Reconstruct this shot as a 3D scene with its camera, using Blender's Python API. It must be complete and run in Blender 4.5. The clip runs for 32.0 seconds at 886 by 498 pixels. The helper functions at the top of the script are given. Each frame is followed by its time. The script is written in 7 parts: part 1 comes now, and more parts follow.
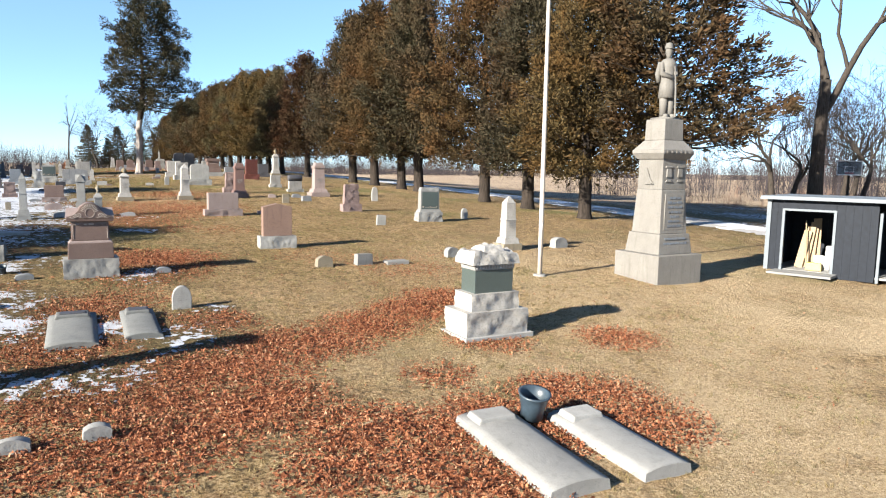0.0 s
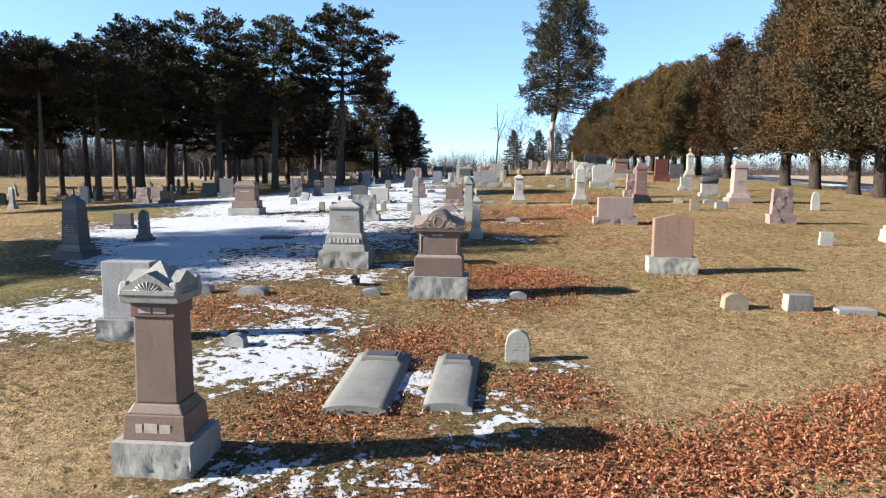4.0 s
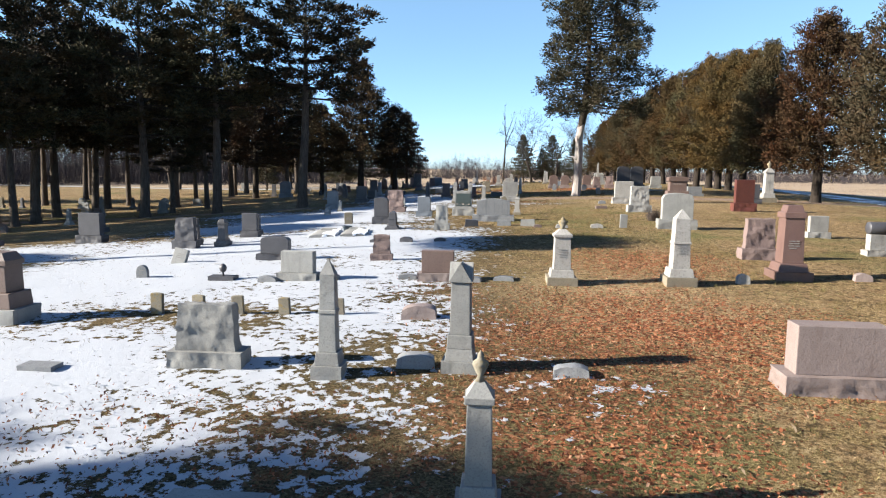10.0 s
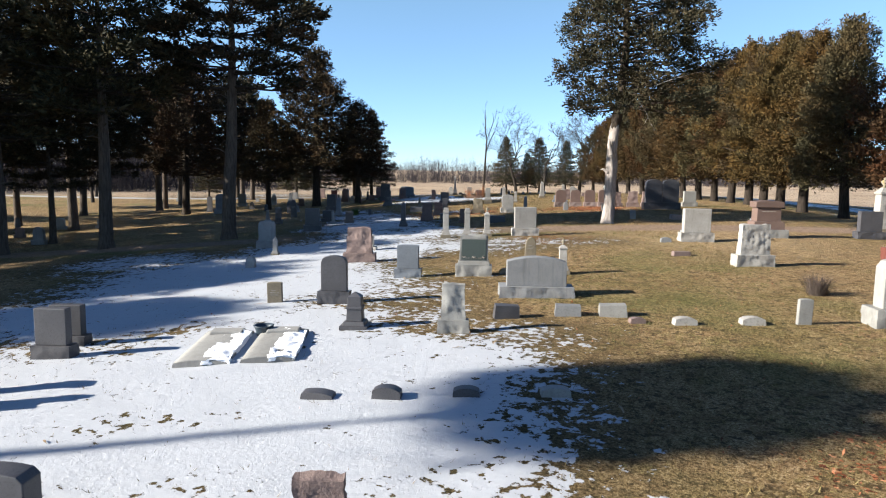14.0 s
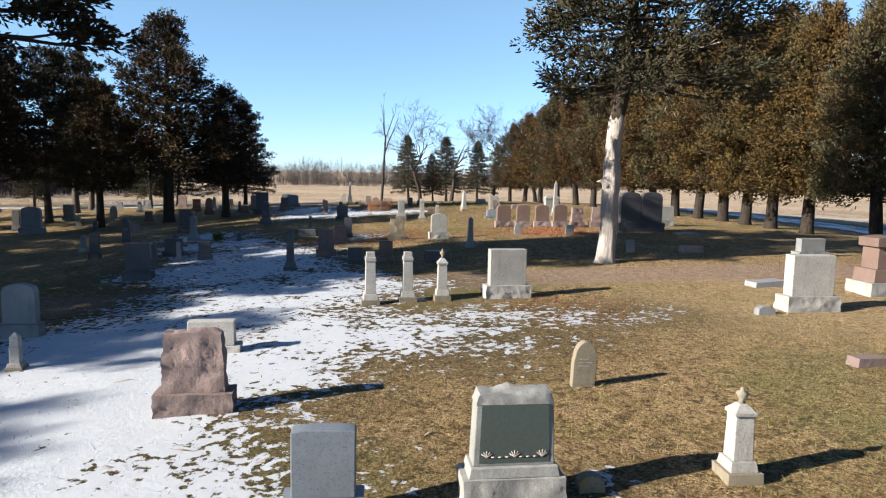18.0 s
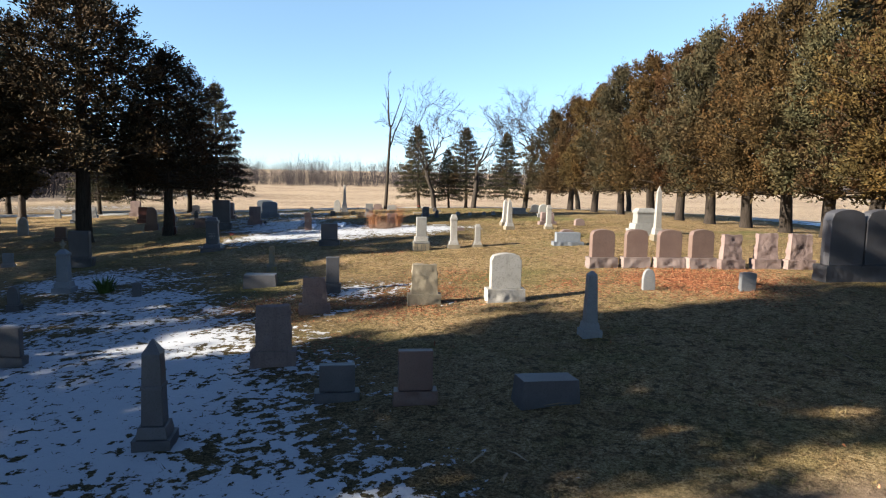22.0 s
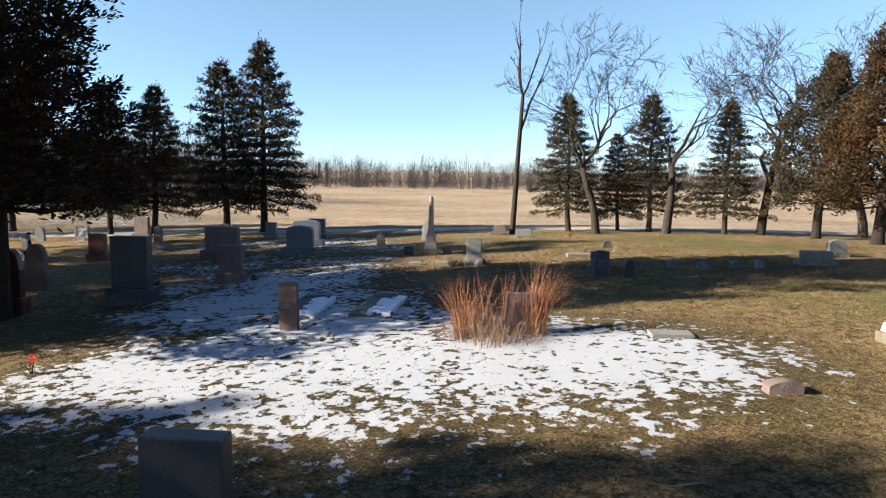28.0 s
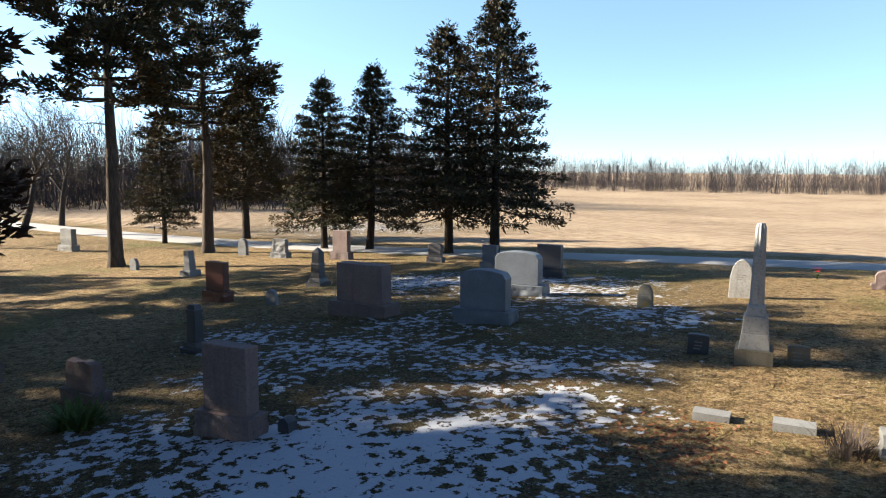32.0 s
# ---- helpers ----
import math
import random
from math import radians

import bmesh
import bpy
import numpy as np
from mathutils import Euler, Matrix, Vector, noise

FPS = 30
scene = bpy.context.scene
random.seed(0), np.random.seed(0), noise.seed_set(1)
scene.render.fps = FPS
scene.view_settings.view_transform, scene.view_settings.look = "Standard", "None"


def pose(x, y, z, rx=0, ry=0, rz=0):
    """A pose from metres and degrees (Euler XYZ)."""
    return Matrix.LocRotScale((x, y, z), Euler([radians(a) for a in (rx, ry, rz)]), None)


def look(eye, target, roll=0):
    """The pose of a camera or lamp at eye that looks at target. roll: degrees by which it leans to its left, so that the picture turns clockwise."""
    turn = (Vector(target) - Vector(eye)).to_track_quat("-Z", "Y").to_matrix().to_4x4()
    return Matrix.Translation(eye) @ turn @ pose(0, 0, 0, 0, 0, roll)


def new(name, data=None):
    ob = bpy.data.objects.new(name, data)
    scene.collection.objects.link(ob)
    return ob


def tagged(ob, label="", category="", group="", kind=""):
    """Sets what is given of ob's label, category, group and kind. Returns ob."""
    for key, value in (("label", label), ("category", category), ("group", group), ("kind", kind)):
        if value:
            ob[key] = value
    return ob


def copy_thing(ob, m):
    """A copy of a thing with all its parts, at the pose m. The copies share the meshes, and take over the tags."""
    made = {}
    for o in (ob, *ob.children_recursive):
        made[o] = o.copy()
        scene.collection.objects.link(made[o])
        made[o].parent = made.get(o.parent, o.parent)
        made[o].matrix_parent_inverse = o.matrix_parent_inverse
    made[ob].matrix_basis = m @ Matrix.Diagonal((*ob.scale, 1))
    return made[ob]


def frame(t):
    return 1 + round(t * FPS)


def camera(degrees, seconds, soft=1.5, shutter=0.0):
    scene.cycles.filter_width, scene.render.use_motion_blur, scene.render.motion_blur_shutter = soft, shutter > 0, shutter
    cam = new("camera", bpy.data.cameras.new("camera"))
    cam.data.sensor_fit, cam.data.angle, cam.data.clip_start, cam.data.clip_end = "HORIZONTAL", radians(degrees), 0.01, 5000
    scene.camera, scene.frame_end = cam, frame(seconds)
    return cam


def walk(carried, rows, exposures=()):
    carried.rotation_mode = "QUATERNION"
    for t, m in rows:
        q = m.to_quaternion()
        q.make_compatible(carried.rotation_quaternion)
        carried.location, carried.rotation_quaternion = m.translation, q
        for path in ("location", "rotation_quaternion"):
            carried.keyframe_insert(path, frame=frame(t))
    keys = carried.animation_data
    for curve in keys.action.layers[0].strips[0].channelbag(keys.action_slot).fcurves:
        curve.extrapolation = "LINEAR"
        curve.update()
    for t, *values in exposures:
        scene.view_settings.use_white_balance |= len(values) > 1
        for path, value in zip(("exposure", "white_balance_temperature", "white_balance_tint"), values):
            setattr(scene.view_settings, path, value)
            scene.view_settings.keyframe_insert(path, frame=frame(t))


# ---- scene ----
cam = camera(65.8, 32.0, 1.15)
METRES, EYE, TILT, LEAN, TURN = 88.0, 2.75, 0.0, 0.0, 0.0
SUN_STRENGTH, SKY_STRENGTH, EXPOSURE, KELVIN = 5.0, 0.070, 1.63, 6600
YAW = 29.0
SHED_YAW = -42
ROWS = [
    (0.0, 0.0, 0.0, 0.0, 0.11, -6.66, -0.97),
    (0.5, 0.0, 0.0039, -0.0001, 3.81, -6.71, -0.91),
    (1.0, 0.0, 0.0089, -0.0002, 8.32, -6.77, -0.79),
    (1.5, -0.0002, 0.0147, -0.0003, 12.99, -6.79, -0.72),
    (2.0, -0.001, 0.0212, -0.0004, 19.5, -6.88, -0.64),
    (2.5, -0.0016, 0.0281, -0.0005, 23.69, -6.92, -0.57),
    (3.0, -0.003, 0.0352, -0.0005, 25.5, -6.94, -0.57),
    (3.5, -0.0051, 0.043, -0.0006, 29.03, -6.94, -0.5),
    (4.0, -0.0077, 0.0511, -0.0005, 33.89, -6.99, -0.48),
    (4.5, -0.0106, 0.0591, -0.0004, 34.69, -6.99, -0.49),
    (6.5, -0.0288, 0.0943, -0.0002, 34.66, -6.93, -0.63),
    (7.0, -0.0348, 0.1039, 0.0026, 34.63, -6.92, -0.64),
    (7.5, -0.0412, 0.1145, 0.0065, 34.59, -6.88, -0.62),
    (8.0, -0.0485, 0.1261, 0.0086, 34.59, -6.84, -0.66),
    (8.5, -0.0568, 0.1389, 0.0093, 34.57, -6.81, -0.67),
    (9.0, -0.0661, 0.1528, 0.0094, 34.56, -6.8, -0.67),
    (9.5, -0.0763, 0.1674, 0.0094, 34.54, -6.78, -0.69),
    (10.0, -0.0873, 0.1826, 0.0094, 34.22, -6.75, -0.71),
    (10.5, -0.0991, 0.1984, 0.0095, 33.48, -6.72, -0.67),
    (11.0, -0.1111, 0.2142, 0.0096, 33.45, -6.71, -0.69),
    (11.5, -0.1225, 0.2287, 0.0099, 33.42, -6.71, -0.7),
    (12.0, -0.1335, 0.2425, 0.0114, 33.42, -6.7, -0.71),
    (12.5, -0.1441, 0.2557, 0.0133, 33.4, -6.7, -0.71),
    (13.0, -0.1541, 0.2681, 0.0149, 33.27, -6.7, -0.69),
    (13.5, -0.1636, 0.2796, 0.0163, 32.59, -6.68, -0.72),
    (14.0, -0.1727, 0.2907, 0.0173, 31.16, -6.64, -0.78),
    (14.5, -0.182, 0.302, 0.0183, 29.56, -6.6, -0.83),
    (15.0, -0.1907, 0.3133, 0.0192, 27.9, -6.55, -0.87),
    (15.5, -0.2001, 0.326, 0.02, 25.6, -6.51, -0.91),
    (17.5, -0.2407, 0.3841, 0.0204, 21.33, -6.41, -1.08),
    (18.0, -0.2502, 0.3997, 0.0205, 21.34, -6.41, -1.09),
    (18.5, -0.2596, 0.4158, 0.0206, 21.35, -6.42, -1.08),
    (19.0, -0.2686, 0.4324, 0.0207, 21.34, -6.42, -1.1),
    (19.5, -0.2774, 0.449, 0.0207, 21.34, -6.44, -1.06),
    (20.0, -0.286, 0.466, 0.0206, 21.34, -6.43, -1.1),
    (20.5, -0.2947, 0.4831, 0.0206, 21.33, -6.46, -1.1),
    (21.0, -0.3032, 0.5002, 0.0205, 21.31, -6.45, -1.1),
    (21.5, -0.3118, 0.5173, 0.0207, 21.35, -6.49, -1.13),
    (22.0, -0.3207, 0.5343, 0.0206, 21.34, -6.47, -1.13),
    (22.5, -0.3294, 0.5509, 0.0207, 21.35, -6.47, -1.14),
    (23.0, -0.3379, 0.5675, 0.0209, 21.35, -6.48, -1.18),
    (23.5, -0.3462, 0.5842, 0.0209, 21.36, -6.48, -1.17),
    (24.0, -0.3546, 0.6011, 0.0207, 21.35, -6.47, -1.15),
    (24.5, -0.3629, 0.618, 0.0207, 21.35, -6.48, -1.14),
    (26.5, -0.393, 0.693, 0.0197, 26.46, -6.56, -0.84),
    (27.0, -0.4025, 0.7113, 0.0196, 28.39, -6.55, -0.81),
    (27.5, -0.412, 0.7291, 0.0194, 30.3, -6.54, -0.76),
    (28.0, -0.4219, 0.7467, 0.0192, 32.35, -6.55, -0.77),
    (28.5, -0.4318, 0.7638, 0.0191, 33.48, -6.56, -0.75),
    (29.0, -0.4419, 0.7804, 0.019, 33.91, -6.55, -0.74),
    (29.5, -0.4525, 0.7967, 0.0187, 35.26, -6.53, -0.71),
    (30.0, -0.4631, 0.8122, 0.0184, 36.94, -6.49, -0.66),
    (30.5, -0.4727, 0.8256, 0.0182, 39.59, -6.52, -0.61),
    (31.0, -0.4821, 0.8372, 0.018, 44.72, -6.54, -0.53),
    (31.5, -0.4904, 0.8472, 0.0178, 50.16, -6.55, -0.43),
    (32.0, -0.4979, 0.8557, 0.0175, 56.4, -6.56, -0.38),
]
walk(cam, [(t, pose(0, 0, EYE, TILT, LEAN, TURN) @ pose(METRES * x, METRES * y, METRES * z, 90 + pitch, roll, yaw)) for t, x, y, z, yaw, pitch, roll in ROWS],
     [(0.0, EXPOSURE + 0.41, KELVIN - 150, 10), (7.0, EXPOSURE + 0.40, KELVIN - 150, 10), (13.0, EXPOSURE + 0.17, KELVIN - 200, 10), (20.0, EXPOSURE + 0.14, KELVIN, 10), (23.5, EXPOSURE + 0.52, KELVIN + 300, 10), (28.0, EXPOSURE + 0.20, KELVIN + 200, 10), (32.0, EXPOSURE + 0.54, KELVIN + 400, 10)])

# ---- light ----
SUN_ELEVATION, SHADOW_X, SHADOW_Y = radians(23.0), 0.745, 0.667
world = bpy.data.worlds.new("sky")
scene.world = world
world.use_nodes = True
wt = world.node_tree
sky = wt.nodes.new("ShaderNodeTexSky")
sky.sky_type, sky.sun_disc = "NISHITA", False
sky.sun_elevation, sky.sun_rotation = SUN_ELEVATION, math.atan2(-SHADOW_X, -SHADOW_Y)
sky.air_density, sky.dust_density, sky.ozone_density = 0.5, 0.05, 1.2
wt.nodes["Background"].inputs["Strength"].default_value = SKY_STRENGTH
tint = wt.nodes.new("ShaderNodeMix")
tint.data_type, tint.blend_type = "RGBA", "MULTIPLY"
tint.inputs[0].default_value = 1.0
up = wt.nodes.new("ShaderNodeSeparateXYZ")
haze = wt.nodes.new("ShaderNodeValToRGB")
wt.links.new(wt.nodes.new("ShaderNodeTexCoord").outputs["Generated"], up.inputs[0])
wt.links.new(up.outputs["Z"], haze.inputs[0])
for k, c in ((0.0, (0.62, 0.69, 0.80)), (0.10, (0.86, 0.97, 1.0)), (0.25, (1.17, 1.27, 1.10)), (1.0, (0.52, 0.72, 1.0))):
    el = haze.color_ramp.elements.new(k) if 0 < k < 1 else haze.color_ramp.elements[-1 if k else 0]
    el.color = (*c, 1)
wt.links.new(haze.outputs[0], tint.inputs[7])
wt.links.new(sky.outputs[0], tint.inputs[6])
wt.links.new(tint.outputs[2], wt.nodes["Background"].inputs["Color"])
sun = new("sun", bpy.data.lights.new("sun", "SUN"))
sun.data.energy, sun.data.angle, sun.data.color = SUN_STRENGTH, radians(0.5), (1.0, 0.92, 0.79)
_c = math.cos(SUN_ELEVATION)
sun.matrix_world = look((-SHADOW_X * _c * 60, -SHADOW_Y * _c * 60, math.sin(SUN_ELEVATION) * 60), (0, 0, 0))


# ---- materials ----
def nodes_of(name):
    m = bpy.data.materials.new(name)
    m.use_nodes = True
    t = m.node_tree
    return m, t, t.nodes["Principled BSDF"]


def nd(t, kind, **kw):
    n = t.nodes.new(kind)
    for k, v in kw.items():
        n.inputs[k].default_value = v
    return n


def noise_at(t, src, scale, detail=4.0, rough=0.55):
    n = nd(t, "ShaderNodeTexNoise", Scale=scale, Detail=detail, Roughness=rough)
    t.links.new(src, n.inputs["Vector"])
    return n.outputs["Fac"]


def ramp(t, src, stops):
    r = t.nodes.new("ShaderNodeValToRGB")
    e = r.color_ramp.elements
    while len(e) < len(stops):
        e.new(0.5)
    for el, (p, c) in zip(e, stops):
        el.position, el.color = p, (*c, 1) if len(c) == 3 else c
    t.links.new(src, r.inputs[0])
    return r.outputs[0]


def mix(t, fac, a, b, mode="MIX"):
    n = t.nodes.new("ShaderNodeMix")
    n.data_type, n.blend_type = "RGBA", mode
    for sock, v in ((n.inputs[0], fac), (n.inputs[6], a), (n.inputs[7], b)):
        if isinstance(v, (int, float)):
            sock.default_value = v
        elif isinstance(v, tuple):
            sock.default_value = (*v, 1)
        else:
            t.links.new(v, sock)
    return n.outputs[2]


def calc(t, op, a, b=0.0, clamp=False):
    n = t.nodes.new("ShaderNodeMath")
    n.operation, n.use_clamp = op, clamp
    for sock, v in zip(n.inputs, (a, b)):
        if isinstance(v, (int, float)):
            sock.default_value = v
        else:
            t.links.new(v, sock)
    return n.outputs[0]


def bump(t, bsdf, height, strength=0.4, dist=0.02):
    b = nd(t, "ShaderNodeBump", Strength=strength, Distance=dist)
    t.links.new(height, b.inputs["Height"])
    t.links.new(b.outputs[0], bsdf.inputs["Normal"])


def stone(name, a, b, dark, rough=0.75, grain=55.0, spots=None, relief=0.35):
    """A weathered stone: two mixed tones, crystal grain, streaks and spots of lichen."""
    m, t, s = nodes_of(name)
    co = t.nodes.new("ShaderNodeTexCoord").outputs["Object"]
    info = t.nodes.new("ShaderNodeObjectInfo")
    shift = t.nodes.new("ShaderNodeVectorMath")
    shift.operation = "ADD"
    t.links.new(co, shift.inputs[0])
    t.links.new(info.outputs["Location"], shift.inputs[1])
    p = shift.outputs[0]
    big, fine = noise_at(t, p, 2.3, 5, 0.65), noise_at(t, p, grain, 2, 0.6)
    col = mix(t, ramp(t, big, [(0.32, (0, 0, 0)), (0.68, (1, 1, 1))]), a, b)
    col = mix(t, ramp(t, fine, [(0.36, (0.45,) * 3), (0.47, (0, 0, 0))]), col, dark)
    tall = nd(t, "ShaderNodeMapping", Scale=(9, 9, 0.9))
    t.links.new(p, tall.inputs[0])
    streak = noise_at(t, tall.outputs[0], 1.0, 4)
    col = mix(t, ramp(t, streak, [(0.55, (0, 0, 0)), (0.75, (0.5 if rough > 0.56 else 0.16,) * 3)]), col, dark)
    if spots:
        col = mix(t, ramp(t, noise_at(t, p, 6.5, 6, 0.7), [(0.52, (0, 0, 0)), (0.62, (0.85,) * 3)]), col, spots)
    hsv = nd(t, "ShaderNodeHueSaturation")
    t.links.new(calc(t, "MULTIPLY_ADD", info.outputs["Random"], 0.3), hsv.inputs["Value"])
    hsv.inputs["Value"].links[0].from_node.inputs[2].default_value = 0.85
    t.links.new(col, hsv.inputs["Color"])
    t.links.new(hsv.outputs[0], s.inputs["Base Color"])
    s.inputs["Roughness"].default_value = rough
    bump(t, s, calc(t, "ADD", calc(t, "MULTIPLY", noise_at(t, p, 14, 6, 0.7), 1.0), calc(t, "MULTIPLY", fine, 0.3)), relief if rough > 0.56 else relief * 0.35, 0.02)
    return m


STONE = {
    "grey": stone("grey_granite", (0.197, 0.203, 0.21), (0.144, 0.151, 0.157), (0.072, 0.072, 0.079), 0.6),
    "lgrey": stone("light_grey_marble", (0.229, 0.229, 0.218), (0.165, 0.165, 0.159), (0.107, 0.107, 0.101), 0.7),
    "white": stone("white_marble", (0.301, 0.292, 0.274), (0.223, 0.214, 0.199), (0.121, 0.114, 0.102), 0.65, 30),
    # also given to stones in the grove's shade, that shade put into their tone
    "dark": stone("dark_and_shaded_stone", (0.059, 0.059, 0.066), (0.039, 0.039, 0.046), (0.02, 0.02, 0.023), 0.5),
    "bgrey": stone("blue_grey_granite", (0.144, 0.164, 0.19), (0.105, 0.118, 0.138), (0.052, 0.059, 0.066), 0.5),
    "brown": stone("brown_granite", (0.129, 0.088, 0.073), (0.102, 0.067, 0.057), (0.054, 0.035, 0.027), 0.55),
    "rbrown": stone("red_brown_granite", (0.131, 0.079, 0.066), (0.098, 0.056, 0.049), (0.046, 0.03, 0.026), 0.5),
    "tan": stone("tan_granite", (0.177, 0.113, 0.086), (0.145, 0.092, 0.07), (0.07, 0.043, 0.035), 0.6),
    "pink": stone("pink_granite", (0.213, 0.171, 0.159), (0.173, 0.135, 0.124), (0.116, 0.081, 0.069), 0.6),
    "rpink": stone("rough_pink_granite", (0.184, 0.134, 0.121), (0.138, 0.098, 0.092), (0.072, 0.049, 0.049), 0.85, 40, None, 0.9),
    "red": stone("polished_red_granite", (0.125, 0.043, 0.033), (0.085, 0.03, 0.026), (0.033, 0.013, 0.013), 0.3),
    "tanstone": stone("tan_limestone", (0.189, 0.161, 0.118), (0.142, 0.123, 0.089), (0.071, 0.061, 0.043), 0.9),
    "lichen": stone("lichened_limestone", (0.199, 0.179, 0.136), (0.153, 0.136, 0.105), (0.079, 0.068, 0.048), 0.95, 40, (0.221, 0.153, 0.042)),
    "slate": stone("weathered_dark_concrete", (0.123, 0.127, 0.123), (0.094, 0.098, 0.097), (0.057, 0.057, 0.057), 0.9, 80),
    "concrete": stone("grey_concrete", (0.223, 0.223, 0.216), (0.177, 0.177, 0.171), (0.112, 0.112, 0.105), 0.9, 80),
}


def plain(name, col, rough=0.7, metal=0.0, vary=0.25, scale=8.0, relief=0.15):
    m, t, s = nodes_of(name)
    co = t.nodes.new("ShaderNodeTexCoord").outputs["Object"]
    n = noise_at(t, co, scale, 5, 0.65)
    lo = tuple(c * (1 - vary) for c in col)
    hi = tuple(min(1, c * (1 + vary)) for c in col)
    t.links.new(ramp(t, n, [(0.3, lo), (0.7, hi)]), s.inputs["Base Color"])
    s.inputs["Roughness"].default_value, s.inputs["Metallic"].default_value = rough, metal
    s.inputs["Specular IOR Level"].default_value = 0.5 if rough < 0.5 else 0.15
    bump(t, s, noise_at(t, co, scale * 5, 4), relief, 0.01)
    return m


def foliage(name, cols, patch):
    """Needles: one tone a spray, drifting to a second tone over the crown."""
    m, t, s = nodes_of(name)
    geo = t.nodes.new("ShaderNodeNewGeometry")
    co = t.nodes.new("ShaderNodeTexCoord").outputs["Object"]
    col = ramp(t, geo.outputs["Random Per Island"], [(0.0, cols[0]), (0.55, cols[1]), (1.0, cols[2])])
    col = mix(t, ramp(t, noise_at(t, co, 0.55, 3), [(0.45, (0, 0, 0)), (0.62, (0.8,) * 3)]), col, patch)
    info = t.nodes.new("ShaderNodeObjectInfo")
    hsv = nd(t, "ShaderNodeHueSaturation")
    t.links.new(calc(t, "MULTIPLY_ADD", info.outputs["Random"], 0.5), hsv.inputs["Value"])
    hsv.inputs["Value"].links[0].from_node.inputs[2].default_value = 0.75
    t.links.new(calc(t, "MULTIPLY_ADD", info.outputs["Random"], 0.035), hsv.inputs["Hue"])
    hsv.inputs["Hue"].links[0].from_node.inputs[2].default_value = 0.483
    t.links.new(col, hsv.inputs["Color"])
    t.links.new(hsv.outputs[0], s.inputs["Base Color"])
    s.inputs["Roughness"].default_value = 0.8
    s.inputs["Specular IOR Level"].default_value = 0.15
    return m


def bark(name, a, b, scale=3.0):
    m, t, s = nodes_of(name)
    co = t.nodes.new("ShaderNodeTexCoord").outputs["Object"]
    mp = nd(t, "ShaderNodeMapping", Scale=(6, 6, 0.8))
    t.links.new(co, mp.inputs[0])
    n = noise_at(t, mp.outputs[0], scale, 6, 0.7)
    t.links.new(ramp(t, n, [(0.35, a), (0.65, b)]), s.inputs["Base Color"])
    s.inputs["Roughness"].default_value = 0.95
    s.inputs["Specular IOR Level"].default_value = 0.15
    bump(t, s, n, 0.9, 0.05)
    return m


CEDAR = foliage("bronze_cedar_needles", [(0.024, 0.017, 0.008), (0.046, 0.03, 0.012), (0.075, 0.049, 0.02)], (0.071, 0.034, 0.011))
CEDAR_OLIVE = foliage("olive_cedar_needles", [(0.023, 0.022, 0.011), (0.042, 0.038, 0.02), (0.07, 0.059, 0.032)], (0.067, 0.044, 0.02))
GROVE = foliage("dark_pine_needles", [(0.012, 0.014, 0.008), (0.027, 0.027, 0.014), (0.062, 0.05, 0.025)], (0.05, 0.031, 0.015))
BROWN_GROVE = foliage("brown_green_conifer_needles", [(0.016, 0.014, 0.008), (0.038, 0.029, 0.014), (0.075, 0.052, 0.024)], (0.062, 0.034, 0.014))
LONE = foliage("grey_green_cedar_needles", [(0.012, 0.015, 0.008), (0.029, 0.029, 0.017), (0.06, 0.053, 0.029)], (0.044, 0.034, 0.018))
SPRUCE = foliage("green_spruce_needles", [(0.016, 0.02, 0.012), (0.037, 0.039, 0.022), (0.073, 0.068, 0.037)], (0.085, 0.055, 0.027))
BARK_DARK = bark("dark_bark", (0.022, 0.018, 0.014), (0.058, 0.045, 0.035))
BARK_GREY = bark("grey_bark", (0.083, 0.07, 0.058), (0.179, 0.157, 0.131))
BARK_MID = bark("brown_grey_bark", (0.045, 0.035, 0.029), (0.109, 0.09, 0.074))
BARK_OLD = bark("weathered_grey_brown_bark", (0.022, 0.018, 0.015), (0.06, 0.05, 0.042))
# dark bark darkened again: the row's shade on its trunks, put into colour
BARK_CEDAR_SHADED = bark("shade_darkened_cedar_bark", (0.014, 0.011, 0.009), (0.045, 0.036, 0.03))
BARK_PALE = bark("bleached_barkless_wood", (0.186, 0.158, 0.141), (0.401, 0.363, 0.336), 4.0)
TWIG = plain("bare_twigs", (0.074, 0.058, 0.051), 0.9, vary=0.3)
THATCH = plain("pinkish_dry_thatch", (0.256, 0.173, 0.128), 0.95, vary=0.35, scale=5)
STRAW = plain("rusty_dry_grass", (0.282, 0.128, 0.064), 0.9, vary=0.35, scale=5)
SNOW = plain("old_snow", (0.80, 0.82, 0.86), 0.55, vary=0.05, scale=4, relief=0.5)
STEEL = plain("galvanised_steel", (0.42, 0.43, 0.44), 0.5, 0.6, 0.2)
POLE = plain("weathered_white_paint_pole", (0.397, 0.358, 0.32), 0.55, vary=0.15, scale=3)
FARWOOD = plain("hazy_bare_twigs", (0.042, 0.036, 0.039), 0.95, vary=0.3)
SIDING = plain("dark_navy_metal_siding", (0.011, 0.014, 0.020), 0.6, 0.0, 0.25)
TRIM = plain("pale_grey_trim", (0.134, 0.153, 0.17), 0.6, vary=0.1)
WOOD = plain("bare_board", (0.269, 0.198, 0.128), 0.8, vary=0.2)
WHITEP = plain("white_plastic", (0.576, 0.584, 0.592), 0.45, vary=0.08)
YELLOWP = plain("yellow_plastic", (0.528, 0.4, 0.128), 0.5, vary=0.12)
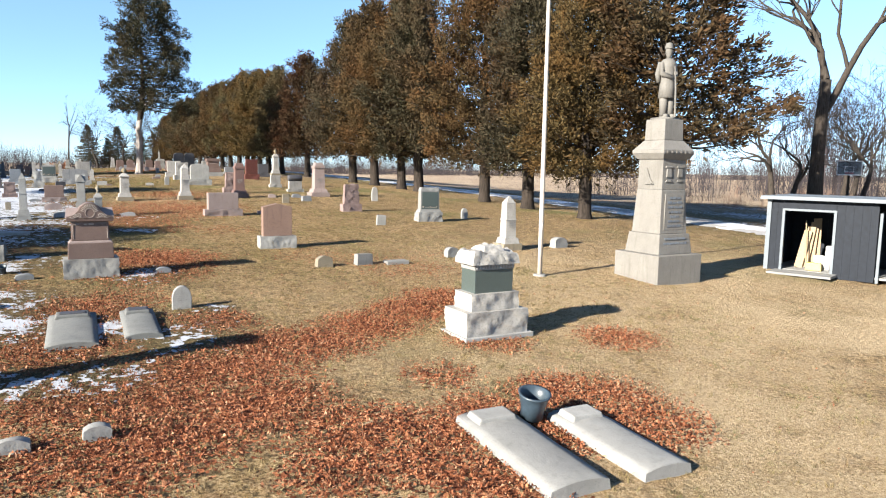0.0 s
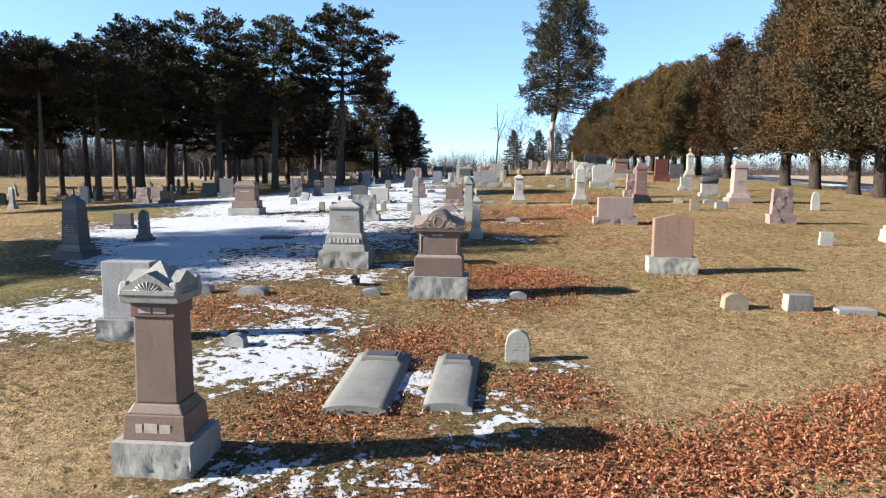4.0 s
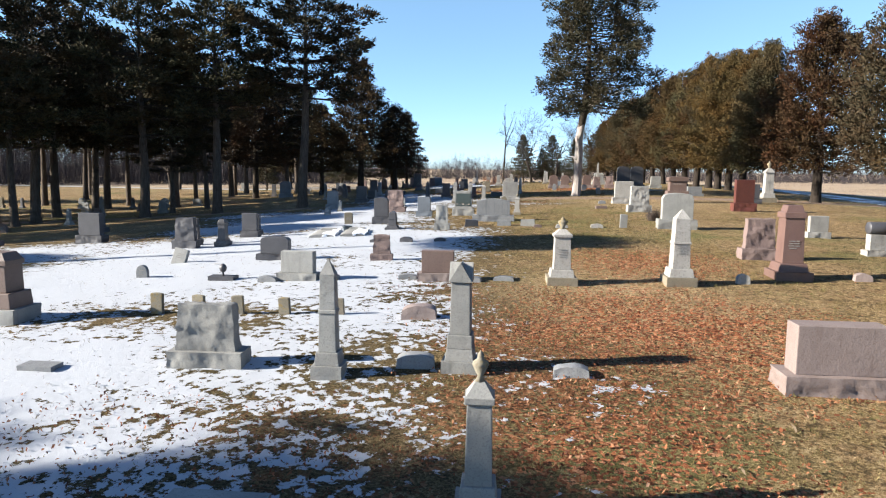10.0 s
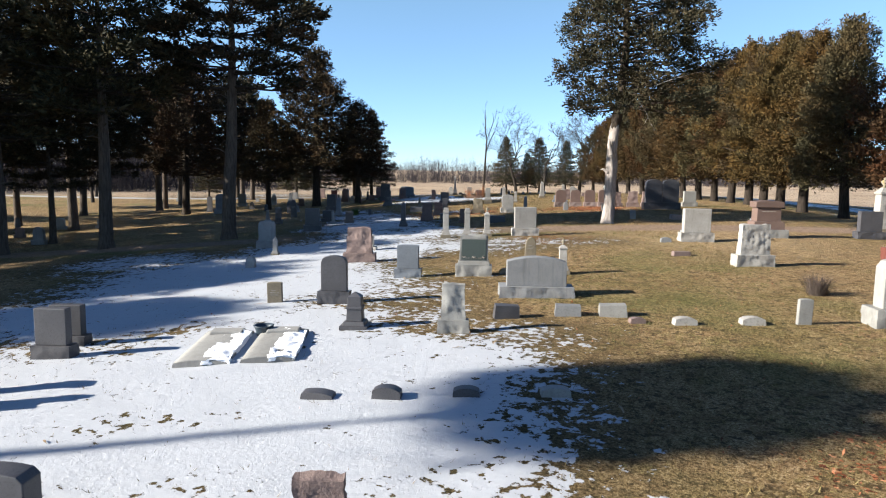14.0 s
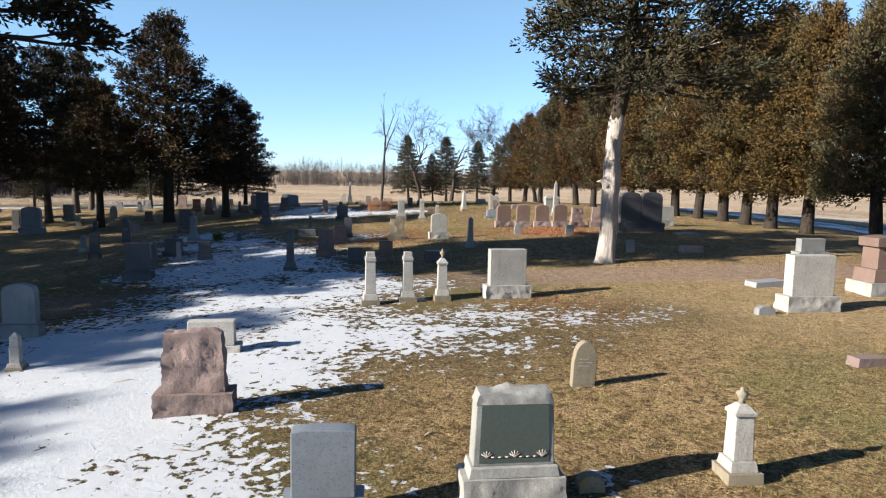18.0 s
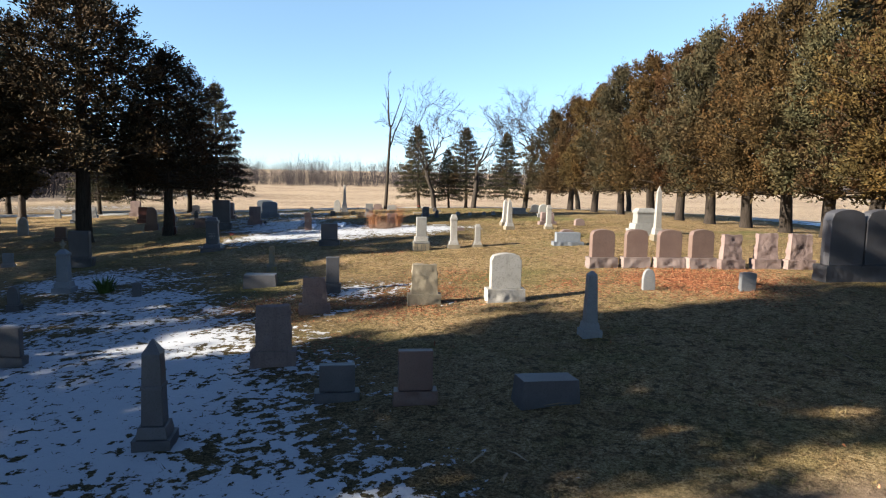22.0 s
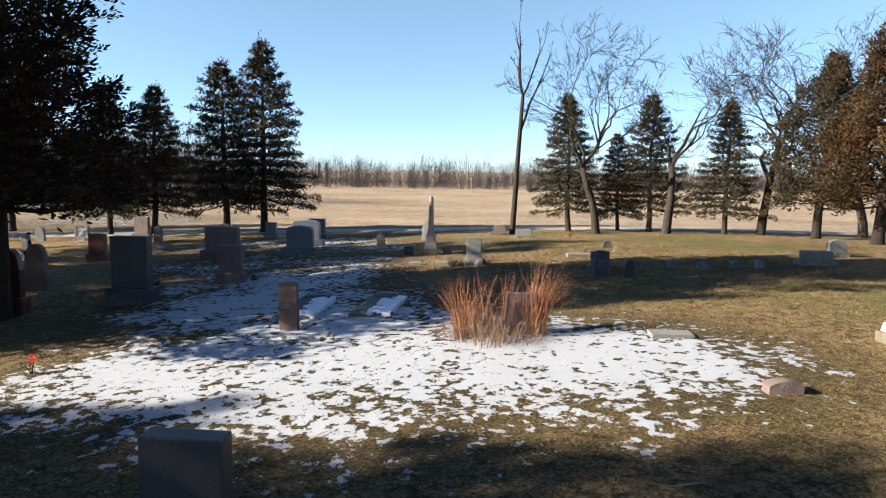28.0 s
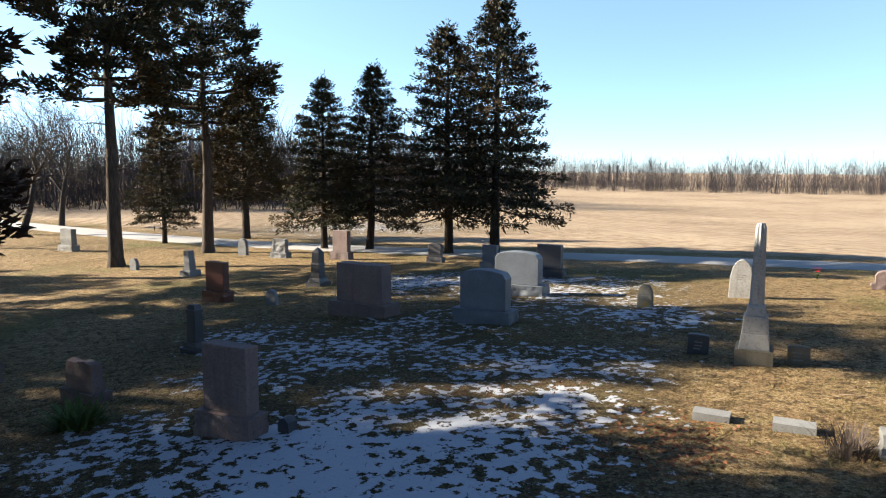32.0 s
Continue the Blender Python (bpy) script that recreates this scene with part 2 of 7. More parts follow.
BLACKP = plain("dark_blue_plastic", (0.03, 0.045, 0.06), 0.4, vary=0.3)
REDP = plain("red_silk_petals", (0.55, 0.02, 0.02), 0.7, vary=0.3)
YGREEN = plain("green_leaves", (0.06, 0.09, 0.025), 0.7, vary=0.4)
INK = plain("worn_carved_letters", (0.211, 0.205, 0.192), 0.9, vary=0.3)
INKPALE = plain("pale_carved_letters", (0.294, 0.256, 0.23), 0.9, vary=0.2)
BOXDARK = plain("polished_dark_green_granite", (0.05, 0.065, 0.062), 0.3, vary=0.2, scale=60)

# ---- the ground ----
HILLS = [(-40, 0, -0.08), (-20, 0, -0.11), (0, 0, -0.50), (20, 0, -0.37), (-60, 20, -0.24), (-40, 20, -0.05), (-20, 20, 0.54), (0, 20, 0.12), (20, 20, -0.23), (-60, 40, -0.34), (-40, 40, -0.05), (-20, 40, 0.59), (0, 40, 0.37), (20, 40, -0.05), (-60, 60, -0.28), (-40, 60, 0.32), (-20, 60, 0.53), (0, 60, 0.08), (20, 60, -0.08), (-80, 80, -0.08), (-60, 80, 0.15), (-40, 80, 0.77), (-20, 80, 0.61), (0, 80, 0.08), (20, 80, -0.04), (-80, 100, 0.01), (-60, 100, 0.30), (-40, 100, 0.64), (-20, 100, 0.36), (-60, 120, -0.09)]


def ground_z(x, y):
    """The lie of the land: a low swell along the middle of the cemetery."""
    z = 0.0 * x
    for cx, cy, k in HILLS:
        z = z + k * np.exp(-((x - cx) ** 2 + (y - cy) ** 2) / 800.0)
    return z


def gz(x, y):
    return float(ground_z(np.float64(x), np.float64(y)))


SNOWS, LITTER = [], []


def snow(x, y, r, k):
    SNOWS.append((x, y, r, k))


def litter(x, y, r, k):
    LITTER.append((x, y, r, k))


snow(-12.2, 10.2, 1.5, 1)
snow(-19.9, 18.2, 2.9, 1)
snow(-17.3, 19.5, 2.8, 1)
snow(-21.6, 25.9, 3.2, 1)
snow(-7.6, 10.6, 1.2, 0.93)
snow(-5.7, 11.1, 1.1, 0.63)
snow(-4.2, 10.9, 1.0, 0.63)
snow(-5.6, 8.4, 0.8, 0.63)
snow(-4.7, 8.8, 0.8, 0.63)
snow(-15.2, 14.0, 1.6, 1)
snow(-16.5, 16.2, 1.9, 1)
snow(-12.9, 13.7, 1.4, 1)
snow(-17.4, 18.1, 2.2, 1)
snow(-12.7, 15.6, 1.6, 0.83)
snow(-8.4, 12.3, 0.9, 0.78)
snow(-8.5, 11.3, 0.8, 0.88)
snow(-7.8, 12.3, 0.8, 0.68)
snow(-15.1, 22.1, 2.4, 0.83)
snow(-9.7, 15.9, 1.4, 0.58)
snow(-6.9, 15.2, 1.1, 0.58)
snow(-11.5, 14.6, 1.2, 0.73)
snow(-9.2, 12.5, 0.8, 0.63)
snow(-9.1, 13.2, 0.6, 0.58)
snow(-10.0, 12.4, 0.6, 0.63)
snow(-8.0, 12.9, 0.6, 0.63)
snow(-16.6, 15.2, 1.7, 1)
snow(-10.0, 16.4, 0.4, 1)
snow(-6.4, 15.3, 0.4, 0.68)
snow(-9.7, 14.9, 0.5, 0.63)
snow(-30.1, 25.8, 3.2, 1)
snow(-23.0, 25.1, 3.2, 1)
snow(-11.8, 18.4, 1.0, 0.58)
snow(-11.8, 17.7, 0.9, 0.63)
snow(-11.4, 19.9, 1.1, 0.53)
snow(-12.0, 17.2, 0.9, 0.63)
snow(-13.8, 18.3, 1.1, 0.93)
snow(-13.1, 19.2, 1.2, 0.83)
snow(-14.8, 17.6, 1.1, 1)
snow(-14.3, 19.5, 1.3, 0.93)
snow(-12.0, 19.0, 1.1, 0.63)
snow(-12.8, 22.2, 1.5, 0.63)
snow(-16.9, 20.8, 1.6, 1)
snow(-22.4, 22.8, 2.2, 1)
snow(-25.2, 29.0, 3.1, 1)
snow(-30.1, 37.7, 3.2, 1)
snow(-17.7, 27.2, 2.4, 1)
snow(-15.3, 25.2, 2.0, 0.93)
snow(-12.3, 20.8, 1.3, 0.73)
snow(-14.0, 17.7, 1.1, 0.73)
snow(-10.9, 18.5, 1.0, 0.58)
snow(-11.5, 23.9, 1.6, 0.53)
snow(-24.2, 25.7, 1.8, 1)
snow(-17.6, 25.6, 1.3, 1)
snow(-18.1, 28.9, 1.7, 1)
snow(-14.9, 24.7, 1.0, 0.73)
snow(-19.6, 31.7, 2.1, 1)
snow(-22.8, 28.2, 1.2, 1)
snow(-19.8, 28.2, 1.0, 1)
snow(-20.1, 32.2, 1.4, 1)
snow(-20.1, 34.0, 1.6, 1)
snow(-17.3, 30.5, 1.1, 0.63)
snow(-22.6, 32.2, 1.6, 1)
snow(-29.9, 40.7, 3.0, 1)
snow(-31.9, 48.6, 3.2, 1)
snow(-22.0, 29.3, 0.9, 1)
snow(-21.3, 30.1, 1.0, 1)
snow(-20.1, 30.5, 0.9, 1)
snow(-19.5, 31.2, 0.9, 0.93)
snow(-18.7, 31.6, 0.9, 0.78)
snow(-23.9, 33.2, 1.5, 1)
snow(-28.2, 34.0, 1.8, 1)
snow(-32.0, 39.2, 2.7, 1)
snow(-27.0, 38.6, 2.3, 1)
snow(-18.2, 31.9, 0.9, 0.63)
snow(-20.9, 33.7, 1.3, 1)
snow(-24.4, 31.0, 1.3, 1)
snow(-30.0, 33.3, 1.9, 1)
snow(-22.0, 32.2, 1.2, 1)
snow(-29.6, 35.2, 1.7, 1)
snow(-31.8, 44.3, 2.9, 1)
snow(-21.5, 34.0, 1.1, 1)
snow(-19.8, 36.2, 1.2, 0.63)
snow(-28.6, 35.6, 1.7, 1)
snow(-26.3, 35.6, 1.5, 1)
snow(-24.0, 35.2, 1.4, 1)
snow(-24.3, 38.6, 1.8, 0.68)
snow(-22.1, 34.3, 1.1, 1)
snow(-36.6, 40.2, 2.7, 0.93)
snow(-22.3, 36.6, 1.4, 0.58)
snow(-22.7, 41.8, 0.5, 0.53)
snow(-22.9, 41.4, 0.4, 0.63)
snow(-25.9, 47.2, 1, 0.63)
snow(-24.2, 46.9, 1, 0.58)
snow(-23.7, 48.4, 0.8, 0.53)
snow(-29.1, 40.7, 1.0, 1)
snow(-29.6, 42.7, 1.3, 1)
snow(-28.2, 43.7, 1.4, 0.93)
snow(-31.2, 46.9, 1.9, 1)
snow(-28.5, 45.6, 1.6, 1)
snow(-36.2, 52.2, 2.8, 1)
snow(-26.0, 45.9, 1.5, 0.63)
snow(-26.4, 48.1, 1.2, 0.63)
snow(-25.3, 46.8, 1.2, 0.58)
snow(-24.4, 48.7, 1.2, 0.58)
snow(-22.8, 49.3, 1, 0.53)
snow(-26.3, 45.3, 1, 0.68)
snow(-24.9, 45.1, 1, 0.48)
snow(-27.4, 46.1, 1.2, 0.93)
snow(-26.9, 46.8, 1.2, 0.63)
snow(-25.6, 48.3, 1.4, 0.63)
snow(-35.1, 53.4, 2.4, 1)
snow(-28.1, 47.4, 0.9, 0.83)
snow(-26.9, 47.4, 0.9, 0.68)
snow(-29.1, 46.6, 0.9, 1)
snow(-24.8, 49.1, 0.7, 0.53)
snow(-24.0, 48.8, 0.7, 0.63)
snow(-25.1, 47.8, 0.7, 0.63)
snow(-26.3, 47.3, 0.7, 0.68)
snow(-31.8, 46.3, 1.0, 0.93)
snow(-23.4, 49.6, 0.8, 0.58)
snow(-34.8, 50.7, 1.2, 1)
snow(-34.3, 52.1, 1.4, 1)
snow(-31.8, 51.5, 1.2, 1)
snow(-38.4, 54.9, 1.9, 0.93)
snow(-29.8, 49.9, 0.9, 0.93)
snow(-30.7, 49.4, 0.9, 1)
snow(-33.1, 49.9, 1.1, 1)
snow(-37.0, 52.5, 1.6, 1)
snow(-37.3, 56.2, 2.0, 0.93)
snow(-31.2, 51.9, 1.2, 0.93)
snow(-29.7, 50.9, 1.0, 0.93)
snow(-28.6, 51.2, 1.0, 0.73)
snow(-27.2, 51.8, 1.0, 0.48)
snow(-31.1, 50.5, 1.0, 1)
snow(-36.0, 53.7, 1.2, 1)
snow(-35.8, 55.0, 1.4, 1)
snow(-32.5, 52.8, 0.9, 0.83)
snow(-31.4, 52.7, 0.9, 0.63)
snow(-39.1, 57.8, 1.9, 0.83)
snow(-41.8, 57.4, 1.9, 0.93)
snow(-36.8, 55.6, 1.0, 1)
snow(-36.7, 56.8, 1.2, 0.93)
snow(-40.4, 58.9, 1.6, 0.98)
snow(-44.4, 61.2, 2.1, 0.93)
snow(-34.4, 55.3, 0.9, 0.68)
snow(-35.1, 57.2, 1.2, 0.53)
snow(-33.4, 55.9, 0.9, 0.63)
snow(-35.8, 60.9, 1.6, 0.73)
snow(-42.6, 61.2, 2.0, 0.73)
snow(-42.8, 72.2, 2.7, 0.93)
snow(-47.9, 75.1, 2.4, 1)
snow(-44.9, 74.7, 2.2, 1)
snow(-45.2, 71.1, 1.8, 1)
snow(-39.6, 74.2, 1.9, 1)
snow(-45.5, 69.1, 1.6, 0.73)
snow(-41.5, 74.1, 2.0, 1)
snow(-45.2, 72.5, 1.3, 1)
snow(-45.9, 71.6, 1.3, 0.93)
snow(-42.4, 72.9, 1.2, 1)
snow(-40.7, 74.6, 1.3, 1)
snow(-49.1, 77.8, 2.2, 0.93)
snow(-43.1, 71.1, 1.0, 0.73)
snow(-40.5, 71.9, 0.9, 0.63)
snow(-56.5, 87.0, 3.2, 0.73)
snow(-48.5, 76.7, 1.0, 0.83)
snow(-48.3, 78.7, 1.2, 0.75)
snow(-54.1, 84.7, 2.3, 0.56)
snow(-45.4, 77.4, 0.8, 0.52)
snow(-46.2, 76.3, 0.8, 0.75)
snow(-53.6, 79.8, 1.4, 0.77)
snow(-50.9, 81.1, 1.2, 0.77)
snow(-49.1, 80.4, 1.0, 0.82)
snow(-52.3, 81.1, 1.4, 0.67)
snow(-55.6, 79.1, 1.6, 0.67)
snow(-52.1, 85.4, 1.6, 0.77)
snow(-50.8, 79.3, 1.1, 0.62)
snow(-51.0, 76.7, 0.9, 0.77)
snow(-51.3, 76.0, 0.9, 0.77)
snow(-49.2, 79.0, 0.9, 1)
snow(-53.0, 78.5, 1.3, 0.72)
snow(-50.3, 82.1, 1.2, 0.77)
snow(-54.6, 82.1, 1.7, 0.67)
snow(-49.8, 77.2, 0.8, 0.77)
snow(-59.9, 85.4, 2.5, 0.82)
for x, y, r, k in ((-5.6, 11.0, 0.35, 1), (-4.3, 12.65, 0.35, 0.9), (-5.5, 8.4, 0.5, 0.95), (-4.15, 10.75, 0.35, 0.85), (-4.7, 8.85, 0.45, 0.85), (-4.2, 9.15, 0.4, 0.75), (-6.7, 15.25, 0.5, 1), (-7.45, 10.75, 0.9, 1),
                   (-9.9, 21.1, 0.5, 0.8), (-9.3, 21.15, 0.45, 0.8), (-9.95, 14.95, 0.7, 0.9), (-35.7, 61.0, 0.6, 1), (-33.2, 60.15, 0.25, 0.9), (-35.1, 58.9, 0.25, 0.9)):
    snow(x, y, r, k)
litter(-7.2, 16.8, 1.3, 0.8)
litter(-4.0, 11.8, 0.6, 0.8)
litter(-3.7, 8.1, 0.8, 0.9)
litter(-3.5, 9.2, 0.8, 0.9)
litter(-2.9, 9.7, 0.8, 0.95)
litter(-2.6, 10.5, 0.8, 0.95)
litter(-1.9, 11.0, 0.7, 0.9)
litter(-1.3, 12.1, 0.7, 0.9)
litter(-0.6, 13.3, 0.7, 0.9)
litter(0.0, 14.4, 0.7, 0.9)
litter(-2.5, 7.9, 0.7, 0.95)
litter(-2.9, 7.3, 0.7, 0.95)
litter(-3.1, 6.8, 0.6, 0.9)
litter(-2.1, 8.3, 0.7, 0.95)
litter(-1.5, 7.9, 0.5, 0.9)
litter(-1.0, 7.3, 0.5, 0.9)
litter(-0.5, 6.8, 0.5, 0.9)
litter(0.0, 6.9, 0.5, 0.9)
litter(0.4, 6.6, 0.5, 0.9)
litter(0.2, 7.8, 0.5, 0.9)
litter(-0.5, 7.8, 0.5, 0.75)
litter(-1.0, 6.6, 0.5, 0.85)
litter(0.0, 9.7, 0.5, 0.6)
litter(0.7, 8.4, 0.5, 0.9)
litter(1.6, 9.1, 0.6, 0.9)
litter(1.4, 7.8, 0.5, 0.95)
litter(0.8, 11.5, 0.6, 0.7)
litter(-3.0, 6.3, 0.5, 0.8)
litter(-5.8, 9.9, 0.9, 0.85)
litter(-4.6, 7.9, 0.7, 0.9)
litter(-3.9, 6.5, 0.6, 0.9)
litter(-6.2, 11.7, 0.9, 0.7)
litter(3.2, 12.0, 0.62, 0.8)
litter(2.5, 8.3, 0.7, 0.9)
litter(2.2, 9.1, 0.7, 0.8)
litter(0.9, 6.5, 0.4, 0.7)
litter(-12.2, 15.6, 2.4, 0.5)
litter(-0.8, 18.2, 2.2, 0.3)
litter(-6.8, 15.5, 1.2, 0.6)
litter(-6.6, 12.2, 0.8, 0.7)
litter(-10.1, 11.8, 1.0, 0.8)
litter(-9.6, 12.6, 1.1, 0.7)
litter(-11.0, 26.8, 2.6, 0.6)
litter(-3.8, 18.8, 1.3, 0.3)
litter(-6.2, 13.0, 0.9, 0.4)
litter(-14.7, 19.3, 1.4, 0.8)
litter(-10.7, 23.3, 1.6, 0.8)
litter(-9.3, 22.3, 1.3, 0.5)
litter(-9.9, 26.5, 1.9, 0.5)
litter(-12.6, 20.6, 1.4, 0.6)
litter(-7.1, 22.1, 1.1, 0.4)
litter(-13.9, 17.4, 1.1, 0.5)
litter(-12.9, 25.5, 1.1, 0.7)
litter(-14.5, 26.3, 1.3, 0.4)
litter(-12.2, 24.7, 0.9, 0.6)
litter(-12.8, 32.8, 1.9, 0.5)
litter(-16.0, 27.4, 1.1, 0.5)
litter(-24.8, 49.1, 1.5, 0.4)
litter(-34.5, 60.5, 1.7, 0.7)
litter(-37.0, 58.2, 1.5, 0.6)
litter(-28.2, 64.5, 1.8, 0.8)
litter(-34.0, 56.3, 1.1, 0.4)
litter(-34.5, 63.0, 1.3, 0.4)
litter(-30.7, 62.9, 1.1, 0.35)
litter(-38.1, 67.0, 1.0, 0.3)
litter(-47.9, 80.3, 0.9, 0.5)
litter(-49.9, 80.2, 1.1, 0.35)
snow(14.5, 34.0, 3.0, 0.8)
snow(19.0, 42.0, 4.0, 0.8)
snow(24.0, 52.0, 5.0, 0.7)
snow(-14.0, 78.0, 2.5, 0.7)
snow(-88.0, 98.0, 8.0, 0.7)



# spots of a paler straw tone
PALE = [(5.5, 8.5, 4.0, 0.95), (8.5, 13.0, 5.0, 1.0), (3.6, 13.8, 2.6, 0.8), (5.0, 4.0, 3.5, 0.8), (1.6, 10.4, 1.4, 0.8), (3.0, 18.5, 3.0, 0.7), (-1.0, 10.2, 1.2, 0.4), (-3.0, 13.5, 1.6, 0.35), (7.0, 19.0, 3.5, 0.8), (-7.4, 6.2, 1.8, 0.5), (-12.5, 28.9, 1.6, 0.6), (-20.0, 52.0, 3.0, 0.5)]

# where the snow still lies as a closed sheet
DEEP = [(-16.8, 15.6, 2.6), (-19.5, 19.0, 3.4), (-22.5, 24.0, 3.8), (-24.5, 28.5, 3.8), (-26.5, 33.0, 3.6), (-21.2, 31.0, 2.2), (-22.8, 33.2, 2.6), (-28.5, 37.5, 3.4), (-31.0, 42.0, 2.6)]


def cover(spots, x, y):
    best = np.zeros_like(x)
    for cx, cy, r, k in spots:
        g = k * np.exp(-(((x - cx) ** 2 + (y - cy) ** 2) / (1.8 * r * r)) ** 1.2)
        best = np.maximum(best, g) + 0.15 * np.minimum(best, g) * (1 - np.maximum(best, g))
    return best


def graded(lo, hi, step, far_lo, far_hi):
    mid = list(np.arange(lo, hi + step / 2, step))
    out, d, v = [], step, lo
    while v > far_lo:
        d *= 1.22
        v -= d
        out.append(v)
    up, d, v = [], step, hi
    while v < far_hi:
        d *= 1.22
        v += d
        up.append(v)
    return np.array(out[::-1] + mid + up)


# a row axis across the graves and one along them
ROW_X, ROW_Y = math.cos(radians(YAW)), math.sin(radians(YAW))


def edge_of_field(x, y):
    """0 inside the cemetery, 1 in the stubble field past the back road and past the side road."""
    back = (-0.375 * (x + 62) + 0.927 * (y - 94.5) - 3.0) / 1.5
    side = (0.836 * (x - 13.5) + 0.548 * (y - 34) - 4.5) / 1.5
    return np.clip(np.maximum(back, side), 0, 1)


def lane_at(x, y):
    d = np.abs(-0.5 * (x + 25) + 0.866 * (y - 53.6))
    return np.clip((1.5 - d) * 1.6, 0, 1)


xs = graded(-78, 30, 0.33, -1600, 1600)
ys = graded(-6, 106, 0.33, -900, 1900)
gx, gy = np.meshgrid(xs, ys)
gh = ground_z(gx, gy)
rs = np.random.RandomState(4)
near = ((gx > -80) & (gx < 32) & (gy > -8) & (gy < 108))
gh = gh + near * rs.normal(0, 0.008, gx.shape)
sn = cover(SNOWS, gx, gy)
gh = gh + 0.02 * np.clip(sn, 0, 1)
nx, ny = len(xs), len(ys)
me = bpy.data.meshes.new("ground")
idx = np.arange(nx * ny).reshape(ny, nx)
quads = np.stack([idx[:-1, :-1], idx[:-1, 1:], idx[1:, 1:], idx[1:, :-1]], -1).reshape(-1, 4)
me.from_pydata(np.stack([gx, gy, gh], -1).reshape(-1, 3).tolist(), [], quads.tolist())
me.shade_smooth()
for key, val in (("snow", sn), ("leaf", cover(LITTER, gx, gy)), ("field", edge_of_field(gx, gy)), ("lane", lane_at(gx, gy)), ("pale", cover(PALE, gx, gy)), ("deep", cover([(*d, 1.0) for d in DEEP], gx, gy))):
    at = me.attributes.new(key, "FLOAT", "POINT")
    at.data.foreach_set("value", np.asarray(val, np.float32).ravel())
ground = tagged(new("ground", me), "winter lawn of dry grass with fallen leaves and old snow", "ground", kind="structure")

m, t, s = nodes_of("winter_lawn")
pos = t.nodes.new("ShaderNodeNewGeometry").outputs["Position"]


def attr(name):
    a = t.nodes.new("ShaderNodeAttribute")
    a.attribute_name = name
    return a.outputs["Fac"]


patchy, blotch = noise_at(t, pos, 0.35, 4, 0.6), noise_at(t, pos, 1.6, 5, 0.65)
tufts, blades = noise_at(t, pos, 7.5, 6, 0.74), noise_at(t, pos, 26, 5, 0.85)
straw = ramp(t, blades, [(0.38, (0.072, 0.044, 0.02)), (0.5, (0.278, 0.187, 0.087)), (0.62, (0.483, 0.378, 0.236))])
olive = ramp(t, blades, [(0.38, (0.027, 0.024, 0.008)), (0.5, (0.143, 0.109, 0.039)), (0.62, (0.301, 0.235, 0.106))])
grass = mix(t, ramp(t, calc(t, "ADD", calc(t, "MULTIPLY", patchy, 0.55), calc(t, "MULTIPLY", blotch, 0.45)), [(0.48, (0, 0, 0)), (0.62, (0.9,) * 3)]), straw, olive)
grass = mix(t, ramp(t, noise_at(t, pos, 3.1, 4, 0.6), [(0.40, (0.55,) * 3), (0.52, (0, 0, 0))]), grass, ramp(t, blades, [(0.36, (0.067, 0.036, 0.018)), (0.64, (0.282, 0.176, 0.093))]))
# low gaps between tufts coloured dark, painting in the turf's self-shade
grass = mix(t, ramp(t, tufts, [(0.40, (0.9,) * 3), (0.50, (0, 0, 0))]), grass, (0.051, 0.036, 0.018))
grass = mix(t, ramp(t, noise_at(t, pos, 0.16, 4), [(0.54, (0, 0, 0)), (0.68, (0.65,) * 3)]), grass, ramp(t, blades, [(0.36, (0.027, 0.039, 0.011)), (0.64, (0.147, 0.168, 0.051))]))
cells = nd(t, "ShaderNodeTexVoronoi", Scale=22.0, Randomness=1.0)
warp = t.nodes.new("ShaderNodeVectorMath")
warp.operation = "ADD"
wn = nd(t, "ShaderNodeTexNoise", Scale=12.0, Detail=2.0)
t.links.new(pos, wn.inputs["Vector"])
ws = t.nodes.new("ShaderNodeVectorMath")
ws.operation = "SCALE"
ws.inputs["Scale"].default_value = 0.10
t.links.new(wn.outputs["Color"], ws.inputs[0])
t.links.new(pos, warp.inputs[0])
t.links.new(ws.outputs[0], warp.inputs[1])
t.links.new(warp.outputs[0], cells.inputs["Vector"])
sep = t.nodes.new("ShaderNodeSeparateColor")
t.links.new(cells.outputs["Color"], sep.inputs[0])
leafcol = ramp(t, sep.outputs[0], [(0.0, (0.048, 0.018, 0.009)), (0.3, (0.159, 0.049, 0.022)), (0.7, (0.332, 0.122, 0.055)), (1.0, (0.523, 0.268, 0.15))])
lown = calc(t, "ADD", attr("leaf"), calc(t, "MULTIPLY", calc(t, "SUBTRACT", blotch, 0.5), 0.9))
lown = calc(t, "ADD", lown, calc(t, "MULTIPLY", calc(t, "SUBTRACT", noise_at(t, pos, 0.22, 3), 0.60), 0.7))
leafy = calc(t, "GREATER_THAN", lown, calc(t, "ADD", calc(t, "MULTIPLY", sep.outputs[1], 0.75), 0.14))
grass = mix(t, calc(t, "MULTIPLY", attr("pale"), calc(t, "SUBTRACT", calc(t, "MULTIPLY", calc(t, "ADD", blotch, patchy), 2.4), 1.6, True), True), grass, ramp(t, blades, [(0.34, (0.2, 0.138, 0.073)), (0.5, (0.399, 0.299, 0.179)), (0.64, (0.526, 0.428, 0.296))]))
col = mix(t, leafy, grass, leafcol)
lane = calc(t, "MULTIPLY", attr("lane"), ramp(t, blotch, [(0.28, (0.55,) * 3), (0.42, (0.95,) * 3)]))
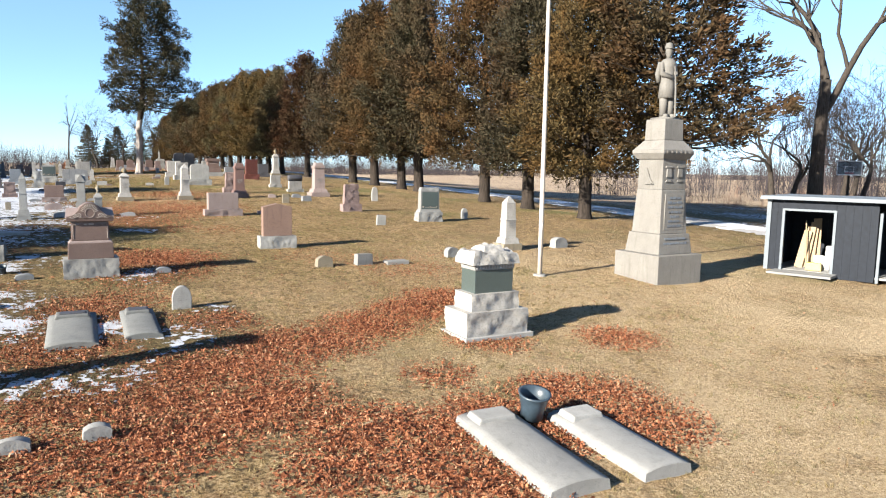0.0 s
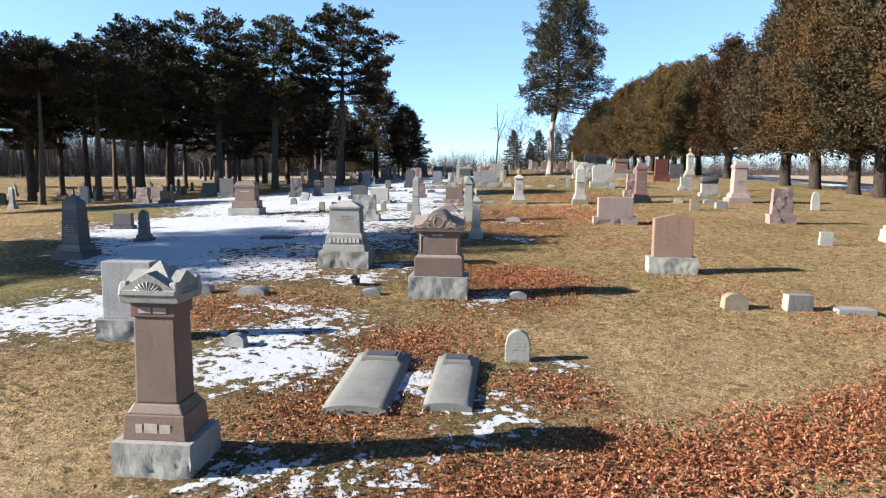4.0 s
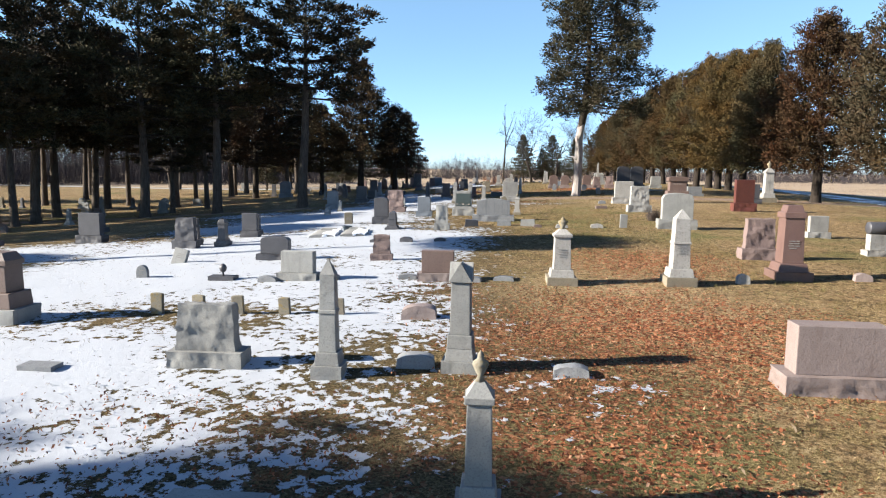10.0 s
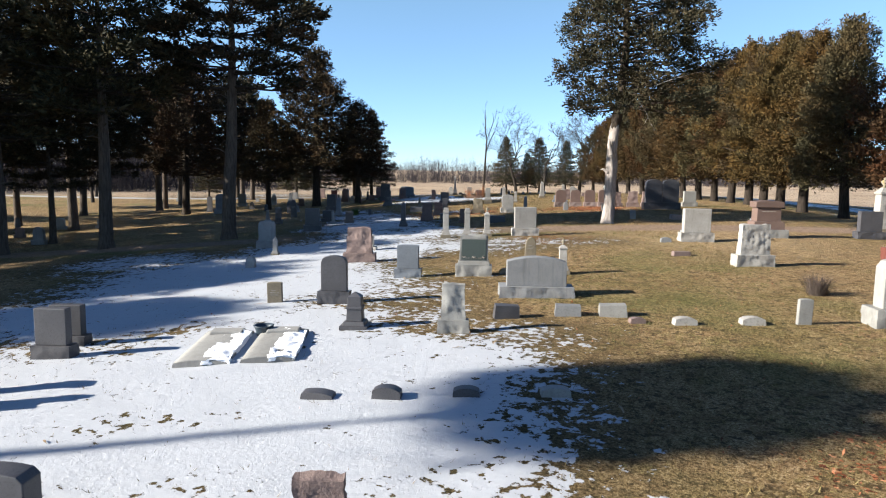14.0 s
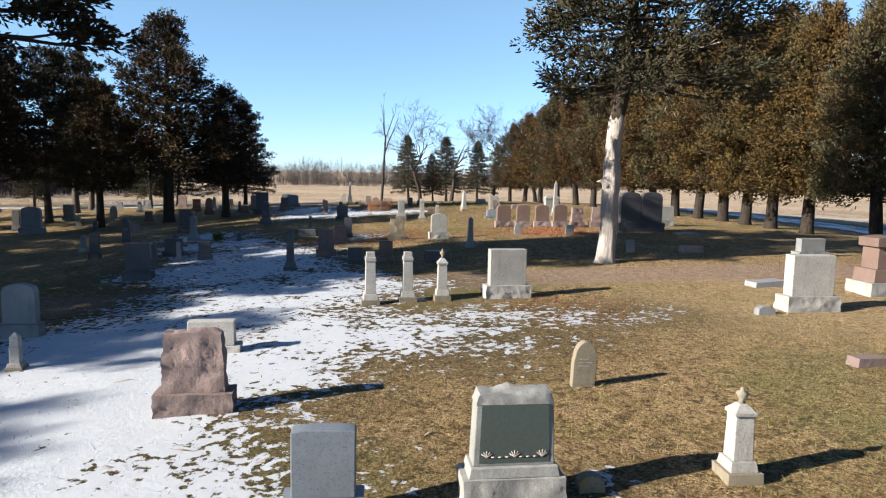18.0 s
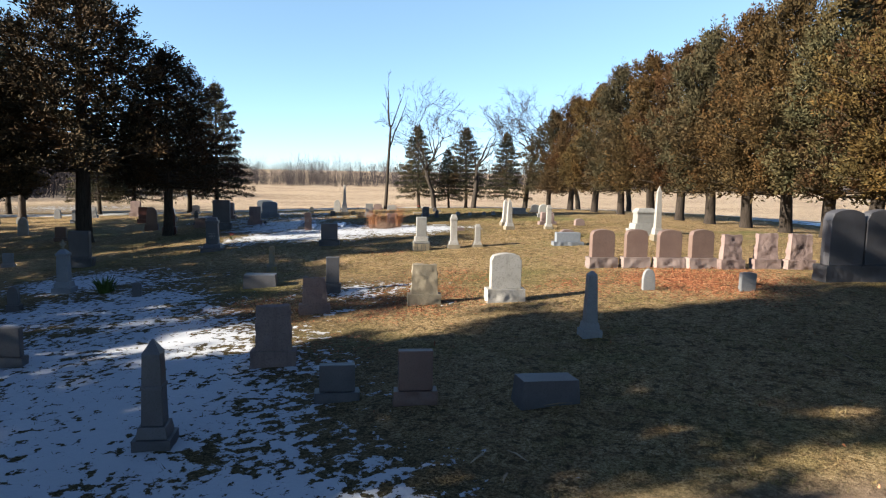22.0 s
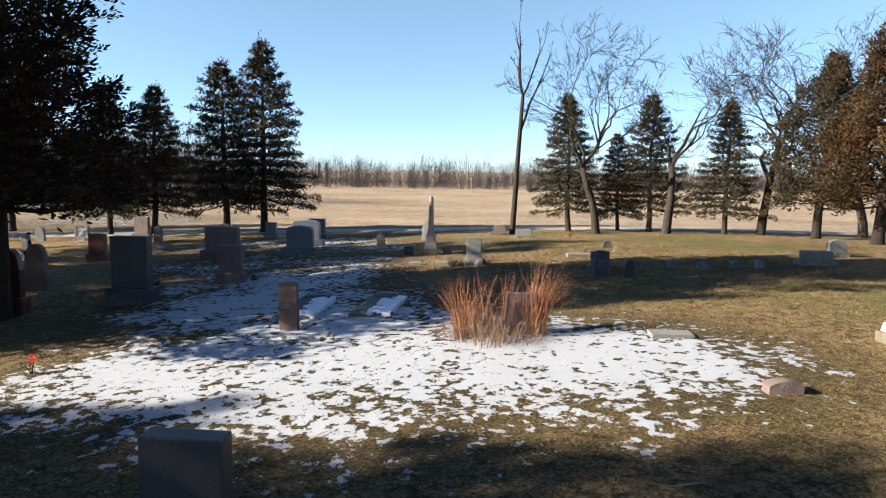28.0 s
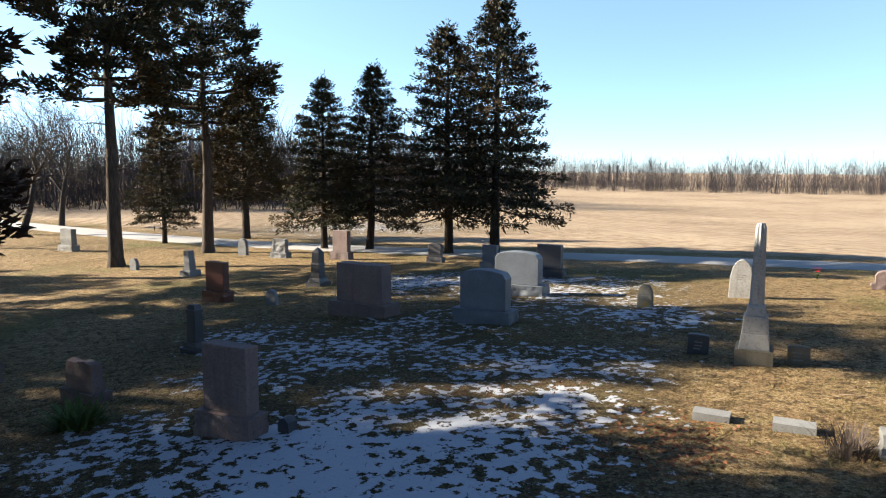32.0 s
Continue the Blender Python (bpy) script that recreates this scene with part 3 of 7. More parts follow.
col = mix(t, lane, col, ramp(t, tufts, [(0.35, (0.142, 0.098, 0.071)), (0.65, (0.296, 0.213, 0.16))]))
furrow = nd(t, "ShaderNodeTexWave", Scale=0.42, Distortion=1.2, Detail=3.0)
turned = nd(t, "ShaderNodeMapping", Rotation=(0, 0, radians(70)))
t.links.new(pos, turned.inputs[0])
t.links.new(turned.outputs[0], furrow.inputs["Vector"])
clods = calc(t, "ADD", calc(t, "MULTIPLY", noise_at(t, pos, 0.06, 5, 0.7), 0.45), calc(t, "ADD", calc(t, "MULTIPLY", noise_at(t, pos, 0.9, 6, 0.75), 0.45), calc(t, "MULTIPLY", tufts, 0.2)))
stub = ramp(t, calc(t, "ADD", calc(t, "MULTIPLY", furrow.outputs["Fac"], 0.22), clods), [(0.50, (0.13, 0.09, 0.06)), (0.63, (0.27, 0.20, 0.135)), (0.76, (0.40, 0.315, 0.225))])
col = mix(t, attr("field"), col, stub)
sfine = calc(t, "ADD", calc(t, "MULTIPLY", noise_at(t, pos, 6.2, 5.0, 0.66), 0.72), calc(t, "MULTIPLY", noise_at(t, pos, 1.3, 3), 0.28))
sfine = calc(t, "SUBTRACT", calc(t, "MULTIPLY", sfine, 1.3), 0.15)
lie = calc(t, "ADD", calc(t, "MULTIPLY", calc(t, "POWER", attr("snow"), 1.4), 0.335), calc(t, "MULTIPLY", calc(t, "MULTIPLY", attr("snow"), 5.0, True), 0.268))
lie = calc(t, "ADD", lie, calc(t, "MULTIPLY", attr("deep"), 0.115))
sm = calc(t, "SUBTRACT", lie, calc(t, "SUBTRACT", 1.0, sfine))
snowy = ramp(t, calc(t, "ADD", sm, 0.5), [(0.490, (0, 0, 0)), (0.512, (1, 1, 1))])
# wet turf around the snow, its colour darkened further to stand for shade
damp_shade = ramp(t, blades, [(0.38, (0.012, 0.011, 0.005)), (0.5, (0.059, 0.046, 0.02)), (0.62, (0.135, 0.103, 0.051))])
col = mix(t, calc(t, "MULTIPLY", attr("snow"), 1.1, True), col, damp_shade)
col = mix(t, snowy, col, mix(t, tufts, (0.325, 0.345, 0.38), (0.385, 0.405, 0.44)))
t.links.new(col, s.inputs["Base Color"])
t.links.new(ramp(t, snowy, [(0, (0.95,) * 3), (1, (0.6,) * 3)]), s.inputs["Roughness"])
s.inputs["Specular IOR Level"].default_value = 0.12
soft = calc(t, "SUBTRACT", 1.0, calc(t, "MULTIPLY", snowy, 0.82))
hgt = calc(t, "ADD", calc(t, "MULTIPLY", calc(t, "ADD", calc(t, "MULTIPLY", blades, 0.35), calc(t, "MULTIPLY", tufts, 0.8)), soft), calc(t, "MULTIPLY", snowy, 0.55))
bump(t, s, hgt, 1.0, 0.11)
me.materials.append(m)


# ---- shapes ----
def mesh_of(name, bm, material):
    d = bpy.data.meshes.new(name)
    bm.to_mesh(d)
    bm.free()
    if material:
        d.materials.append(material)
    return d


def part(name, bm, material, parent, label=""):
    ob = new(name, mesh_of(name, bm, material))
    ob.parent = parent
    if label:
        ob["label"] = label
    if name in ("inscription", "name_band", "ornament", "studs", "frieze_studs", "dentils", "fan"):
        ob["kind"] = "stuff"
    return ob


def arrays(name, verts, faces, material, smooth=False):
    d = bpy.data.meshes.new(name)
    d.from_pydata(verts, [], faces)
    if smooth:
        d.shade_smooth()
    if material:
        d.materials.append(material)
    return d


def thing(name, x, y, yaw, label, category, group="", z=None):
    e = new(name)
    e.matrix_basis = pose(x, y, gz(x, y) if z is None else z, 0, 0, yaw)
    return tagged(e, label, category, group)


def box(bm, sx, sy, sz, x=0.0, y=0.0, z=0.0, top=1.0, bevel=0.0, topy=None):
    """A block standing on z, its top face scaled by top (a taper)."""
    ty = top if topy is None else topy
    vs = [bm.verts.new((x + a * sx / 2 * k, y + b * sy / 2 * ky, z + c)) for c, k, ky in ((0, 1, 1), (sz, top, ty)) for a, b in ((-1, -1), (1, -1), (1, 1), (-1, 1))]
    fs = [bm.faces.new([vs[i] for i in q]) for q in ((3, 2, 1, 0), (4, 5, 6, 7), (0, 1, 5, 4), (1, 2, 6, 5), (2, 3, 7, 6), (3, 0, 4, 7))]
    if bevel:
        es = list({e for f in fs for e in f.edges})
        bmesh.ops.bevel(bm, geom=es, offset=bevel, segments=2, affect="EDGES", profile=0.6)
    return bm


def rock_box(sx, sy, sz, z=0.0, rough=0.02, seed=0.0, cell=0.045, top_rough=0.15, x=0.0, y=0.0, taper=1.0):
    """A block with pitched, uneven sides that bulge between straighter edges, and a mostly flat top."""
    bm = bmesh.new()
    n = [max(3, min(26, round(d / cell))) for d in (sx, sy, sz)]
    grid = {}

    def corner(i, j, k):
        if (i, j, k) in grid:
            return grid[i, j, k]
        u, v, w = 2 * i / n[0] - 1, 2 * j / n[1] - 1, k / n[2]
        s_ = 1 - (1 - taper) * w
        p = Vector((u * sx / 2 * s_, v * sy / 2 * s_, w * sz))
        q = Vector((p.x * 4.2 + seed, p.y * 4.2 - seed, p.z * 5.5 + seed))
        big = noise.noise(q * 0.9) + 0.55 * abs(noise.noise(q * 2.1 + Vector((9, 0, 0)))) * 2 - 0.35
        fine = 0.45 * noise.noise(q * 4.6) + 0.25 * noise.noise(q * 9.0)
        swell = 0.35 + 0.65 * math.sin(math.pi * w) ** 0.5
        out = Vector(((i == n[0]) - (i == 0), (j == n[1]) - (j == 0), 0))
        if out.length:
            p += out.normalized() * rough * swell * (0.9 * big + fine)
        if k == n[2]:
            p.z += rough * top_rough * (big + fine)
        grid[i, j, k] = bm.verts.new(p + Vector((x, y, z)))
        return grid[i, j, k]

    for c, (a, b) in ((0, (1, 2)), (1, (2, 0)), (2, (0, 1))):
        for end in (0, n[c]):
            if c == 2 and end == 0:
                continue
            for i in range(n[a]):
                for j in range(n[b]):
                    ring = []
                    for di, dj in ((0, 0), (1, 0), (1, 1), (0, 1)):
                        t_ = [0, 0, 0]
                        t_[c], t_[a], t_[b] = end, i + di, j + dj
                        ring.append(corner(*t_))
                    bm.faces.new(ring if end else ring[::-1]).smooth = True
    bm.normal_update()
    for e in bm.edges:
        e.smooth = e.calc_face_angle(3.0) < 0.75
    return bm


OUTLINES = {
    "flat": lambda u: 1.0,
    "serp": lambda u: 1.0 - 0.10 * abs(u) ** 2.2 - (0.10 if abs(u) > 0.9 else 0.0) * (abs(u) - 0.9) / 0.1,
    "widearc": lambda u: 1.0 - 0.16 * abs(u) ** 2.0,
    "peak": lambda u: 1.0 - 0.10 * abs(u) if abs(u) > 0.35 else 1.0 - 0.035 - 0.03 * math.cos(u * 4.5) * 0 - 0.0 + 0.035 * (1 - abs(u) / 0.35),
    "round": lambda u: 1.0 - 0.42 * (1 - math.sqrt(max(0.0, 1 - u * u))),
    "gable": lambda u: 1.0 - 0.80 * abs(u) ** 1.1,
    "ogee": lambda u: 0.16 + 0.84 * (math.sqrt(max(0.0, 1 - (u / 0.46) ** 2)) * 0.78 + 0.22 if abs(u) < 0.4 else 0.60 * max(0.0, (1 - abs(u)) / 0.6) ** 2.2),
    "tall": lambda u: 1.0 - 0.03 * abs(u) ** 3,
    "rough": lambda u: 1.0 - 0.05 * abs(u) ** 4,
}


def plate(w, h, d, z, outline, bevel=0.012, n=14, taper=0.0):
    """An upright slab with a shaped top."""
    bm = bmesh.new()
    f = OUTLINES[outline]
    us = [-1 + 2 * i / n for i in range(n + 1)] if outline not in ("flat",) else [-1, 1]
    ring = [(-w / 2, z), (w / 2, z)] + [(u * w / 2 * (1 - taper), z + h * f(u)) for u in reversed(us)]
    front = [bm.verts.new((x, -d / 2, zz)) for x, zz in ring]
    back = [bm.verts.new((x, d / 2, zz)) for x, zz in ring]
    bm.faces.new(front)
    bm.faces.new(back[::-1])
    k = len(ring)
    for i in range(k):
        bm.faces.new((front[i], back[i], back[(i + 1) % k], front[(i + 1) % k]))
    bm.normal_update()
    if bevel:
        es = [e for e in bm.edges if e.calc_face_angle(0) > 0.6]
        bmesh.ops.bevel(bm, geom=es, offset=bevel, segments=2, affect="EDGES", profile=0.6)
    return bm


def lathe(rings, sides=14, bm=None, x=0.0, y=0.0):
    """A turned shape from (radius, height) pairs."""
    bm = bm or bmesh.new()
    rows = []
    for r, z in rings:
        rows.append([bm.verts.new((x + r * math.cos(2 * math.pi * i / sides), y + r * math.sin(2 * math.pi * i / sides), z)) for i in range(sides)])
    for a, b in zip(rows, rows[1:]):
        for i in range(sides):
            bm.faces.new((a[i], a[(i + 1) % sides], b[(i + 1) % sides], b[i]))
    bm.faces.new(rows[0][::-1])
    bm.faces.new(rows[-1])
    for f in bm.faces:
        f.smooth = True
    return bm


def bars(w, z, rows, d, height=0.035, gap=0.03):
    """Carved lines that cannot be read, as plain bars of word length on the front."""
    bm = bmesh.new()
    r = random.Random(int(w * 1000) + int(z * 977))
    for k in range(rows):
        span, zz = w * r.uniform(0.55, 1.0), z - k * (height + gap)
        x = -span / 2
        while x < span / 2 - 0.03:
            l = min(r.uniform(0.06, 0.16), span / 2 - x)
            box(bm, l, 0.004, height * r.uniform(0.75, 1.0), x + l / 2, -d / 2 - 0.001, zz)
            x += l + 0.025
    return bm


def tube(bm, pts, radii, sides=6):
    rows, ref = [], Vector((0.3, 0.9, 0.2))
    for i, p in enumerate(pts):
        d = (pts[min(i + 1, len(pts) - 1)] - pts[max(i - 1, 0)]).normalized()
        a = d.cross(ref).normalized()
        b = d.cross(a)
        rows.append([bm.verts.new(p + (a * math.cos(2 * math.pi * k / sides) + b * math.sin(2 * math.pi * k / sides)) * radii[i]) for k in range(sides)])
    for a, b in zip(rows, rows[1:]):
        for k in range(sides):
            f = bm.faces.new((a[k], a[(k + 1) % sides], b[(k + 1) % sides], b[k]))
            f.smooth = True
    bm.faces.new(rows[-1])
    return bm


WORDS = {
    "grey": "grey granite", "lgrey": "light-grey marble", "white": "white marble", "dark": "dark-toned stone", "bgrey": "blue-grey granite",
    "brown": "brown granite", "rbrown": "red-brown granite", "tan": "tan granite", "pink": "smooth pink granite", "rpink": "pinkish-brown granite",
    "red": "polished red granite", "tanstone": "tan limestone", "lichen": "lichen-yellowed limestone", "concrete": "grey concrete", "slate": "dark weathered concrete",
}
TOPS = {
    "flat": "with a flat top", "serp": "with a gently curved top", "widearc": "with a long arched top", "peak": "with a peaked top", "round": "with a round top",
    "rough": "with a hewn rock face", "cap": "with a hipped cap", "pedtop": "with a hipped cap", "tall": "with a tall narrow face",
}


def where(x, y):
    a = np.array([float(x)])
    b = np.array([float(y)])
    if cover(SNOWS, a, b)[0] > 0.55:
        return "in patchy snow"
    if cover(LITTER, a, b)[0] > 0.5:
        return "among fallen leaves"
    return "on dry grass"


def slab(x, y, w, h, mat="grey", top="flat", yaw=None, lean=0.0, base_mat=None):
    """A headstone: an upright die on a hewn base."""
    yaw = YAW if yaw is None else yaw
    r = random.Random(int(x * 97 + y * 131))
    ob = thing("headstone", x, y, yaw + r.uniform(-3, 3), f"{WORDS[mat]} headstone {TOPS.get(top, '')} {where(x, y)}", "headstone", "headstones")
    if lean:
        ob.matrix_basis = ob.matrix_basis @ pose(0, 0, 0, lean, 0, 0)
    bh = min(max(0.27 * h, 0.10), 0.38)
    d = min(max(0.42 * w, 0.22), 0.56)
    m, bmn = STONE[mat], STONE[base_mat or {"tan": "lgrey", "brown": "pink", "lgrey": "lgrey"}.get(mat, mat)]
    part("base", rock_box(w, d, bh + 0.12, -0.12, 0.032, r.random() * 50, 0.045), bmn, ob, "hewn stone base")
    dw, dd, dh = w * 0.80, d * 0.62, h - bh
    if top == "rough":
        bm = rock_box(dw, dd, dh, bh, 0.034, r.random() * 50, 0.045, 1.0, taper=0.9)
        part("die", bm, m, ob)
    elif top in ("cap", "pedtop"):
        c = (0.16 if top == "cap" else 0.10) * h
        part("plinth", box(bmesh.new(), w * 0.9, d * 0.85, 0.10, 0, 0, bh, 0.95, 0.01), m, ob)
        part("die", box(bmesh.new(), dw, dd, dh - c - 0.10, 0, 0, bh + 0.10, 0.94, 0.01), m, ob)
        bm = box(bmesh.new(), dw * 1.02, dd * 1.1, c * 0.45, 0, 0, h - c, 1.0, 0.008)
        box(bm, dw * 1.0, dd * 1.06, c * 0.55, 0, 0, h - c * 0.55, 0.55, 0.0)
        if top == "pedtop":
            bm.free()
            bm = rock_box(dw * 0.96, dd * 0.98, c, h - c, 0.03, r.random() * 50, 0.045, 0.9, taper=0.9)
        part("cap", bm, m, ob, "hewn top" if top == "pedtop" else "hipped stone cap")
        if top == "pedtop":
            part("panel", box(bmesh.new(), dw * 0.86, 0.016, (dh - c) * 0.80, 0, -dd / 2 + 0.004, bh + 0.13, 0.95), BOXDARK, ob, "polished darker panel")
            bm = bmesh.new()
            for i in range(9):
                px, pz = dw * 0.085 * (i - 4), bh + 0.185
                for a in ((60, 90, 120, 35, 145) if i in (0, 4, 8) else (0, 180)):
                    q = 0.06 if i in (0, 4, 8) else 0.022
                    tube(bm, [Vector((px, -dd / 2 - 0.006, pz)), Vector((px + q * math.cos(radians(a)), -dd / 2 - 0.008, pz + q * math.sin(radians(a))))], [0.007, 0.004], 5)
            part("ornament", bm, INKPALE, ob, "pale carved leaf band")
    else:
        part("die", plate(dw, dh, dd, bh, top), m, ob)
    return ob


def obelisk(x, y, w, h, mat="white", top="peak", yaw=None):
    """A grave monument: hewn base, plinth, shaft and finial."""
    yaw = YAW if yaw is None else yaw
    r = random.Random(int(x * 91 + y * 137))
    crown = {"peak": "pointed top", "gable": "carved gabled top", "urn": "carved urn on top", "cap": "moulded cap", "capcol": "draped broken cap", "point": "slender point", "slim": "slim tapered top", "broken": "broken fluted column"}[top]
    ob = thing("grave_monument", x, y, yaw + r.uniform(-3, 3), f"{WORDS[mat]} obelisk with a {crown} {where(x, y)}", "monument", "monuments")
    m = STONE[mat]
    b1, b2 = 0.11 * h, 0.11 * h
    part("base", rock_box(w, w, b1 + 0.1, -0.1, 0.012, r.random() * 40, 0.06), STONE["tanstone" if mat == "white" else mat], ob, "stained stone base")
    part("plinth", box(bmesh.new(), w * 0.82, w * 0.82, b2, 0, 0, b1, 0.88, 0.008), m, ob)
    z, sh = b1 + b2, h - b1 - b2
    a = w * 0.58
    if top == "point":
        part("shaft", box(box(bmesh.new(), a, a, sh * 0.86, 0, 0, z, 0.62, 0.006), a * 0.62, a * 0.62, sh * 0.14, 0, 0, z + sh * 0.86, 0.05), m, ob)
    elif top == "slim":
        part("shaft", box(box(bmesh.new(), a * 1.05, a * 1.05, sh * 0.93, 0, 0, z, 0.72, 0.006), a * 0.75, a * 0.75, sh * 0.07, 0, 0, z + sh * 0.93, 0.2), m, ob)
    elif top == "peak":
        part("shaft", box(bmesh.new(), a, a, sh * 0.84, 0, 0, z, 0.82, 0.008), m, ob)
        part("cap", box(bmesh.new(), a * 0.84, a * 0.84, sh * 0.16, 0, 0, z + sh * 0.84, 0.08), m, ob)
        part("band", box(bmesh.new(), a * 1.02, a * 1.02, 0.05, 0, 0, z + sh * 0.42, 0.97, 0.01), m, ob)
    elif top == "gable":
        part("die", box(bmesh.new(), a * 1.25, a * 1.25, sh * 0.16, 0, 0, z, 0.95, 0.01), m, ob)
        part("shaft", box(bmesh.new(), a * 1.0, a * 1.0, sh * 0.62, 0, 0, z + sh * 0.16, 0.92, 0.01), m, ob)
        zz = z + sh * 0.78
        g = plate(a * 1.12, sh * 0.22, a * 1.12, zz, "flat", 0)
        for v in g.verts:
            if v.co.z > zz + 0.05:
                v.co.x *= 0.03
                v.co.y *= 0.99
        g2 = plate(a * 1.12, sh * 0.22, a * 1.12, zz, "flat", 0)
        for v in g2.verts:
            if v.co.z > zz + 0.05:
                v.co.x *= 0.03
            v.co.x, v.co.y = v.co.y, v.co.x
        part("gable", g, m, ob, "carved gable")
        part("gable", g2, m, ob, "carved gable")
    elif top in ("urn", "cap", "capcol"):
        k = 0.70 if top == "urn" else 0.86
        part("shaft", box(bmesh.new(), a, a, sh * (k - 0.08), 0, 0, z, 0.9, 0.008), m, ob)
        zz = z + sh * (k - 0.08)
        if top == "urn":
            part("gable", box(box(bmesh.new(), a * 1.08, a * 1.08, sh * 0.05, 0, 0, zz, 1.0, 0.005), a * 1.0, a * 1.0, sh * 0.10, 0, 0, zz + sh * 0.05, 0.35), m, ob)
            q, zz, s2 = a * 0.30, zz + sh * 0.14, sh * 0.24
            part("urn", lathe([(q * 0.7, zz), (q * 0.35, zz + s2 * 0.2), (q, zz + s2 * 0.55), (q * 0.9, zz + s2 * 0.66), (q * 0.4, zz + s2 * 0.75), (q * 0.35, zz + s2 * 0.88), (q * 0.05, zz + s2)], 10), STONE["lichen"], ob, "lichened carved urn")
        else:
            part("cap", box(bmesh.new(), a * 1.03, a * 1.03, sh * 0.10, 0, 0, zz, 1.0, 0.012), m, ob)
            part("cap", box(bmesh.new(), a * 0.84, a * 0.84, sh * 0.12, 0, 0, zz + sh * 0.10, 0.9 if top == "capcol" else 0.8, 0.006), m, ob)
    elif top == "broken":
        part("die", box(bmesh.new(), w * 0.70, w * 0.70, sh * 0.16, 0, 0, z, 0.92, 0.01), m, ob)
        part("collar", box(bmesh.new(), w * 0.55, w * 0.55, sh * 0.10, 0, 0, z + sh * 0.16, 0.85, 0.02), m, ob)
        zc, bm = z + sh * 0.26, bmesh.new()
        rows, sides = [], 20
        for zz, rr in ((zc, w * 0.21), (zc + sh * 0.35, w * 0.18), (zc + sh * 0.70, w * 0.15), (zc + sh * 0.74, w * 0.10)):
            rows.append([bm.verts.new((rr * (1.0 if i % 2 else 0.86) * math.cos(2 * math.pi * i / sides), rr * (1.0 if i % 2 else 0.86) * math.sin(2 * math.pi * i / sides), zz)) for i in range(sides)])
        for p, q in zip(rows, rows[1:]):
            for i in range(sides):
                bm.faces.new((p[i], p[(i + 1) % sides], q[(i + 1) % sides], q[i]))
        bm.faces.new(rows[-1])
        part("column", bm, m, ob, "fluted broken column")
    if w > 0.55 and top not in ("broken", "slim"):
        part("inscription", bars(a * 0.6, z + sh * 0.38, 4, a * 0.99, 0.022, 0.03), INK, ob, "worn carved lines")
    return ob


def pedestal(x, y, w, h, mat="brown", top="flat", yaw=None):
    """A broad stepped family monument."""
    yaw = YAW if yaw is None else yaw
    r = random.Random(int(x * 91 + y * 137))
    m = STONE[mat]
    ob = thing("family_monument", x, y, yaw, f"stepped {WORDS[mat]} family monument {where(x, y)}", "monument", "monuments")
    d = w * 0.62
    part("base", rock_box(w, d, 0.22 * h + 0.1, -0.1, 0.02, r.random() * 40), STONE["lgrey" if mat == "brown" else mat], ob, "hewn stone base")
    part("plinth", box(bmesh.new(), w * 0.84, d * 0.82, 0.22 * h, 0, 0, 0.22 * h, 0.95, 0.012), m, ob)
    part("die", box(bmesh.new(), w * 0.66, d * 0.62, 0.38 * h, 0, 0, 0.44 * h, 0.97, 0.012), m, ob)
    if top == "urnbox":
        part("cap", plate(w * 0.76, 0.18 * h, d * 0.74, 0.82 * h, "widearc", 0.01), m, ob, "arched moulded cap")
    else:
        part("cap", box(box(bmesh.new(), w * 0.70, d * 0.66, 0.08 * h, 0, 0, 0.82 * h, 1.0, 0.01), w * 0.66, d * 0.62, 0.10 * h, 0, 0, 0.90 * h, 0.8), m, ob)
    part("inscription", bars(w * 0.4, 0.7 * h, 3, d * 0.60, 0.035, 0.04), INKPALE if mat == "brown" else INK, ob, "worn carved lines")
    return ob


def tablet(x, y, w, h, mat="lgrey", top="round", yaw=None):
    """A thin upright marker set straight into the turf."""
    yaw = YAW if yaw is None else yaw
    r = random.Random(int(x * 91 + y * 137))
    shape = {"round": "round-topped", "post": "square-topped", "lean": "leaning", "column": "narrow"}[top]
    d = max(0.08, w * (0.8 if top == "column" else 0.38))
    ob = thing("grave_marker", x, y, yaw, f"small {shape} {WORDS[mat]} grave marker {where(x, y)}", "grave marker", "grave markers")
    if top == "column":
        part("footing", box(bmesh.new(), w * 1.25, w * 1.25, 0.22 * h + 0.08, 0, 0, -0.08, 0.95, 0.01), STONE[mat], ob)
        part("shaft", box(bmesh.new(), w * 0.7, w * 0.7, 0.8 * h, 0, 0, 0.2 * h, 0.85, 0.012), STONE[mat], ob)
    else:
        part("slab", plate(w, h + 0.08, d, -0.08, "round" if top == "round" else "tall", 0.012), STONE[mat], ob)
        if w > 0.22:
            part("inscription", bars(w * 0.6, h * 0.6, 3, d, 0.018, 0.03), INK, ob, "worn carved lines")
    ob.matrix_basis = pose(x, y, gz(x, y), -16 if top == "lean" else r.uniform(-3, 3), 11 if top == "lean" else r.uniform(-3, 3), yaw + r.uniform(-5, 5))
    return ob


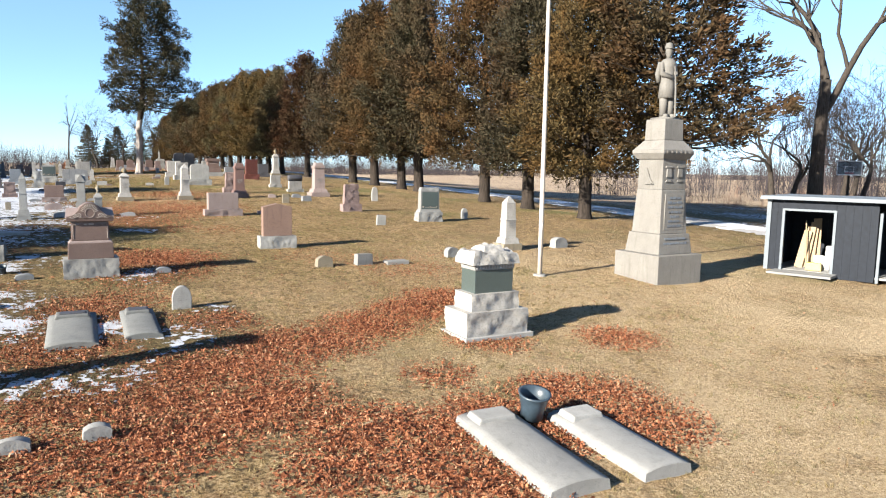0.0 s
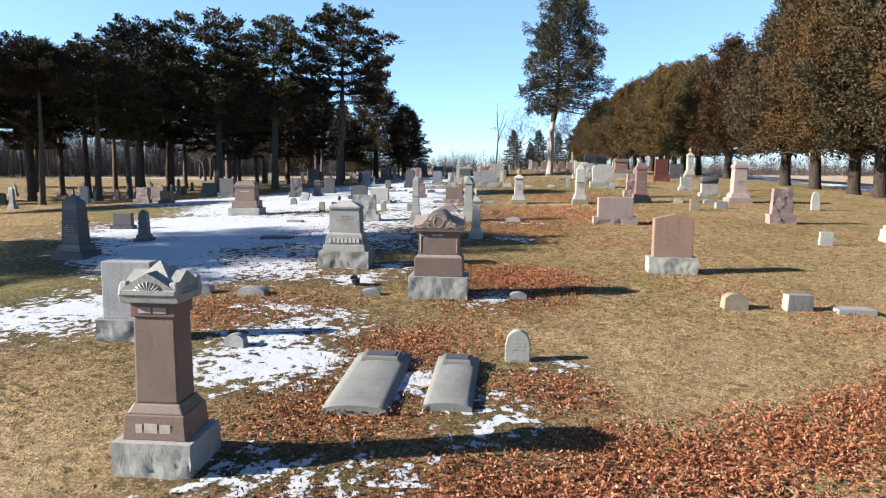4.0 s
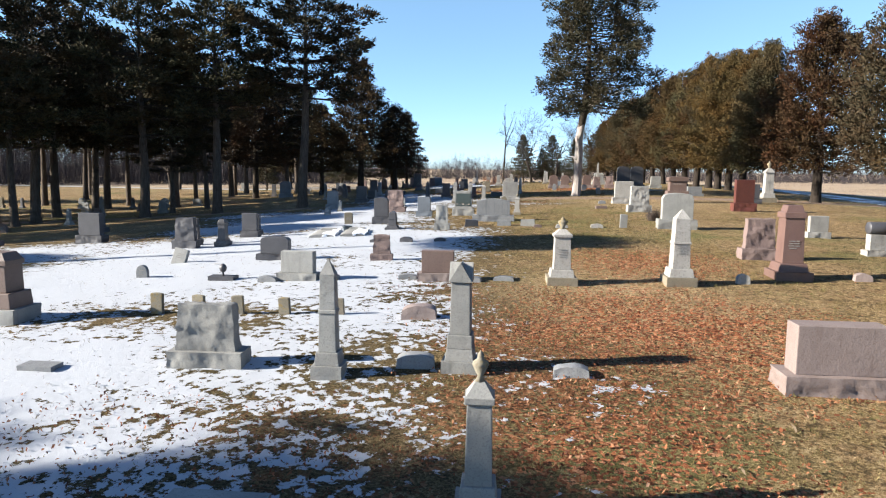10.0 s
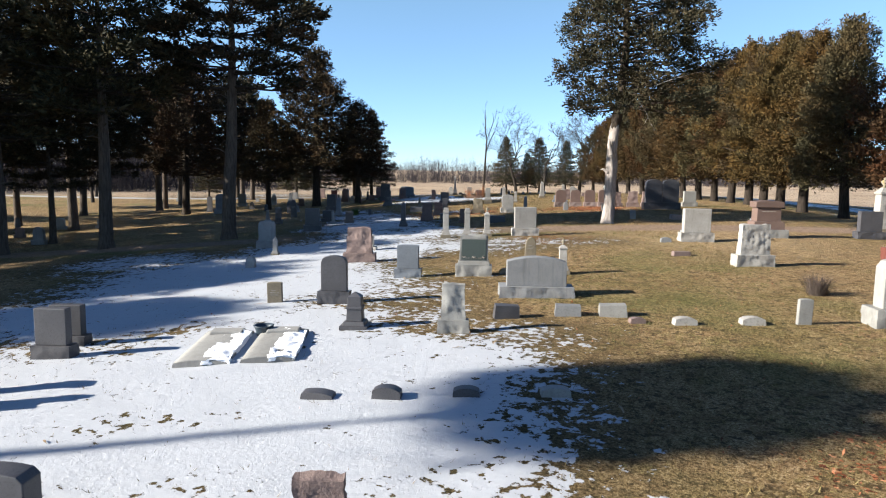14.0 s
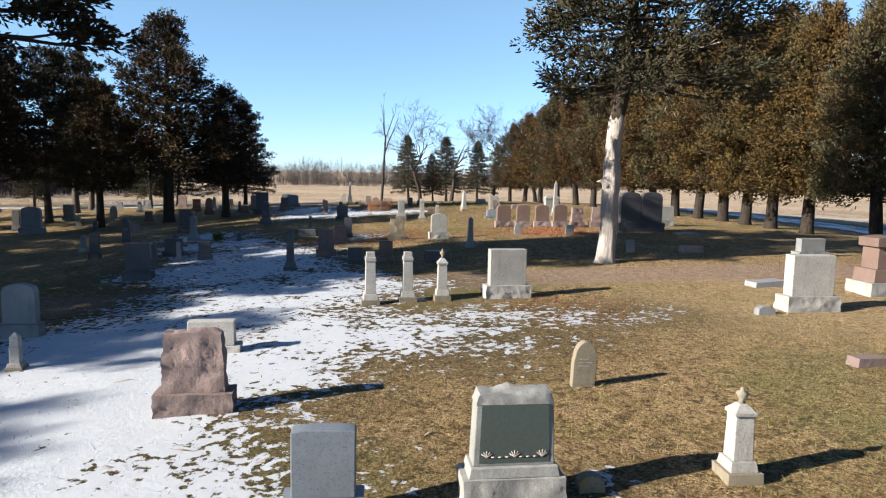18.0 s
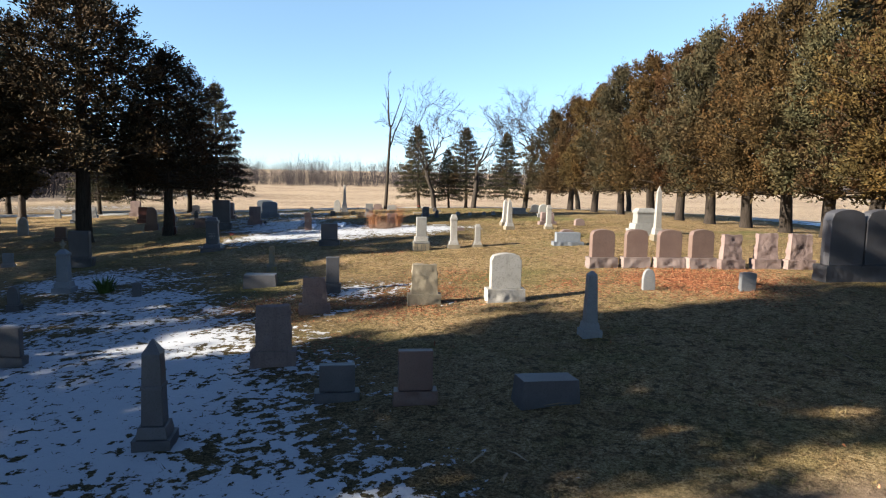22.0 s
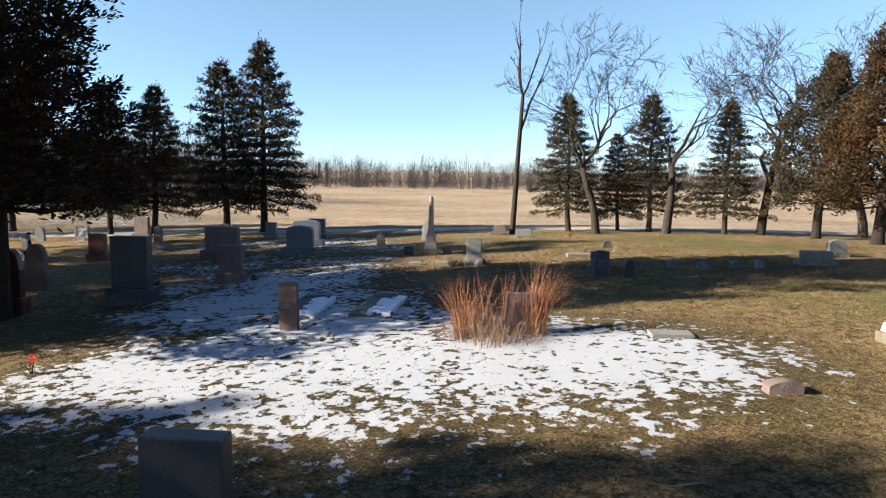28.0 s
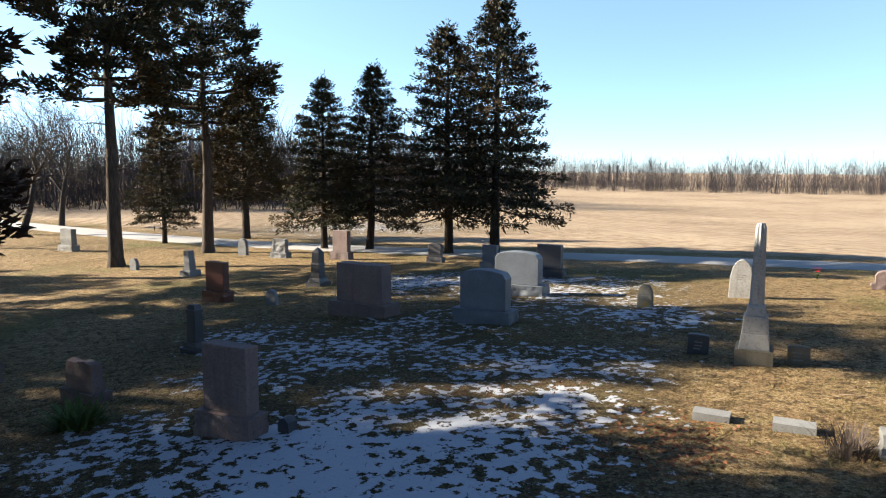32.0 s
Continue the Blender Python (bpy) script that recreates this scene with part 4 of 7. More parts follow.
def block(x, y, w, h, mat="grey", top="f", yaw=None):
    """A low grave marker block."""
    yaw = YAW if yaw is None else yaw
    r = random.Random(int(x * 91 + y * 137))
    bm = rock_box(w, max(0.16, w * 0.5), h + 0.06, -0.06, 0.018 if top == "r" else 0.008, r.random() * 30, 0.06, 0.8 if top == "r" else 0.2, taper=0.92)
    if top == "r" or w < 0.45:
        for v in bm.verts:
            if v.co.z > 0.3 * h:
                v.co.z -= (v.co.z - 0.3 * h) * 0.55 * abs(2 * v.co.x / w) ** 2.5
    ob = tagged(new("low_grave_marker", mesh_of("low_grave_marker", bm, STONE[mat])), f"low {WORDS[mat]} grave marker block {where(x, y)}", "grave marker", "low markers")
    ob.matrix_basis = pose(x, y, gz(x, y), r.uniform(-2, 2), r.uniform(-3, 3), yaw + r.uniform(-6, 6))
    return ob


def flat(x, y, w, h=0.08, mat="lgrey", top="f", yaw=None):
    yaw = YAW if yaw is None else yaw
    bm = rock_box(w, w * 0.55, h + 0.04, -0.04, 0.006, x, 0.06, 0.2)
    ob = tagged(new("flush_grave_marker", mesh_of("flush_grave_marker", bm, STONE[mat])), f"flush {WORDS[mat]} grave marker {where(x, y)}", "grave marker", "flush markers")
    ob.matrix_basis = pose(x, y, gz(x, y), 0, 0, yaw)
    return ob


def ledger(hx, hy, fx, fy, w, mat="concrete", snowy=False):
    """A grave cover that lies on the ground, from head to foot, with a raised pillow at the head."""
    cx, cy, l = (hx + fx) / 2, (hy + fy) / 2, math.hypot(hx - fx, hy - fy)
    yaw = math.degrees(math.atan2(hy - fy, hx - fx)) - 90
    ob = thing("ledger_stone", cx, cy, yaw, f"{WORDS[mat]} grave cover with raised head {where(cx, cy)}", "ledger stone", "ledger stones", (gz(hx, hy) + gz(fx, fy)) / 2 - (0.06 if snowy or mat == "slate" else 0.03))
    rise = math.degrees(math.atan2(gz(hx, hy) - gz(fx, fy), l))
    ob.matrix_basis = ob.matrix_basis @ pose(0, 0, 0, rise, 0, 0)
    bm = box(bmesh.new(), w, l, 0.22, 0, 0, -0.10, 0.94, 0.0, 0.97)
    bmesh.ops.subdivide_edges(bm, edges=bm.edges[:], cuts=6, use_grid_fill=True)
    for v in bm.verts:
        if v.co.z > 0.1:
            v.co.z += 0.045 * (1 - (2 * v.co.x / w) ** 2) + 0.01 * noise.noise(v.co * 3)
        elif v.co.z > 0.0:
            v.co.x *= 1.02
    for f in bm.faces:
        f.smooth = f.normal.z > 0.7
    part("cover", bm, STONE[mat], ob)
    bm = box(bmesh.new(), w * 0.74, 0.34, 0.10, 0, l / 2 - 0.26, 0.11, 0.85, 0.02)
    part("head_block", bm, STONE[mat], ob, "raised head block")
    if mat != "concrete":
        part("plaque", box(bmesh.new(), w * 0.5, 0.18, 0.012, 0, l / 2 - 0.26, 0.21), STONE["dark"], ob, "dark name plaque")
    if snowy:
        bm = rock_box(w * 0.50, l * 0.86, 0.08, 0.10, 0.05, hx, 0.045, 1.0, w * 0.24, -l * 0.06)
        for v in bm.verts:
            v.co.x += 0.035 * noise.noise(v.co * 3.5 + Vector((hx, 0, 0)))
            v.co.y += 0.05 * noise.noise(v.co * 3.0 + Vector((0, hy, 5)))
        sn_ob = tagged(new("snow_patch", mesh_of("snow_patch", bm, SNOW)), "thin rest of old snow on a grave cover", "snow", "snow patches")
        sn_ob.matrix_basis = ob.matrix_basis.copy()
    return ob


# ---- trees ----
def plumes_mesh(name, roots, dirs, lengths, widths, flat, leaf, k, material, rs):
    """Plumes of needles: k kite-shaped sprays along each plume, leaning out from its axis."""
    n = len(roots) * k
    d = np.repeat(dirs / np.linalg.norm(dirs, axis=1)[:, None], k, 0)
    u = rs.beta(1.3, 1.1, n)
    off = rs.normal(0, 1, (n, 3))
    off -= d * np.sum(off * d, 1)[:, None]
    off[:, 2] *= flat
    c = np.repeat(roots, k, 0) + d * (np.repeat(lengths, k) * u)[:, None] + off * (np.repeat(widths, k) * (1.05 - 0.75 * u))[:, None]
    out = d * 0.9 + off * 0.45 + rs.normal(0, 0.38, (n, 3))
    out /= np.linalg.norm(out, axis=1)[:, None]
    size = np.repeat(rs.uniform(0.8, 1.2, len(roots)), k) * rs.uniform(leaf * 0.7, leaf * 1.4, n)
    face = off * 0.7 + c * np.array((0.3, 0.3, 0.0)) + np.array((0, 0, 0.5)) + rs.normal(0, 0.55, (n, 3))
    side = np.cross(face, out)
    side /= np.linalg.norm(side, axis=1)[:, None]
    w = side * (size * 0.18)[:, None]
    mid = c + out * (size * 0.45)[:, None]
    v = np.stack([c, mid - w, c + out * size[:, None], mid + w], 1).reshape(-1, 3)
    d_ = bpy.data.meshes.new(name)
    d_.vertices.add(len(v))
    d_.vertices.foreach_set("co", v.ravel())
    d_.loops.add(n * 4)
    d_.loops.foreach_set("vertex_index", np.arange(n * 4))
    d_.polygons.add(n)
    d_.polygons.foreach_set("loop_start", np.arange(0, n * 4, 4))
    d_.update(calc_edges=True)
    d_.materials.append(material)
    return d_


# limbs, plumes to a metre of limb, plume length, plume width, flatness, leaf length, leaves to a plume
HABIT = {
    "cedar": (210, 9.0, 0.50, 0.12, 1.0, 0.125, 20),
    "thin_cedar": (180, 8.5, 0.52, 0.13, 1.0, 0.135, 18),
    "lone": (150, 6.5, 0.60, 0.20, 0.75, 0.14, 32),
    "pine": (92, 5.6, 0.60, 0.24, 0.45, 0.23, 22),
    "dense": (170, 7.5, 0.52, 0.15, 0.6, 0.17, 16),
    "spruce": (150, 10.0, 0.36, 0.11, 0.6, 0.12, 14),
}


def conifer(seed, h, r, clear, style, leaf, wood, trunk_r=0.2):
    """A conifer: a tapered trunk, limbs, and a crown of needle plumes on the limbs. cedar: a dense pointed cone; lone: a lumpy top-heavy crown; pine: open flat tiers; dense: a broad cone; spruce: whorls of a narrow cone."""
    rs = np.random.RandomState(seed)
    rd = random.Random(seed)
    e = new("tree")
    bm, boughs = bmesh.new(), bmesh.new()
    lx, ly = rd.uniform(-0.03, 0.03), rd.uniform(-0.03, 0.03)
    levels = [0, 0.04, 0.15, 0.35, 0.6, 0.8, 0.98]
    tube(bm, [Vector((lx * h * u + 0.06 * math.sin(u * 9 + seed), ly * h * u, h * u - 0.15)) for u in levels], [trunk_r * k for k in (1.5, 1.12, 1.0, 0.82, 0.55, 0.3, 0.05)], 9)
    nb, per, length, width, flat, size, leaves = HABIT[style]
    lumps = [(rd.uniform(0, 6.28), rd.uniform(0.1, 0.95), rd.uniform(0.75, 1.25)) for _ in range(9)]
    limbs = []
    for i in range(nb):
        u = (i + rd.random()) / nb
        a = i * 2.39996 + rd.uniform(-0.4, 0.4)
        if style == "pine":
            u = (round(u * 9) + rd.gauss(0, 0.16)) / 9
            u = min(1.0, max(0.0, u))
            prof = r * (0.62 + 0.5 * math.sin(math.pi * min(1, 0.15 + 0.8 * u))) * rd.uniform(0.4, 1.12) * (1 - 0.62 * u ** 3)
            up = 0.02 + 0.42 * u
        elif style == "spruce":
            u = min(0.99, (round(u * 17) + rd.gauss(0, 0.12)) / 17)
            prof = r * max(0.0, 1 - u) ** 0.8 * rd.uniform(0.62, 1.12) + 0.12
            up = -0.10 + 0.55 * u
        elif style == "dense":
            prof = r * (1 - u) ** 0.62 * rd.uniform(0.6, 1.15) + 0.15
            up = 0.05 + 0.5 * u
        elif style == "lone":
            prof = r * (0.45 + 0.55 * math.sin(math.pi * min(1.0, 0.16 + 0.80 * u))) * rd.uniform(0.55, 1.08) * (1 - 0.55 * u ** 4)
            up = -0.12 + 0.55 * u
        else:
            prof = r * min(1.0, 0.72 + 1.3 * u) * (1 - u) ** 0.82 * rd.uniform(0.72, 1.15) + 0.15
            up = 0.02 + 0.95 * u
        for la, lu, lk in lumps:
            if abs(u - lu) < 0.12 and math.cos(a - la) > 0.55:
                prof *= lk
        swell = noise.noise(Vector((math.cos(a) * 1.5 + seed * 3.1, math.sin(a) * 1.5, u * (6.0 if style == "lone" else 4.0))))
        prof *= 1 + {"lone": 0.7, "dense": 0.6, "pine": 0.4, "spruce": 0.2}.get(style, 0.5) * swell
        zz = clear + (h - clear) * u * 0.97
        root = Vector((lx * zz, ly * zz, zz))
        tip = root + Vector((math.cos(a) * prof, math.sin(a) * prof, prof * up))
        limbs.append((root, tip, prof, u))
        if "cedar" not in style or i % 3 == 0:
            k = trunk_r * 0.24 * (1 - 0.6 * u)
            tube(boughs, [root, root.lerp(tip, 0.5) - Vector((0, 0, 0.05 * prof)), tip], [k, k * 0.7, k * 0.2], 4)
    if style == "pine":
        for i in range(7):
            a, zz = rd.uniform(0, 6.28), clear * rd.uniform(0.45, 1.0)
            root = Vector((0, 0, zz))
            tip = root + Vector((math.cos(a), math.sin(a), rd.uniform(-0.2, 0.35))) * rd.uniform(0.5, 1.5)
            tube(bm, [root, root.lerp(tip, 0.6) + Vector((0, 0, 0.08)), tip], [0.035, 0.025, 0.01], 4)
    part("trunk", bm, wood, e)
    part("limb_structure", boughs, BARK_DARK, e)
    cs, ds, ls, ws = [], [], [], []
    for root, tip, prof, u in limbs:
        m_ = max(3, int(prof * per))
        lo = {"pine": 0.42, "spruce": 0.12, "lone": 0.35}.get(style, 0.30)
        f = lo + (0.98 - lo) * np.sqrt(rs.rand(m_))
        axis = np.array(tip - root)
        out = axis / np.linalg.norm(axis)
        across = np.array((-out[1], out[0], 0.0))
        q = np.array(root)[None] + axis[None] * f[:, None]
        fan = rs.normal(0, 1, m_)
        spread = {"pine": 0.40, "spruce": 0.24, "lone": 0.34, "dense": 0.28}.get(style, 0.22) * (0.3 + 0.9 * min(1.0, prof / r))
        q += across[None] * (fan * spread * (1.25 - 0.6 * f))[:, None]
        q[:, 2] += rs.normal(0, {"pine": 0.12, "spruce": 0.05}.get(style, 0.16), m_) - (0.10 * f if style == "spruce" else 0)
        lift = {"pine": 0.25, "spruce": -0.05 + 0.4 * u, "dense": 0.25, "lone": 0.30}.get(style, 0.40 + 0.7 * u)
        d = out[None] * 0.8 + across[None] * (fan * 0.35)[:, None] + np.array((0, 0, lift))[None] + rs.normal(0, 0.16, (m_, 3))
        cs.append(q)
        ds.append(d)
        ls.append(length * rs.uniform(0.6, 1.3, m_) * (0.55 + 0.45 * min(1.0, prof / r + 0.3)))
        ws.append(width * rs.uniform(0.75, 1.25, m_))
    # leaders at the top
    tops, wide = {"cedar": (46, 0.13), "thin_cedar": (34, 0.13), "spruce": (5, 0.03), "dense": (14, 0.08), "lone": (14, 0.08), "pine": (6, 0.05)}[style]
    for i in range(tops):
        a, q = rd.uniform(0, 6.28), wide * h * math.sqrt(i / tops)
        zz = h - q * {"lone": 0.9, "dense": 1.4}.get(style, 2.0) * rd.uniform(0.8, 1.2) - length * 0.9
        cs.append(np.array([[lx * h + math.cos(a) * q, ly * h + math.sin(a) * q, zz]]))
        ds.append(np.array([[math.cos(a) * 0.22, math.sin(a) * 0.22, 1.0]]))
        ls.append(np.array([length * rd.uniform(1.2, 2.2)]))
        ws.append(np.array([width * 0.7]))
    crown = new("crown", plumes_mesh("crown", np.concatenate(cs), np.concatenate(ds), np.concatenate(ls), np.concatenate(ws), flat, size, leaves, leaf, rs))
    crown.parent = e
    # dense inner boughs, one plume a limb
    if style != "pine":
        cs = np.array([tuple(a.lerp(b, 0.12)) for a, b, _, _ in limbs])
        ds = np.array([tuple(b - a) for a, b, _, _ in limbs])
        ls = np.array([p * 0.6 for _, _, p, _ in limbs])
        inner = new("inner_crown", plumes_mesh("inner_crown", cs, ds, ls, ls * 0.20, 1.0, 0.24, 16, leaf, rs))
        inner.parent = e
    return e


def bare_tree(seed, h, trunk_r, wood, depth=6, spread=0.55, start=0.3, crooked=0.16, stiff=0.16):
    rd = random.Random(seed)
    e = new("tree")
    trunk, limbs = bmesh.new(), bmesh.new()

    def grow(bm, p, d, l, r, k):
        pts, rad = [p], [r]
        steps = 4
        for i in range(steps):
            c_ = crooked if k else stiff
            d = (d + Vector((rd.gauss(0, c_), rd.gauss(0, c_), rd.gauss(0.03, c_ * 0.6)))).normalized()
            p = p + d * (l / steps)
            pts.append(p)
            rad.append(r * (1 - 0.42 * (i + 1) / steps))
        tube(bm, pts, rad, 8 if k == 0 else (5 if k < 3 else 3))
        if k >= depth:
            return
        for i in range(rd.choice((2, 3, 3, 4)) if k else 4):
            j = rd.randint(2 if k else 3, steps) if i else steps
            ax = Vector((rd.gauss(0, 1), rd.gauss(0, 1), rd.gauss(0, 0.5))).normalized()
            nd_ = (d + ax * spread * rd.uniform(0.6, 1.5)).normalized()
            grow(limbs, pts[j], nd_, l * rd.uniform(0.55, 0.82) * (0.55 if start > 0.65 else 1.0), max(0.009, rad[j] * rd.uniform(0.55, 0.8)), k + 1)

    grow(trunk, Vector((0, 0, -0.15)), Vector((rd.uniform(-0.06, 0.06), rd.uniform(-0.06, 0.06), 1)), h * start + 0.15, trunk_r, 0)
    part("trunk", trunk, wood, e)
    part("crown", limbs, wood, e, "bare leafless branches")
    return e


def plant(e, x, y, turn, sx, sz, label, group, first=False):
    """Set the tree, or a copy of it, at a place."""
    m = pose(x, y, gz(x, y), 0, 0, turn) @ Matrix.Diagonal((sx, sx, sz, 1))
    if first:
        e.matrix_basis = m
        ob = e
    else:
        sc = e.scale.copy()
        e.scale = (1, 1, 1)
        ob = copy_thing(e, m)
        e.scale = sc
    return tagged(ob, label, "tree", group)


PLANTED = set()


def stand(kinds, spots, label, group):
    """Plant (x, y, height) spots with the kinds, whose own heights are known, in turn."""
    used = PLANTED
    rd = random.Random(len(spots))
    for i, (x, y, h) in enumerate(spots):
        e, h0 = kinds[i % len(kinds)]
        k = h / h0
        plant(e, x, y, rd.uniform(0, 360), k * rd.uniform(0.95, 1.08), k, label, group, e not in used)
        used.add(e)


cedars = [(conifer(11 + i, 10.0, (3.3, 3.0, 3.4, 3.1, 3.3)[i], 1.7, "cedar", CEDAR_OLIVE if i in (1, 3) else CEDAR, BARK_CEDAR_SHADED, 0.24), 10.0) for i in range(5)]
low_cedars = [(conifer(21 + i, 10.0, (3.2, 3.0, 3.4)[i], 1.7, "thin_cedar", CEDAR_OLIVE if i == 1 else CEDAR, BARK_CEDAR_SHADED, 0.24), 10.0) for i in range(3)]
stand(cedars, [(6.7, 32.6, 11.5), (4.4, 36, 12), (2.3, 39.1, 12.5), (-1.7, 45.4, 13), (-2.9, 47.2, 12.5), (-5.2, 50.8, 13), (-7.1, 53.6, 12.5), (-12.2, 61.3, 10.5), (-15.8, 67, 10), (-17.9, 70, 10), (-19.2, 71.8, 10.2), (-20.3, 73.2, 10), (-21.4, 74.9, 10.3)],
      "dense bronze-green cedar in a long windbreak row", "cedar row")
stand(low_cedars, [(-22.6, 76, 10), (-23.9, 77.2, 9.6), (-25.3, 78.6, 9.4), (-26.7, 80.2, 9.2), (-28.2, 81.8, 8.8), (-29.6, 83.6, 8.6), (-31.2, 85.4, 8.4), (-33, 87.4, 8.2), (-34.8, 89.6, 7.6), (-37, 93.2, 7.4), (-39, 95.4, 6.8)],
      "dense bronze-green cedar in a long windbreak row", "cedar row")
pines = [(conifer(31 + i, 14.0, 3.7, (5.4, 6.8, 6.2, 5.0)[i], "pine", GROVE, BARK_MID, 0.28), 14.0) for i in range(4)]
# pines at (-47.5, 31), (-49, 34.2) and (-50.4, 45.2) are added to cast shade
stand(pines, [(-93, 38, 12), (-39.8, 47.4, 14), (-43.8, 43.9, 13.5), (-47.4, 41.2, 14), (-59.5, 44.7, 13.5), (-51.5, 36.6, 13.5), (-58, 36, 12.3), (-62, 33.5, 11.8), (-57, 31, 12.3), (-66, 38, 12.8), (-58.8, 51.2, 14.2), (-64, 57, 9.5), (-67, 52, 11), (-72, 60, 13.5), (-76, 73, 13), (-66, 70.5, 12), (-70, 66, 13), (-53, 50, 9.5), (-74, 48, 13.5), (-56, 24, 14.3), (-64, 27, 11.8), (-73.8, 79.5, 13.5), (-77, 84, 12), (-71, 30, 11.8), (-80, 55, 13), (-47.5, 31, 10.8), (-49, 34.2, 10), (-58, 41, 14), (-64.5, 48.5, 14.6), (-75, 40, 11.8), (-79, 33, 11.8), (-69, 21, 11.8), (-84, 45, 11.8), (-62, 17, 11.8), (-88, 60, 12), (-50.4, 45.2, 8.0), (-72.5, 68.5, 12)],
      "tall dark pine with a bare lower trunk in the grove", "pine grove")
dense = [(conifer(51 + i, 12.0, 3.3, 3.0, "dense", BROWN_GROVE, BARK_DARK, 0.28), 12.0) for i in range(2)]
stand(dense, [(-54.4, 69.8, 13), (-62.5, 63, 12.5), (-84, 88, 9), (-52.1, 72.5, 8.6), (-57.2, 67.0, 9.0), (9.3, 30.4, 14)],
      "dense dark broad conifer with low boughs", "broad conifers")
spruces = [(conifer(61 + i, 9.0, 2.65, 1.6, "spruce", SPRUCE, BARK_DARK, 0.17), 9.0) for i in range(3)]
stand(spruces, [(-74.5, 88.8, 8.2), (-72.2, 90.1, 8.4), (-67.6, 91.4, 9.4), (-65.6, 92.3, 10.4), (-49.2, 95.7, 6.3), (-45.9, 97.2, 6.2), (-42.5, 96.4, 5.6), (-47.6, 98, 4.6), (-84, 83.4, 7)],
      "young green spruce by the back road", "spruces")
# unseen trees out of view, placed and sized for the shadows they cast
high = [(conifer(41 + i, 14.0, (3.3, 2.5)[i], (7.6, 9.9)[i], "lone", GROVE, BARK_MID, 0.24), 14.0) for i in range(2)]
stand(high, [(-30.8, 1.9, 12.5), (-47, 8, 12), (-52, 17, 13), (-43.5, 20, 10.8), (-50, 23, 12.5), (-44, 25.5, 9.5)],
      "unseen conifer out of view, placed to cast shade on the lawn", "outer conifers")

# added out of view: a small crown up high that drops one shadow patch
patch_caster = [(conifer(43, 14.0, 0.95, 12.6, "lone", GROVE, BARK_MID, 0.24), 14.0)]
stand(patch_caster, [(-40.2, 13.5, 15.4)], "unseen conifer with a small high crown shaped to cast one shadow patch", "outer conifers")

# the tall lone pine, its trunk bare and bleached low down
lone = conifer(77, 14.2, 3.2, 5.2, "lone", LONE, BARK_DARK, 0.26)
for o in list(lone.children):
    if o.name.startswith("trunk"):
        bpy.data.objects.remove(o)
    else:
        o.data.transform(Matrix.Translation((0.7, 0.16, 0)))
bm = tube(bmesh.new(), [Vector((-0.02, 0, -0.15)), Vector((0, 0, 0.12)), Vector((0.03, 0.02, 0.9)), Vector((0.05, 0.04, 2.0)), Vector((0.07, 0.05, 2.55)), Vector((0.06, 0.07, 3.3)), Vector((0.13, 0.09, 4.1)), Vector((0.22, 0.12, 4.75))], [0.36, 0.27, 0.235, 0.225, 0.25, 0.205, 0.205, 0.17], 18)
for v in bm.verts:
    a = math.atan2(v.co.y, v.co.x)
    v.co += Vector((math.cos(a), math.sin(a), 0)) * (0.035 * math.sin(a * 5 + v.co.z * 0.7) + 0.05 * noise.noise(Vector((v.co.x * 4, v.co.y * 4, v.co.z * 1.2))))
tube(bm, [Vector((-0.12, -0.1, 2.3)), Vector((-0.3, -0.14, 2.45)), Vector((-0.42, -0.16, 2.42))], [0.09, 0.05, 0.015], 7)
tube(bm, [Vector((0.02, -0.2, 3.1)), Vector((-0.08, -0.26, 3.5)), Vector((-0.10, -0.2, 3.75))], [0.12, 0.10, 0.05], 8)
part("trunk", bm, BARK_PALE, lone, "bleached trunk stripped of its bark")
part("upper_trunk", tube(bmesh.new(), [Vector((0.14, 0.09, 4.15)), Vector((0.22, 0.12, 4.7)), Vector((0.34, 0.15, 5.4)), Vector((0.5, 0.1, 8)), Vector((0.3, 0, 13))], [0.18, 0.235, 0.23, 0.15, 0.03], 14), BARK_DARK, lone, "dark barked upper trunk")
part("fork", tube(bmesh.new(), [Vector((0.2, 0.12, 4.75)), Vector((0.55, 0.2, 5.3)), Vector((0.95, 0.3, 6.0)), Vector((1.0, 0.4, 8.0))], [0.16, 0.14, 0.11, 0.04], 9), BARK_PALE, lone, "pale fork of the trunk")
rd = random.Random(8)
for p, d, l in ((Vector((0.6, 0.2, 5.2)), Vector((1, 0.1, 0.45)), 1.3), (Vector((1.0, 0.3, 5.9)), Vector((1, 0.3, -0.1)), 2.4), (Vector((0.5, 0.1, 5.6)), Vector((0.9, -0.6, -0.05)), 1.9), (Vector((1.0, 0.3, 6.0)), Vector((1, -0.3, 0.0)), 2.6)):
    bm = bmesh.new()
    d = d.normalized()
    tip, pts = p.copy(), [p.copy()]
    for i in range(6):
        d = (d + Vector((rd.gauss(0, 0.25), rd.gauss(0, 0.25), rd.gauss(-0.10, 0.2)))).normalized()
        tip = tip + d * l / 6
        pts.append(tip.copy())
        if i > 1:
            s1 = tip + (d + Vector((rd.gauss(0, 0.7), rd.gauss(0, 0.7), rd.gauss(-0.1, 0.6)))).normalized() * l * 0.2
            tube(bm, [tip, tip.lerp(s1, 0.5) + Vector((0, 0, 0.02)), s1], [0.012, 0.009, 0.004], 4)
    tube(bm, pts, [0.035, 0.032, 0.028, 0.024, 0.018, 0.012, 0.006], 5)
    part("dead_branch", bm, BARK_PALE, lone, "bare bleached dead branch")
